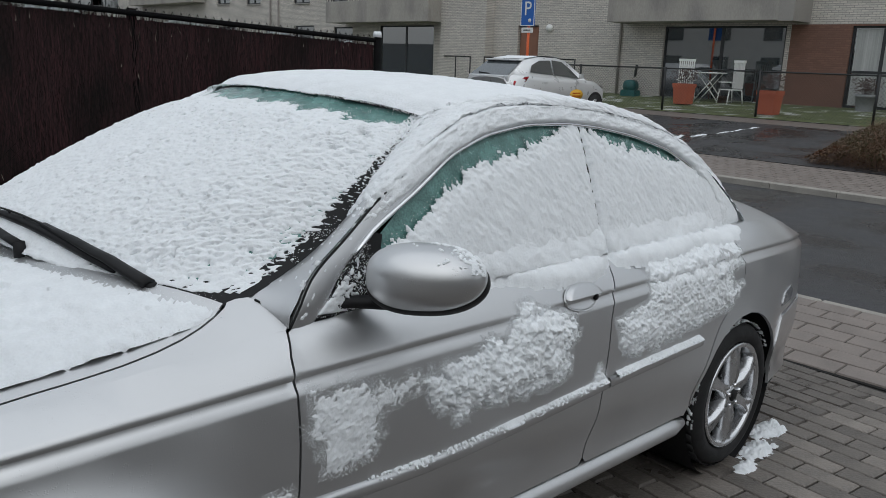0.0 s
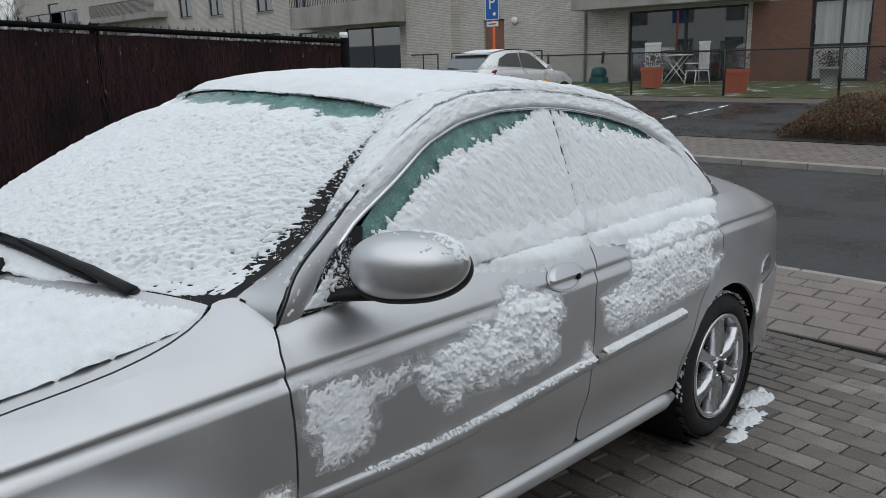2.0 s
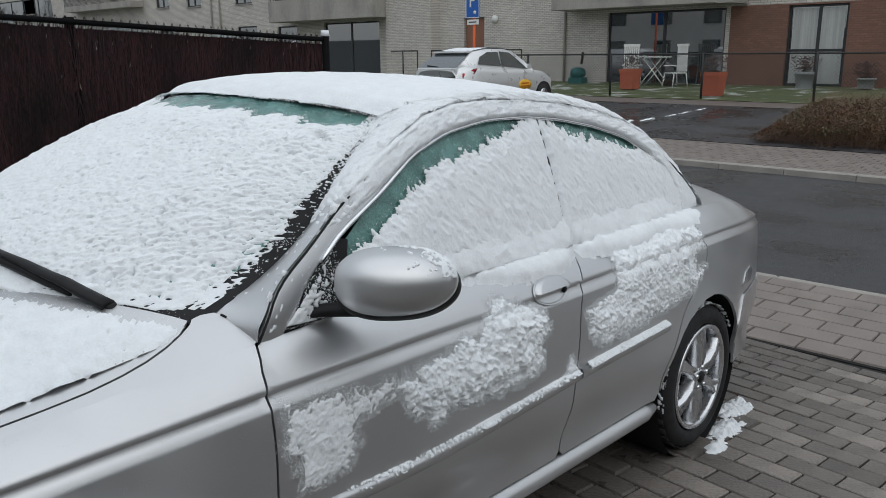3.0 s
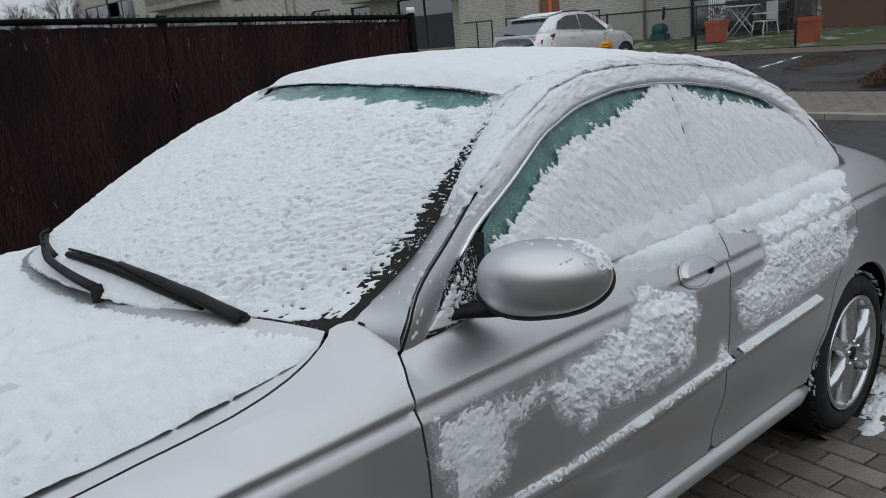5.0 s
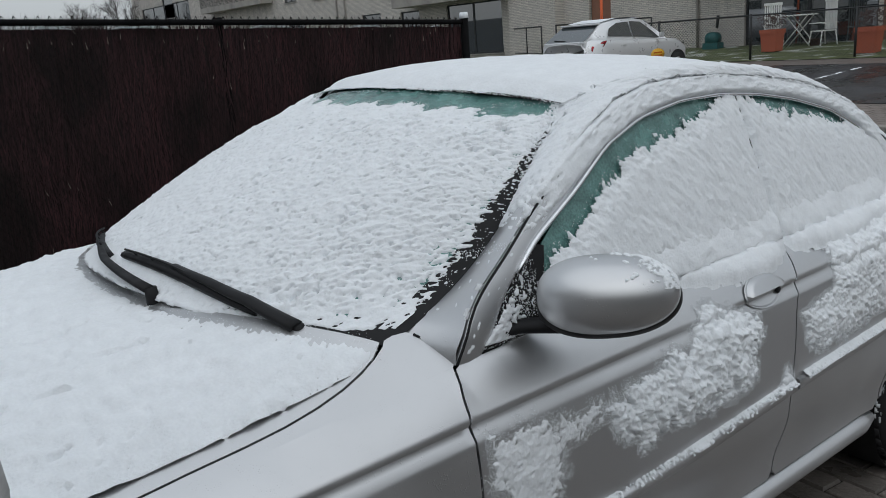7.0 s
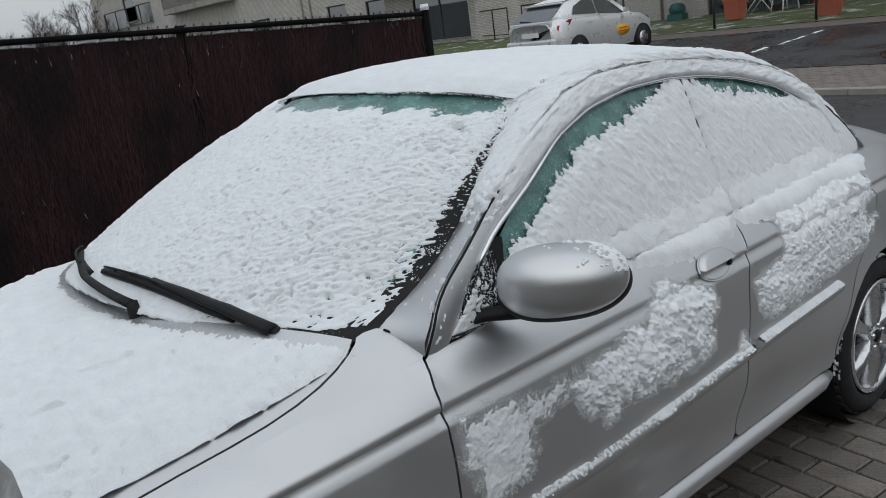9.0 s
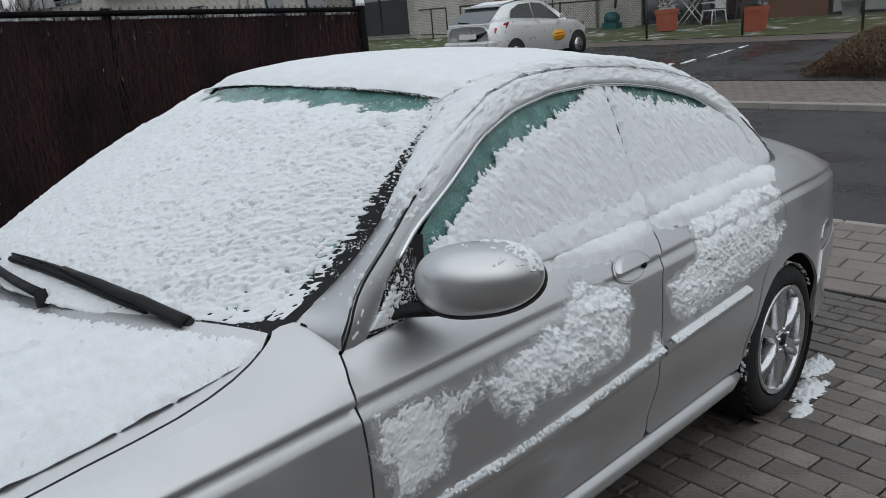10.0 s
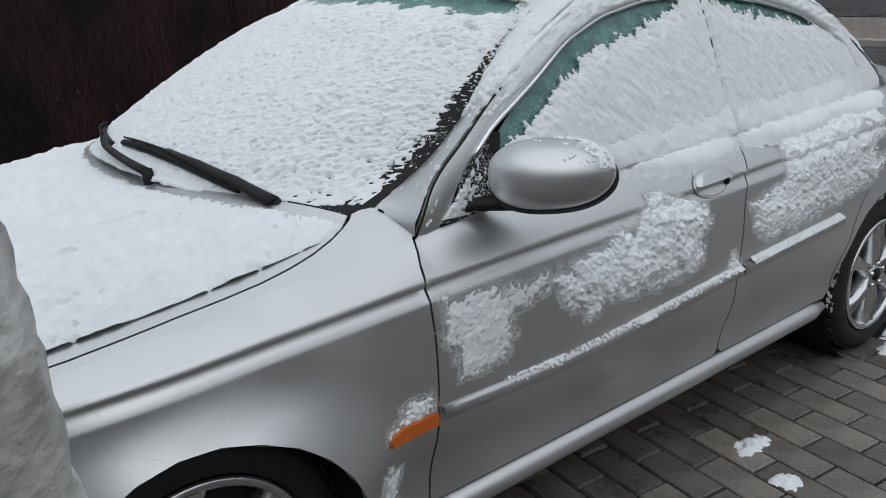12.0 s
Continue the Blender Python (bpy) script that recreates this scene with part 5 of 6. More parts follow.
def garden_chair(at, turn):
    c = thing("garden_chair", "white slatted plastic garden chair on the terrace", "chair", group="garden chairs")
    bm = bmesh.new()
    part("seat", box(bm, -0.24, 0.24, -0.25, 0.25, 0.40, 0.43), WHITEPLASTIC, c, smooth=False)
    for k in range(8):
        y = -0.22 + k * 0.063
        part("slat", boxed(0.22 + 0.02, 0.26, y - 0.02, y + 0.02, 0.45, 1.25), WHITEPLASTIC, c, smooth=False)
    part("top_rail", boxed(0.225, 0.275, -0.26, 0.26, 1.22, 1.30), WHITEPLASTIC, c, smooth=False)
    for sx, sy in ((-0.22, -0.23), (-0.22, 0.23), (0.24, -0.23), (0.24, 0.23)):
        part("leg", rod(bmesh.new(), (sx, sy, 0.40), (sx * 1.25, sy * 1.1, 0), 0.02, 8), WHITEPLASTIC, c)
    for sy in (-0.27, 0.27):
        part("armrest", boxed(-0.24, 0.25, sy - 0.03, sy + 0.03, 0.62, 0.65), WHITEPLASTIC, c, smooth=False)
    c.matrix_world = Matrix.Translation(at) @ Matrix.Rotation(radians(turn), 4, "Z") @ Matrix.Diagonal((1.08, 1.08, 1.08, 1))
    return c


ch = garden_chair((25.0, 10.55, 0.47), -25)
copy_thing(ch, Matrix.Translation((25.3, 12.35, 0.48)) @ Matrix.Rotation(radians(200), 4, "Z"))
gt = thing("garden_table", "white folding garden table with crossed legs", "table")
part("tabletop", rod(bmesh.new(), (25.2, 11.42, 1.42), (25.2, 11.42, 1.46), 0.55, 28), WHITEPLASTIC, gt)
for s in (-1, 1):
    for d in (-0.2, 0.2):
        part("leg", rod(bmesh.new(), (25.2 + d, 11.42 - s * 0.45, 0.48), (25.2 + d, 11.42 + s * 0.35, 1.42), 0.022, 8), WHITEPLASTIC, gt)
hr = thing("hose_reel", "teal garden hose reel by the brick wall", "hose reel")
part("drum", rod(bmesh.new(), (25.6, 14.7, 0.85), (25.2, 14.7, 0.85), 0.22, 18), TEAL, hr)
part("stand", boxed(25.2, 25.6, 14.4, 15.0, 0.47, 0.7), TEAL, hr, smooth=False)
part("grip", rod(bmesh.new(), (25.4, 14.55, 1.2), (25.4, 14.5, 1.62), 0.05, 8), BLACKSTEEL, hr)

# ------------------------------------------------------------------ small hatchback parked across the street
HL = 3.9


def hatchback(m, label, sticker=True):
    h = thing("hatchback_car", label, "car", m)
    # own frame: nose at +x, length 3.9, centre at 0
    rails = [
        (-1.93, 0.55, 0.62, 0.95), (-1.85, 0.70, 0.75, 1.02), (-1.70, 0.78, 0.83, 1.05), (-1.2, 0.82, 0.845, 1.02), (-0.4, 0.83, 0.847, 0.98),
        (0.4, 0.83, 0.847, 0.95), (0.85, 0.82, 0.845, 0.94), (1.3, 0.78, 0.83, 0.90), (1.65, 0.70, 0.77, 0.80), (1.88, 0.50, 0.60, 0.62)]
    v, f = [], []
    for x, wb, wm, zb in rails:
        prof = [(wm * 0.93, 0.22), (wm, 0.45), (wm, 0.62), (wm * 0.985, zb - 0.1), (wb * 0.93, zb), (wb * 0.55, zb + 0.03), (0, zb + 0.04)]
        ring = [(x, y, z) for y, z in prof] + [(x, -y, z) for y, z in prof[-2::-1]]
        v += ring
    n = 13
    for i in range(len(rails) - 1):
        f += [(i * n + k, i * n + k + 1, (i + 1) * n + k + 1, (i + 1) * n + k) for k in range(n - 1)]
    f += [tuple(range(n)), tuple((len(rails) - 1) * n + k for k in range(n))[::-1]]
    from_arrays("body", v, f, PALEPAINT, h)
    top = [(-1.86, 0.62, 1.00, 0.62, 1.01), (-1.58, 0.66, 1.04, 0.59, 1.20), (-1.30, 0.70, 1.03, 0.57, 1.385), (-0.7, 0.74, 1.0, 0.57, 1.465), (-0.1, 0.75, 0.98, 0.57, 1.46), (0.25, 0.75, 0.96, 0.55, 1.41), (0.95, 0.72, 0.94, 0.66, 0.98)]
    v, f = [], []
    for x, yb, zb, yt, zt in top:
        v += [(x, -yb, zb - 0.03), (x, -yt, zt), (x, -yt * 0.5, zt + 0.03 * (zt > 1.2)), (x, yt * 0.5, zt + 0.03 * (zt > 1.2)), (x, yt, zt), (x, yb, zb - 0.03)]
    for i in range(len(top) - 1):
        f += [(i * 6 + k, i * 6 + k + 1, (i + 1) * 6 + k + 1, (i + 1) * 6 + k) for k in range(5)]
    f += [tuple(range(6)), tuple(36 + k for k in range(6))[::-1]]
    from_arrays("cabin_top", v, f, PALEPAINT, h)

    def lerp_side(x, t, s):
        xs_ = [q[0] for q in top]
        yb, zb, yt, zt = (np.interp(x, xs_, [q[k] for q in top]) for k in (1, 2, 3, 4))
        return (x, s * (yb + (yt - yb) * t + 0.022), zb - 0.03 + (zt - zb + 0.03) * t)
    for s in (-1, 1):
        for quad in (((-1.20, 0.30), (-0.40, 0.20), (-0.40, 0.88), (-0.80, 0.88), (-1.10, 0.70)), ((-0.35, 0.20), (0.66, 0.20), (0.34, 0.66), (0.06, 0.88), (-0.35, 0.90))):
            pts = [lerp_side(x, t, s) for x, t in quad]
            from_arrays("side_window", pts, [tuple(range(len(pts)))], PANE, h, "dark side window", smooth=False)
        part("mirror", box(bmesh.new(), 0.45, 0.60, s * 0.80 - 0.08, s * 0.80 + 0.12 * s + 0.02, 0.97, 1.10, bevel=0.03), PALEPAINT, h)
        lamp = bmesh.new()
        near_v = [lamp.verts.new((x, s * 0.60, z)) for x, z in ((-1.93, 0.80), (-1.90, 0.92), (-1.62, 1.00), (-1.66, 0.92))]
        far_v = [lamp.verts.new((x, s * y, z)) for x, y, z in ((-1.84, 0.755, 0.78), (-1.82, 0.775, 0.92), (-1.36, 0.83, 1.03), (-1.50, 0.845, 0.90))]
        for k in range(4):
            lamp.faces.new((near_v[k], near_v[(k + 1) % 4], far_v[(k + 1) % 4], far_v[k]))
        lamp.faces.new(far_v)
        lamp.faces.new(near_v[::-1])
        bmesh.ops.recalc_face_normals(lamp, faces=lamp.faces)
        bmesh.ops.bevel(lamp, geom=list(lamp.edges), offset=0.012, segments=2, affect="EDGES")
        part("tail_lamp", lamp, REDLENS, h, "red wrap-round tail lamp")
        part("headlamp", box(bmesh.new(), 1.45, 1.72, s * 0.62 - 0.08, s * 0.62 + 0.08, 0.68, 0.82, bevel=0.03), CHROME, h, "clear headlamp")
        oval = bmesh.new() if sticker else None
        if sticker:
            rod(oval, (0, -0.004, 0), (0, 0.004, 0), 0.26, 28)
            for vtx in oval.verts:
                vtx.co = Vector((0.42 + vtx.co.x, s * 0.849 + vtx.co.y, 0.58 + vtx.co.z * 0.52))
            stk = part("door_sticker", oval, YELLOW, h, "yellow oval door sticker")
        for q in (0.62, 0.55) if sticker else ():
            part("lettering", boxed(0.26, 0.58, s * 0.852 - 0.004, s * 0.852 + 0.004, q - 0.015, q + 0.015), AMBER, stk, smooth=False)
        for x in (-0.36, 0.86):
            part("door_handle", box(bmesh.new(), x - 0.5, x - 0.36, s * 0.845, s * 0.862 if s > 0 else s * 0.83, 0.86, 0.89), PALEPAINT, h, smooth=False)
    rw = [(-1.90, -0.60, 1.04), (-1.90, 0.60, 1.04), (-1.37, 0.54, 1.37), (-1.37, -0.54, 1.37)]
    from_arrays("rear_window", rw, [(3, 2, 1, 0)], PANE, h, "dark rear window", smooth=False)
    sw = [(0.90, -0.62, 1.01), (0.30, -0.52, 1.40), (0.30, 0.52, 1.40), (0.90, 0.62, 1.01)]
    from_arrays("windscreen", [(x + 0.012, y, z + 0.012) for x, y, z in sw], [(0, 1, 2, 3)], PANE, h, smooth=False)
    part("roof_spoiler", box(bmesh.new(), -1.44, -1.22, -0.55, 0.55, 1.375, 1.415, bevel=0.016), PALEPAINT, h)
    part("rear_bumper", boxed(-1.985, -1.72, -0.76, 0.76, 0.26, 0.64, bevel=0.05), PALEPAINT, h, smooth=False)
    part("tailgate", boxed(-1.915, -1.80, -0.64, 0.64, 0.60, 1.045, bevel=0.03), PALEPAINT, h, smooth=False)
    part("rear_wiper", rod(bmesh.new(), (-1.865, 0.0, 1.06), (-1.84, 0.36, 1.09), 0.012, 6), BLACK, h)
    part("plate", boxed(-1.945, -1.918, -0.26, 0.26, 0.70, 0.81), WHITEPLASTIC, h, "white number plate", smooth=False)
    for x in (-1.22, 1.22):
        for s in (-1, 1):
            w = part("wheel", rod(bmesh.new(), (x, s * 0.66, 0.29), (x, s * 0.855, 0.29), 0.29, 28), RUBBER, h)
            part("rim", rod(bmesh.new(), (x, s * 0.80, 0.29), (x, s * 0.862, 0.29), 0.19, 24, 0.17), ALLOY, w, "alloy rim")
            # near-black disc paints the dark of the arch around the wheel
            part("arch_shade", rod(bmesh.new(), (x, s * 0.60, 0.31), (x, s * 0.849, 0.31), 0.335, 28), SHADOW, w)
    coat("roof_snow", span(-1.25, 0.1, 0.1), span(-0.5, 0.5, 0.1), lambda a, b: np.stack([a, b, np.interp(a, [q[0] for q in top], [q[4] for q in top]) + 0.02], 1),
         lambda a, b: 0.02 + 0 * a, SNOW, h, "thin snow on the roof", outward=(0, 0, 1), size=0.3)
    return h


hatchback(Matrix.Translation((17.75, 12.75, 0.09)) @ Matrix.Diagonal((1.15, 1.15, 1.13, 1)), "pale silver small hatchback with a yellow door sticker, parked")
# vehicles and a pale house down the road, which the window panes mirror
hatchback(Matrix.Translation((7.3, 17.6, -0.15)) @ Matrix.Rotation(radians(75), 4, "Z"), "plain pale silver hatchback parked along the road", False)


def panel_van(m):
    v = thing("panel_van", "pale panel van parked along the road", "van", m)
    body = bmesh.new()
    prof = [(-2.4, 0.30), (-2.4, 1.75), (-2.25, 1.90), (0.75, 1.92), (1.15, 1.80), (1.85, 1.12), (2.35, 0.98), (2.45, 0.75), (2.45, 0.30)]
    a = [body.verts.new((x, -0.88 + (0.10 if z > 1.5 else 0), z)) for x, z in prof]
    b = [body.verts.new((x, 0.88 - (0.10 if z > 1.5 else 0), z)) for x, z in prof]
    body.faces.new(a)
    body.faces.new(b[::-1])
    for k in range(len(prof)):
        body.faces.new((a[k], b[k], b[(k + 1) % len(prof)], a[(k + 1) % len(prof)]))
    bmesh.ops.recalc_face_normals(body, faces=body.faces)
    bmesh.ops.bevel(body, geom=list(body.edges), offset=0.05, segments=2, affect="EDGES")
    part("body", body, PALEPAINT, v)
    from_arrays("windscreen", [(1.24, -0.66, 1.74), (1.24, 0.66, 1.74), (1.86, 0.74, 1.15), (1.86, -0.74, 1.15)], [(0, 1, 2, 3)], PANE, v, "dark windscreen", smooth=False)
    for s in (-1, 1):
        from_arrays("side_window", [(0.35, s * 0.84, 1.20), (1.45, s * 0.84, 1.20), (1.05, s * 0.795, 1.68), (0.35, s * 0.795, 1.68)], [(0, 1, 2, 3)], PANE, v, "dark side window", smooth=False)
        part("headlamp", box(bmesh.new(), 2.38, 2.47, s * 0.66 - 0.13, s * 0.66 + 0.13, 0.78, 0.93, bevel=0.02), CHROME, v, "clear headlamp")
        for x in (-1.5, 1.5):
            w = part("wheel", rod(bmesh.new(), (x, s * 0.70, 0.31), (x, s * 0.90, 0.31), 0.31, 24), RUBBER, v)
            part("rim", rod(bmesh.new(), (x, s * 0.86, 0.31), (x, s * 0.905, 0.31), 0.19, 20), ALLOY, w)
    return v


panel_van(Matrix.Translation((7.4, 23.4, -0.15)) @ Matrix.Rotation(radians(-80), 4, "Z"))
house = thing("pale_house", "plain pale rendered house with dark windows down the road", "house")
part("wall", boxed(-14, -6, 22, 44, -0.2, 6.0), material("pale_plaster", (0.62, 0.61, 0.58), rough=0.85, vary=0.1, scale=1.5, fine=30, bump=0.2), house, smooth=False)
part("roof", boxed(-14.3, -5.7, 21.7, 44.3, 6.0, 6.25), CONCRETE, house, smooth=False)
for y in (24.5, 28.5, 32.5, 36.5, 40.5):
    for z in (0.9, 3.6):
        part("window", boxed(-6.05, -5.96, y - 0.7, y + 0.7, z, z + 1.5), PANE, house, "dark window", smooth=False)

# ------------------------------------------------------------------ hedge across the road
def hedge():
    h = thing("hedge", "low bronze-brown winter hedge beside the footway", "hedge", kind="stuff")
    rg = random.Random(3)
    vv, ff, tv2, tf2 = [], [], [], []
    for k in range(42000):
        y = rg.uniform(-5, 3.75)
        x = 14.7 + rg.random() * 2.6
        e = min(1.0, (3.85 - y) / 0.8)
        hmax = (0.34 + 0.30 * min(1, (x - 14.6) / 1.6)) * max(0.15, e**0.5) * (1 + 0.18 * noise.noise((x * 1.3, y * 1.3, 0)))
        z = ground_z(x) + hmax * rg.random()**0.45
        s = rg.uniform(0.018, 0.045)
        d = Vector((rg.gauss(0, 1), rg.gauss(0, 1), rg.gauss(0, 1))).normalized()
        u = d.cross(Vector((0.3, 0.2, 1))).normalized() * s
        w = d * s * 1.4
        p = Vector((x, y, z))
        i = len(vv)
        vv += [p - u * 0.5, p + w * 0.5, p + u * 0.5, p - w * 0.5]
        ff.append((i, i + 1, i + 2, i + 3))
    for k in range(26000):
        y, x = rg.uniform(-5, 3.7), 14.7 + rg.random() * 2.6
        e = min(1.0, (3.85 - y) / 0.8)
        hmax = (0.46 + 0.36 * min(1, (x - 14.6) / 1.6)) * max(0.2, e**0.5)
        z0 = ground_z(x)
        i = len(tv2)
        tx, ty = x + rg.gauss(0, 0.12), y + rg.gauss(0, 0.12)
        tv2 += [(x - 0.005, y, z0), (x + 0.005, y + 0.005, z0), (tx, ty, z0 + hmax * rg.uniform(0.8, 1.2))]
        tf2.append((i, i + 1, i + 2))
    from_arrays("leaves", vv, ff, HEDGELEAF, h, smooth=False)
    from_arrays("twigs", tv2, tf2, HEDGETWIG, h, smooth=False)


hedge()

# ------------------------------------------------------------------ bare trees and a lamp pole beyond the fence
def bare_tree(x, y, hgt, seed):
    t = thing("bare_tree", "bare grey winter tree far beyond the fence", "tree", group="distant trees")
    rg = random.Random(seed)
    vv, ff = [], []

    def limb(a, d, ln, r, level):
        b = a + d * ln
        s = d.cross(Vector((0.31, 0.9, 0.2))).normalized()
        n = d.cross(s).normalized()
        i = len(vv)
        for p, q in ((a, r), (b, r * 0.6)):
            vv.extend([p + s * q, p - s * q * 0.5 + n * q * 0.87, p - s * q * 0.5 - n * q * 0.87])
        ff.extend([(i, i + 1, i + 4, i + 3), (i + 1, i + 2, i + 5, i + 4), (i + 2, i, i + 3, i + 5)])
        if level:
            for k in range(4 if level > 1 else 5):
                nd = (d + Vector((rg.gauss(0, .5), rg.gauss(0, .5), rg.gauss(0.15, .35)))).normalized()
                limb(a.lerp(b, rg.uniform(0.5, 1.0)), nd, ln * rg.uniform(0.5, 0.75), r * 0.5, level - 1)
    base = Vector((x, y, 0.3))
    limb(base, Vector((0, 0, 1)), hgt * 0.36, hgt * 0.016, 5)
    from_arrays("trunk", vv, ff, BARK, t, smooth=False)
    return t


tr = [(20.3, 70.2, 8.2), (22.1, 69.7, 8.6), (18.6, 70.7, 7.6), (21.3, 74, 8.8), (19.4, 75, 8.0), (14.9, 71.5, 6.6), (11.5, 73, 6.6), (16.6, 73, 6.9), (13.2, 75, 6.7), (24.0, 72, 8.0)]
for k, (x, y, hgt) in enumerate(tr):
    bare_tree(x, y, hgt, k)
lp = thing("lamp_pole", "thin grey lamp pole beyond the fence", "street lamp")
part("pole", rod(bmesh.new(), (8.5, 60, 0.2), (7.5, 60, 12), 0.09, 8), MORTAR, lp)

# ------------------------------------------------------------------ standing stone by the drive
def standing_stone():
    bm = bmesh.new()
    nz, n = 90, 70
    rows_ = []
    for j in range(nz + 1):
        z = 0.05 + 1.95 * j / nz
        t = j / nz
        rr = []
        for i in range(n):
            a = 2 * math.pi * i / n
            r = 0.208 * (1.0 + 0.015 * t) * (1 + 0.10 * math.cos(2 * a + 0.6))
            p = Vector((math.cos(a), math.sin(a), z * 1.6))
            r += 0.045 * noise.noise(p * 1.7 + Vector((4, 2, 1))) - 0.036 * abs(noise.noise(p * 3.1)) + 0.018 * abs(noise.noise(p * 7.0)) + 0.006 * noise.noise(p * 19.0)
            rr.append(bm.verts.new((-0.490 + r * math.cos(a), -1.33 + r * 0.7 * math.sin(a), z)))
        rows_.append(rr)
    for a, b in zip(rows_[:-1], rows_[1:]):
        for i in range(n):
            bm.faces.new((a[i], a[(i + 1) % n], b[(i + 1) % n], b[i]))
    bm.faces.new(rows_[-1])
    ob = part("standing_stone", bm, STONE)
    return tagged(ob, "rough grey and white marble standing stone beside the drive", "stone")


standing_stone()


# plain unseen walls behind the camera, added to shape light; they close the drive
UNSEENWALL = material("pale_brick_plain", (0.31, 0.295, 0.275), rough=0.85, vary=0.2, scale=2, fine=40, bump=0.3)
tagged(part("unseen_wall_south", boxed(-16, 9, -9.3, -9.0, -1.0, 3.1), UNSEENWALL, smooth=False), "unseen plain pale brick wall, added to shape the light on the car", "wall", kind="structure")


# also out of view: added to dim the mirror and the windscreen snow
tagged(part("unseen_wall_west", boxed(-8.3, -8.0, -9.0, 2.8, -1.0, 4.6), UNSEENWALL, smooth=False), "unseen plain pale brick wall, added to darken the car's reflections", "wall", kind="structure")


# ------------------------------------------------------------------ snow on the car
def ragged(a, b, w, size):   # uneven edges at two scales
    return wobble(a, b, w, size) * 0.6 + wobble(a, b, w + 5, size * 0.45) * 0.4


def edge_ramp(d, width):
    """0 at the edge of a patch, 1 further in."""
    return np.clip(d / width, 0, 1)**0.75


# bonnet
CRACKS = (((-0.12, -0.164), (0.009, -0.170)), ((-0.031, -0.336), (0.076, -0.360)), ((-0.182, -0.602), (-0.139, -0.588)),
          ((-0.235, -0.408), (-0.09, -0.425)), ((-0.34, -0.22), (-0.20, -0.235)), ((0.00, 0.02), (0.09, 0.01)))


def hood_depth(x, y):
    backx = hood_back(y)
    d = np.minimum(hood_edge(x) + CY - 0.008 - np.abs(y - CY), backx - 0.035 - x)
    d = d + 0.012 * ragged(x, y, 1.0, 0.05)
    tear = np.zeros(len(x), bool)
    for (x0, y0), (x1, y1) in CRACKS:
        e = np.array([x1 - x0, y1 - y0])
        t = ((x - x0) * e[0] + (y - y0) * e[1]) / (e @ e)
        off = ((x - x0) * -e[1] + (y - y0) * e[0]) / np.hypot(*e) + 0.012 * wobble(x, y, 17.0, 0.05)
        tear |= (t > 0) & (t < 1) & (np.abs(off) < 0.0036 + 0.004 * wobble(x, y, 27.0, 0.03))
    pits = ragged(x, y, 31.0, 0.013) > 0.20 + 3.2 * np.clip(d, 0, 1) + 0.25 * wobble(x, y, 37.0, 0.15)
    swell = 1 + 0.45 * wobble(x, y, 41.0, 0.11) + 0.35 * ragged(x, y, 43.0, 0.035)
    return np.where((d > 0) & ~tear & ~pits, np.maximum(0.0012, 0.017 * edge_ramp(d, 0.12) * swell), -1)


coat("bonnet_snow", span(-0.80, 0.42, 0.0075), span(-0.70, 0.94, 0.0075), deck, hood_depth, SNOW, car, "fresh snow on the bonnet", outward=(0, 0, 1), lump=0.8, size=0.03, soft=0.15, crumbs=2500, crumb=0.0010, reach=4)


# windscreen
def screen_depth(a, r):
    am, rm = a * 0.75, r * 0.95
    along, across = (rm - am) * 0.707, (rm + am) * 0.707
    top = 0.862 - 0.02 * a + 0.06 * ragged(am, rm, 2.0, 0.10) + 0.05 * ragged(along * 0.5, across, 12.0, 0.022)
    top = top + 0.35 * np.clip((a - 0.74) * 4, 0, 1)
    side_d = np.where(a > 0, 1.03 - a, 0.966 + a + 0.022 * np.clip(1 - r / 0.35, 0, 1)) * 0.6 + 0.014 * ragged(am, rm, 4.0, 0.022)
    low = np.interp(a, [-1, -0.9, -0.8, -0.66, -0.6, 0.5, 0.8, 1], [0.022, -0.006, -0.016, -0.024, -0.05, -0.05, -0.01, 0.03])
    d = np.minimum(np.minimum((top - r) * 0.6, side_d), (r - low + 0.010 * ragged(am, rm, 9.0, 0.05)) * 0.8)
    dash = ragged(along * 0.30, across, 33.0, 0.010) + 0.30 * wobble(am, rm, 35.0, 0.14) - 0.46 + 0.17 * np.clip((r - 0.35) * 2.5, 0, 1)
    near = np.clip((0.30 - a) * 0.9, 0, 1)
    speck = ragged(along * 0.75, across, 53.0, 0.0085) + 0.25 * wobble(am, rm, 57.0, 0.08) - 0.60 + 0.30 * near * np.clip(1.2 - r, 0, 1)
    speck += 0.22 * np.clip(1 - side_d / 0.05, 0, 1) * near
    puff = ragged(along * 0.55, across, 71.0, 0.022) + 0.8 * ragged(along * 0.6, across, 75.0, 0.009)
    th = (0.016 + 0.014 * np.clip((a - 0.4) * 2, 0, 1)) * edge_ramp(d, 0.08) * (1 + (0.16 + 0.40 * near) * puff)
    return np.where((d > 0) & (dash < 0) & (speck < 0), np.maximum(th, 0.004), -1)


coat("windscreen_snow", span(-0.985, 1.0, 0.0042), span(-0.055, 0.97, 0.0042), screen, screen_depth, SNOW, car, "snow sliding on the windscreen", outward=(-0.5, 0, 1), lump=0.34, size=0.012, grain=(0.8, 0.3, -0.3, 0.8), soft=0.12, crumbs=9000, crumb=0.0010, reach=4)


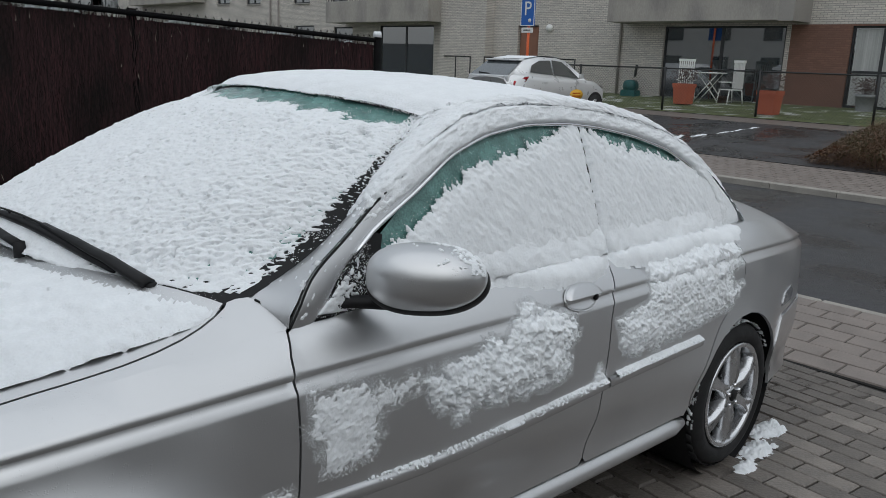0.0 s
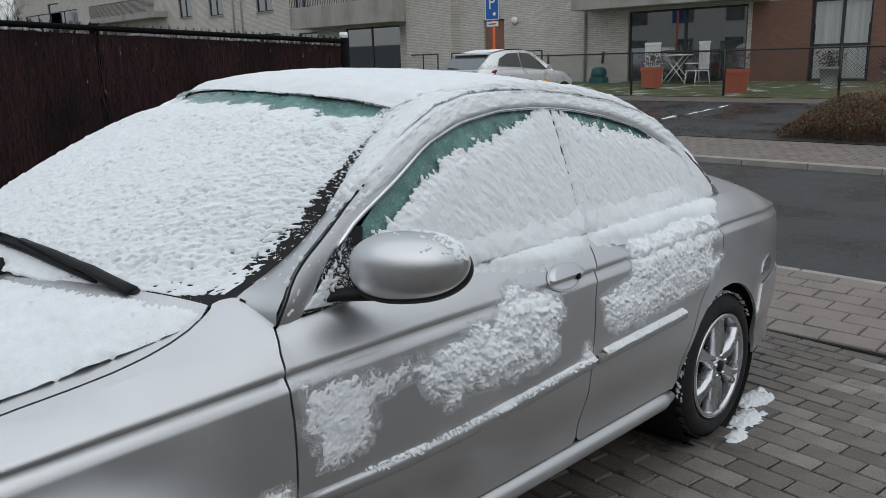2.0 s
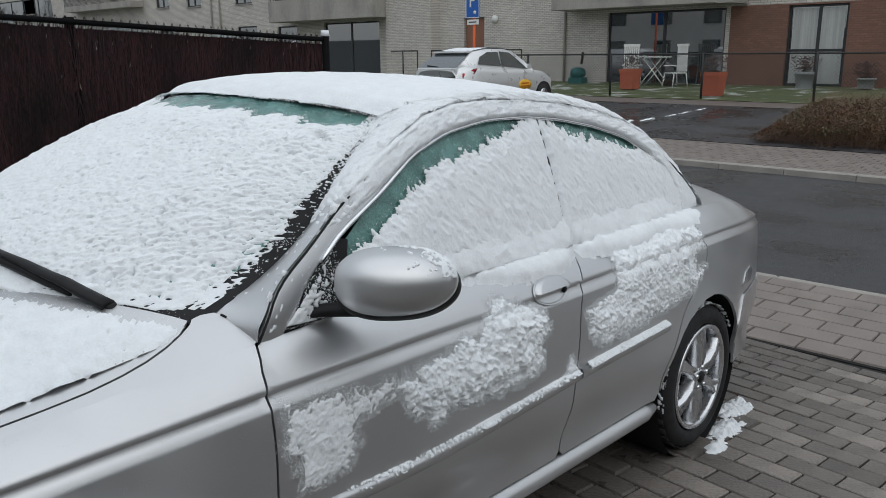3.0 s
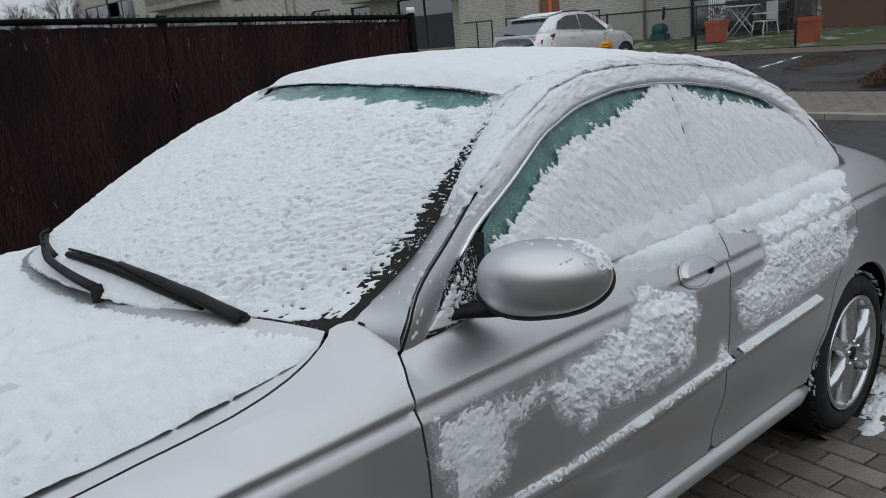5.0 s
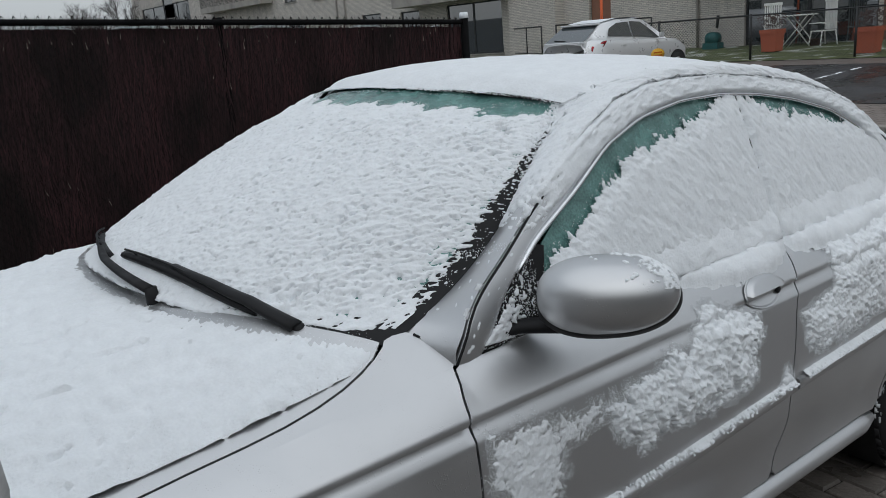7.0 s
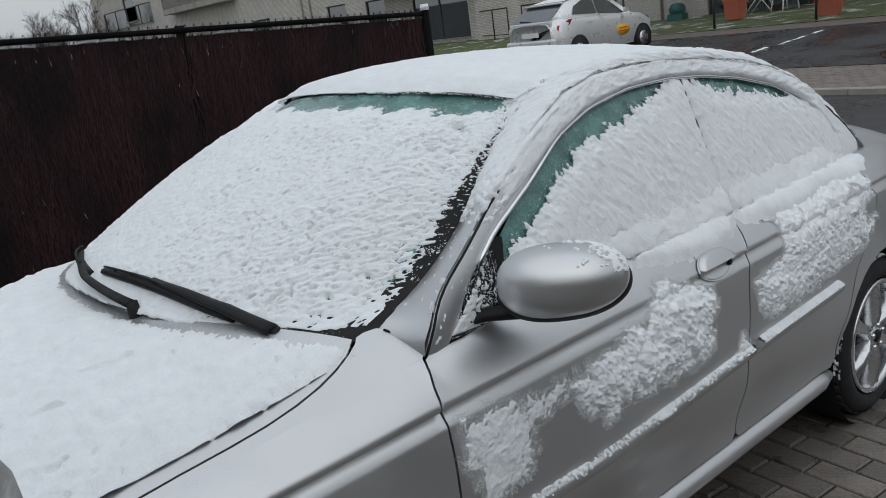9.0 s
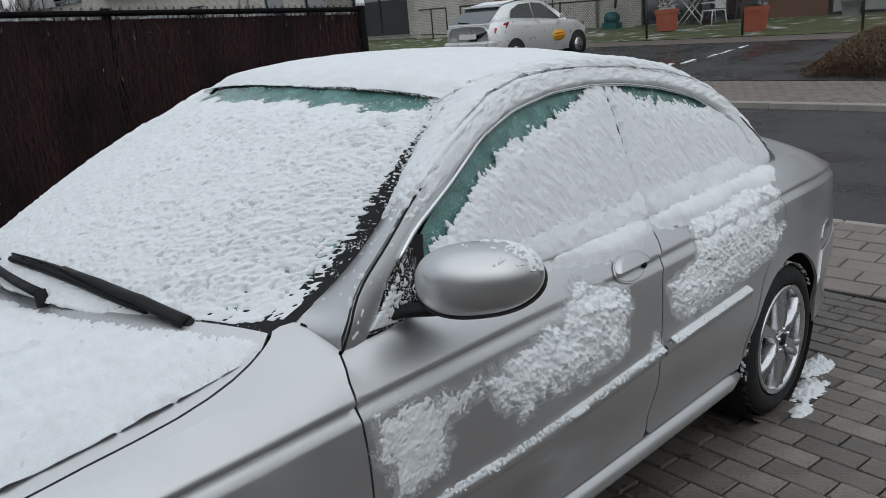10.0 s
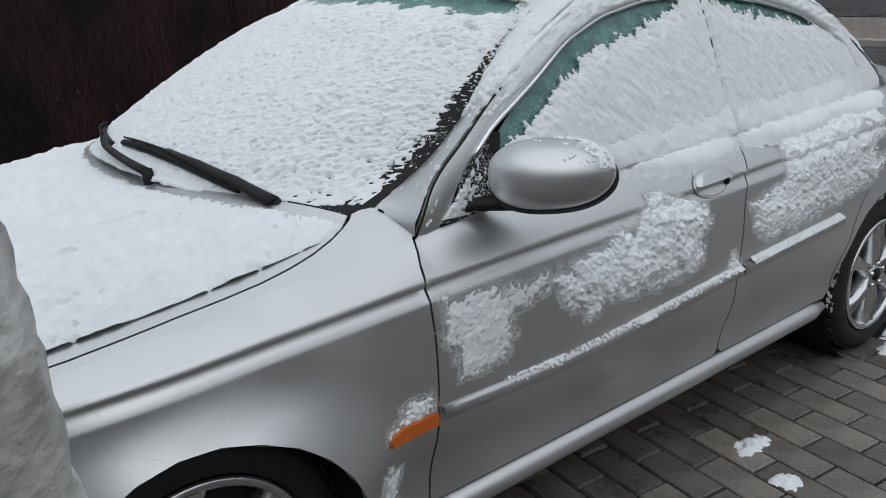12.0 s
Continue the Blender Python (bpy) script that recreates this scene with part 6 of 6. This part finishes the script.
grains = coat("seal_snow", span(-1.008, -0.925, 0.0025), span(0.05, 0.98, 0.0028), seal_at,
     lambda a, r: np.where(ragged(a * 0.75, r * 0.95, 61.0, 0.008) > 0.34 - 0.60 * np.clip(r - 0.30, 0, 0.6) + 5.0 * np.clip(np.abs(a + 0.975) - 0.016, 0, 1), 0.003, -1),
     SNOW, car, "snow grains on the windscreen seal", outward=(-0.5, 0, 1), lump=0.5, size=0.006, soft=0.1, crumbs=500, crumb=0.0012, reach=3)
grains["kind"] = "stuff"


# roof, and the frame band beside it
def roof_depth(x, a):
    d = np.minimum((x - 1.160) + 0.022 * ragged(a * 0.62, x, 2.0, 0.035), 2.42 - x)
    return np.where(d > 0, 0.026 * edge_ramp(d + 0.004, 0.06), -1)


coat("roof_snow", span(1.12, 2.42, 0.011), span(-1.035, 1.035, 0.02), roof, roof_depth, SNOW, car, "thick fresh snow on the roof", outward=(0, 0, 1), lump=0.25, size=0.06, soft=0.25, crumbs=1200, crumb=0.002, reach=2)


def band_depth(s, w):
    lim = np.clip((s - 0.11) / 0.18, 0, 1)
    cover = ragged(s * 2.9, w * 0.08, 5.0, 0.012) + 1.6 * lim - 0.42
    pit = ragged(s * 2.9 + 0.05 * w, w * 0.05, 44.0, 0.011)
    cover = np.where(pit > 0.42 - 0.1 * np.sin(9 * w), -1, cover)
    edge = np.minimum(w + 0.22 * lim - 0.02, (0.99 + 0.12 * lim - w) + 0.06 * ragged(s * 1.9, w * 0.1, 8.0, 0.02))
    return np.where((cover > 0) & (edge > 0), (0.0025 + 0.0195 * lim) * edge_ramp(edge, 0.15), -1)


def band_far(s, w):
    p = band(s, w)
    p[:, 1] = 2 * CY - p[:, 1]
    return p


coat("frame_snow", span(0.02, 1.0, 0.0030), span(-0.2, 1.15, 0.045), band, band_depth, SNOW, car, "snow on the roof frame", outward=(-0.2, -0.5, 0.8), lump=0.6, size=0.009, grain=(2.9, 0.03, 0, 0.09), soft=0.2)
coat("frame_snow", span(0.02, 1.0, 0.0050), span(-0.35, 1.15, 0.05), band_far, lambda s, w: 1.8 * band_depth(s, w), SNOW, car, "snow on the roof frame", outward=(-0.2, 0.5, 0.8), lump=0.4, size=0.03, grain=(2.9, 0.03, 0, 0.09))


def ribbon_depth(q, w):
    lim = np.clip((q - 0.12) / 0.16, 0, 1) * np.clip((1.02 - q) / 0.05, 0, 1)
    cover = ragged(q * 1.9, w * 0.05, 15.0, 0.014) + 1.25 * lim - 0.34
    edge = np.minimum(w + 0.40, (0.95 - 0.3 * (1 - lim) - w) + 0.10 * ragged(q * 1.9, w * 0.1, 18.0, 0.02))
    return np.where((cover > 0) & (edge > 0), (0.002 + 0.016 * lim) * edge_ramp(edge, 0.2), -1)


coat("frame_snow", span(0.0, 1.0, 0.0035), span(-0.35, 1, 0.07), ribbon, ribbon_depth, SNOW, car, "snow on the door frames", lump=0.6, size=0.009, grain=(2.9, 0.02, 0, 0.07), soft=0.2)

# side windows
win_line = curve1(*[(p[0], p[1]) for p in win_top[:11]])
snow_line = curve1((0.80, 1.03), (0.848, 1.059), (0.955, 1.108), (1.106, 1.204), (1.238, 1.264), (1.369, 1.288), (1.549, 1.340), (1.66, 1.375), (1.712, 1.40), (1.80, 1.385), (1.929, 1.335), (2.05, 1.318), (2.165, 1.305), (2.35, 1.28), (2.45, 1.27), (2.62, 1.2), (2.80, 1.06))


def window_depth(x, z):
    streak = ragged(x * 1.0 + z * 0.5, z * 0.35, 6.0, 0.022)
    d = np.minimum(snow_line(x) - z + 0.045 * streak + 0.035 * ragged(x + z, z - 0.3 * x, 26.0, 0.012), z - ridge_z(x) + 0.01)
    front = x - (0.815 + 0.26 * np.clip(z - 0.98, 0, 1)) + 0.02 * ragged(x, z, 8.0, 0.03)
    d = np.minimum(d, front * 0.8)
    seam = np.abs(x - 1.762 - 0.006 * ragged(x, z, 3.0, 0.03)) - 0.005 - 0.008 * ragged(x * 0, z, 13.0, 0.03)
    return np.where((d > 0) & ((seam > 0) | (z > 1.30)), 0.015 * edge_ramp(np.minimum(d, seam * 3), 0.05), -1)


coat("window_snow", span(0.78, 2.80, 0.0042), span(0.95, 1.41, 0.0042), green, window_depth, SNOW, car, "snow stuck to the side windows", lump=0.5, size=0.014, grain=(1.0, 0.55, -0.25, 0.42), soft=0.3, crumbs=2500, crumb=0.0011, reach=4)


# rear pillar and quarter
def pillar_depth(x, z):
    fo = np.interp(x, [p[0] for p in frame_out], [p[1] for p in frame_out])
    d = np.minimum(fo - z, x - 2.50)
    d = np.minimum(d, z - 1.02)
    d = np.minimum(d, 2.80 - x - 0.25 * np.clip(1.08 - z, 0, 1) + 0.03 * ragged(x, z, 3.0, 0.04))
    return np.where(d > -0.005, 0.016 * edge_ramp(d + 0.006, 0.03), -1)


coat("pillar_snow", span(2.45, 2.84, 0.009), span(1.0, 1.36, 0.009), green, pillar_depth, SNOW, car, "snow on the rear pillar", lump=0.45, size=0.04)

# ledge of snow along the belt line
ledge_low = curve1((0.95, 0.955), (1.206, 0.945), (1.45, 0.925), (1.663, 0.930), (1.75, 0.962), (1.80, 0.955), (2.034, 0.945), (2.323, 0.97), (2.60, 0.98), (2.75, 1.02))


def shoulder(x, z):
    y1 = -side_w(x, np.minimum(z, ridge_z(x)))
    y2 = green_y(x, z)
    return np.stack([x, np.where(z < ridge_z(x), y1, y2), z], 1)


def ledge_depth(x, z):
    lo = ledge_low(x) + 0.012 * ragged(x, z * 0.2, 4.0, 0.03) - 0.004
    hi = ridge_z(x) + 0.125 + 0.01 * ragged(x, z * 0, 9.0, 0.05)
    t = (z - lo) / (hi - lo)
    cut = np.abs(x - 1.768) < 0.012
    return np.where((t > 0) & (t < 1) & ~cut, (0.004 + 0.026 * np.clip(np.minimum(x - 0.93, 2.72 - x) * 3, 0, 1)) * np.sin(math.pi * np.clip(t, 0, 1)**0.55), -1)


coat("ledge_snow", span(0.93, 2.73, 0.008), span(0.90, 1.16, 0.007), shoulder, ledge_depth, SNOW, car, "ridge of snow along the window ledge", lump=0.45, size=0.03)


# clumps on the doors
def blob(name, outline, thick, w, label, step=0.0030, rag=0.04, sparse=0.0):
    o = np.array(outline)
    lo, hi = o.min(0) - 0.05, o.max(0) + 0.05

    def depth(x, z):
        inside = np.zeros(len(x), bool)
        dist = np.full(len(x), 9.0)
        for i in range(len(o)):
            a, b = o[i], o[(i + 1) % len(o)]
            c = (a[1] > z) != (b[1] > z)
            with np.errstate(divide="ignore", invalid="ignore"):
                xi = (b[0] - a[0]) * (z - a[1]) / (b[1] - a[1]) + a[0]
            inside ^= c & (x < xi)
            e = b - a
            t = np.clip(((x - a[0]) * e[0] + (z - a[1]) * e[1]) / (e @ e), 0, 1)
            dist = np.minimum(dist, np.hypot(x - a[0] - t * e[0], z - a[1] - t * e[1]))
        d = np.where(inside, dist, -dist) + rag * ragged(x, z, w, 0.05) + 0.030 * ragged(x, z, w + 9, 0.016) + 0.026 * ragged(x, z, w + 19, 0.0075)
        puff = 0.5 + 0.75 * wobble(x, z, w + 2, 0.040) + 0.55 * wobble(x, z, w + 6, 0.018)
        fine = wobble(x, z, w + 4, 0.008)
        body = np.clip(d / 0.06, 0, 1)
        hole = ragged(x, z, w + 29, 0.020) - sparse * ragged(x, z, w + 39, 0.09) > 0.62 - 0.5 * sparse
        return np.where((d > 0) & ~hole, thick * (0.06 + 0.55 * body**0.7 + 0.60 * body * puff + 0.22 * fine * np.clip(d / 0.010, 0, 1)), -1)
    return coat(name, span(lo[0], hi[0], step), span(lo[1], hi[1], step), side, depth, SNOW, car, label, lump=0.35, size=0.011, soft=0.15, crumbs=int(2200 * (hi - lo).prod() / 0.06), crumb=0.0011, reach=4)


blob("door_snow", [(0.541, 0.776), (0.59, 0.767), (0.617, 0.784), (0.682, 0.779), (0.72, 0.736), (0.73, 0.672), (0.721, 0.614), (0.677, 0.59), (0.574, 0.586), (0.565, 0.661), (0.536, 0.704)],
     0.007, 1.5, "thin snow patch on the front door", rag=0.018, sparse=0.25)
blob("door_snow", [(0.722, 0.765), (0.775, 0.745), (0.839, 0.776), (0.847, 0.741), (0.783, 0.717), (0.728, 0.699)], 0.006, 2.5, "thin snow patch on the front door", rag=0.02, sparse=0.6)
blob("door_snow", [(1.247, 0.87), (1.303, 0.886), (1.411, 0.851), (1.49, 0.807), (1.503, 0.768), (1.457, 0.737), (1.475, 0.67), (1.409, 0.641), (1.312, 0.642), (1.192, 0.636), (1.091, 0.647), (1.003, 0.621), (0.985, 0.680),
     (0.935, 0.652), (0.879, 0.741), (0.904, 0.756), (0.952, 0.740), (0.947, 0.776), (1.076, 0.792), (1.115, 0.823), (1.178, 0.790), (1.205, 0.834)], 0.030, 3.5, "thick clump of snow on the front door", rag=0.014, sparse=0.12)
blob("door_snow", [(1.94, 0.95), (1.917, 0.859), (1.875, 0.81), (1.786, 0.796), (1.726, 0.781), (1.759, 0.689), (1.816, 0.665), (1.947, 0.663), (2.086, 0.681), (2.328, 0.712), (2.50, 0.737), (2.60, 0.82),
     (2.52, 0.80), (2.472, 0.87), (2.60, 0.917), (2.58, 0.975), (2.30, 0.99)], 0.020, 4.5, "thick snow slab on the rear door", rag=0.016, sparse=0.2)
blob("door_snow", [(1.59, 0.594), (1.625, 0.645), (1.655, 0.60)], 0.014, 5.5, "small snow lump on the rubbing strip", rag=0.008)
blob("repeater_snow", [(0.375, 0.508), (0.40, 0.540), (0.445, 0.568), (0.478, 0.572), (0.484, 0.532), (0.43, 0.516)], 0.014, 6.5, "snow lump on the side repeater", rag=0.006)
blob("fender_snow", [(0.345, 0.37), (0.350, 0.415), (0.385, 0.42), (0.40, 0.38), (0.37, 0.33)], 0.014, 7.5, "snow lump behind the front wheel", rag=0.012)


# snow on the rubbing strips
def strip_top(x, b):
    z = strip_z(x)
    return np.stack([x, -side_w(x, z) - 0.010 + b * 0.018, z + 0.017 + b * 0.010], 1)


for x0, x1, bias, deep in ((0.70, 1.665, 0.10, 0.0016), (1.72, 2.27, -0.05, 0.0045)):
    coat("strip_snow", span(x0, x1, 0.0025), np.linspace(-0.6, 1.3, 16), strip_top,
         lambda x, b: np.where(ragged(x, b * 0.02, 3.0, 0.009) * 0.8 + 0.4 * wobble(x, b * 0, 5.0, 0.09) + 0.35 * b + 0.25 * np.clip((x - 1.1) * 1.2, -1, 1) > bias, deep, -1),
         SNOW, car, "snow along the rubbing strip", outward=(0, -0.4, 1), lump=0.95, size=0.012, grain=(1, 0, 0, 0.02), crumbs=500, crumb=0.0010, reach=2)


# mirror base and mirror
def sail_depth(x, z):
    inside = (z > 0.928) & (z < 0.925 + (x - 0.612) * 0.93) & (x < 0.80)
    return np.where(inside & (ragged(x, z, 4.0, 0.010) + 0.55 - (x - 0.62) * 6 > 0), 0.005, -1)


coat("mirror_base_snow", span(0.60, 0.82, 0.003), span(0.92, 1.12, 0.003), green, sail_depth, SNOW, car, "snow on the mirror base", lump=0.8, size=0.012, soft=0.15, crumbs=1500, crumb=0.0014, reach=8)


def mirror_surf(a, t):
    r = np.sqrt(np.clip(1 - a**2, 0, 1))
    return mirror_points(a, r * np.cos(t), r * np.sin(t), MC, MD, 0.143, 0.080, 0.10)


coat("mirror_snow", span(-0.5, 0.9, 0.012), span(0.35, 1.6, 0.014), mirror_surf, lambda a, t: np.where(ragged(a, t * 0.5, 3.0, 0.12) + (a - 0.45) * 0.7 + (t - 1.0) * 0.2 > 0.02, 0.0022, -1), SNOW, car, "melting snow on the mirror", outward=(-0.3, -0.3, 1), size=0.08)


# scuttle, boot edge, tyre
def scut_depth(x, y):
    backx = hood_back(y) + 0.005
    d = np.minimum(x - backx - 0.02, ws_x((y - CY) / HALF) + 0.02 - x)
    return np.where((d + 0.01 * ragged(x, y, 2.0, 0.04) > 0) & (y > -0.47), 0.026, -1)


coat("scuttle_snow", span(0.14, 0.48, 0.008), span(-0.6, 0.84, 0.008), scuttle_at, scut_depth, SNOW, car, "snow caught in the scuttle", outward=(0, 0, 1), lump=0.5, size=0.04)
coat("boot_snow", span(2.75, 3.25, 0.015), span(-0.70, 0.94, 0.02), deck, lambda x, y: np.where(3.10 - x - 0.35 * np.abs(y - CY) + 0.05 * ragged(x, y, 2.0, 0.08) > 0, 0.018, -1), SNOW, car, "snow on the boot lid", outward=(0, 0, 1), lump=0.3, size=0.06)


def tyre_surf(t, b):
    return np.stack([2.69 + 0.318 * np.cos(t), -0.765 - b * 0.105, 0.316 + 0.318 * np.sin(t)], 1)


coat("tyre_snow", span(0.55, 3.4, 0.012), span(-0.9, 0.98, 0.04), tyre_surf, lambda t, b: np.where(ragged(t * 0.3, b * 0.1, 2.0, 0.014) > 0.14, 0.005, -1), SNOW, car, "snow in the tyre tread", outward=(-0.6, -0.4, 1), size=0.03)


# drops and lumps of fallen snow on the paving
def ground_lump(name, cx, cy, rx, ry, h, seed, label):
    u, v = span(cx - rx * 1.2, cx + rx * 1.2, 0.005), span(cy - ry * 1.2, cy + ry * 1.2, 0.005)
    surf = lambda a, b: np.stack([a, b, -(a - 2.71) * SLOPE + 0.001], 1)

    def depth(a, b):
        d = 1 - np.hypot((a - cx) / rx, (b - cy) / ry) + 0.85 * ragged(a, b, seed, 0.028)
        return np.where(d > 0, h * np.clip(d * 1.6, 0.12, 1) * (0.45 + 1.3 * np.abs(ragged(a, b, seed + 3, 0.022))), -1)
    ob = coat(name, u, v, surf, depth, SNOW, None, outward=(0, 0, 1), lump=0.7, size=0.025)
    return tagged(ob, label, "snow", group="fallen snow") if ob else None


ground_lump("snow_lump", 2.77, -0.935, 0.075, 0.035, 0.024, 1.2, "lump of fallen snow on the clinkers")
ground_lump("snow_lump", 2.98, -0.885, 0.13, 0.055, 0.035, 2.2, "crumbled heap of snow beside the rear wheel")
ground_lump("snow_lump", 3.25, -0.81, 0.14, 0.06, 0.036, 3.2, "crumbled heap of snow beside the rear wheel")
ground_lump("snow_lump", 1.70, -0.98, 0.07, 0.035, 0.022, 4.2, "small lump of fallen snow on the clinkers")
ground_lump("snow_lump", 1.61, -1.155, 0.04, 0.04, 0.025, 5.2, "small lump of fallen snow on the clinkers")


def far_snow(x, y, rx, ry, seed):
    u, v = span(x - rx, x + rx, 0.025), span(y - ry, y + ry, 0.025)
    surf = lambda a, b: np.stack([a, b, np.array([ground_z(q) for q in a]) + 0.006], 1)
    ob = coat("snow_streak", u, v, surf, lambda a, b: np.where(1 - np.hypot((a - x) / rx, (b - y) / ry) + 1.1 * ragged(a, b, seed, 0.12) > 0.62, 0.006, -1), SNOW, None, outward=(0, 0, 1), size=0.2)
    if ob:
        tagged(ob, "streak of slush on the wet parking bay", "snow", group="slush")


for k, (x, y, rx, ry) in enumerate(((16.3, 7.4, 0.6, 0.18), (17.0, 7.15, 0.6, 0.10), (17.8, 7.0, 0.6, 0.07), (18.5, 6.95, 0.5, 0.07), (19.2, 6.9, 0.4, 0.10))):
    far_snow(x, y, rx, ry, 2.0 + k)

# ------------------------------------------------------------------ paving pieces
joined_pavers("drive_clinkers", far_cells, SLOPE, PAVER, drive, lay=LAY)
joined_pavers("pavement_stones", pave_cells, -0.012, SLAB, pave)
me = paver_mesh("clinker", LX - 0.009, LY - 0.009, 0.05, PAVER, 0.004)
rng = random.Random(9)
tilt = Matrix.Rotation(math.atan(SLOPE), 4, "Y")
for x0, x1, y0, y1 in near_cells[:320]:
    mid = LAY @ Vector(((x0 + x1) / 2, (y0 + y1) / 2, 0))
    ob = new("clinker", me)
    ob.parent = drive
    turn = Euler((rng.uniform(-0.008, 0.008), rng.uniform(-0.008, 0.008), radians(-5) + rng.uniform(-0.012, 0.012))).to_matrix().to_4x4()
    ob.matrix_local = Matrix.Translation((mid.x, mid.y, -(mid.x - 2.71) * SLOPE + rng.uniform(-0.002, 0.002))) @ tilt @ turn
joined_pavers("drive_clinkers", near_cells[320:], SLOPE, PAVER, drive, lay=LAY)
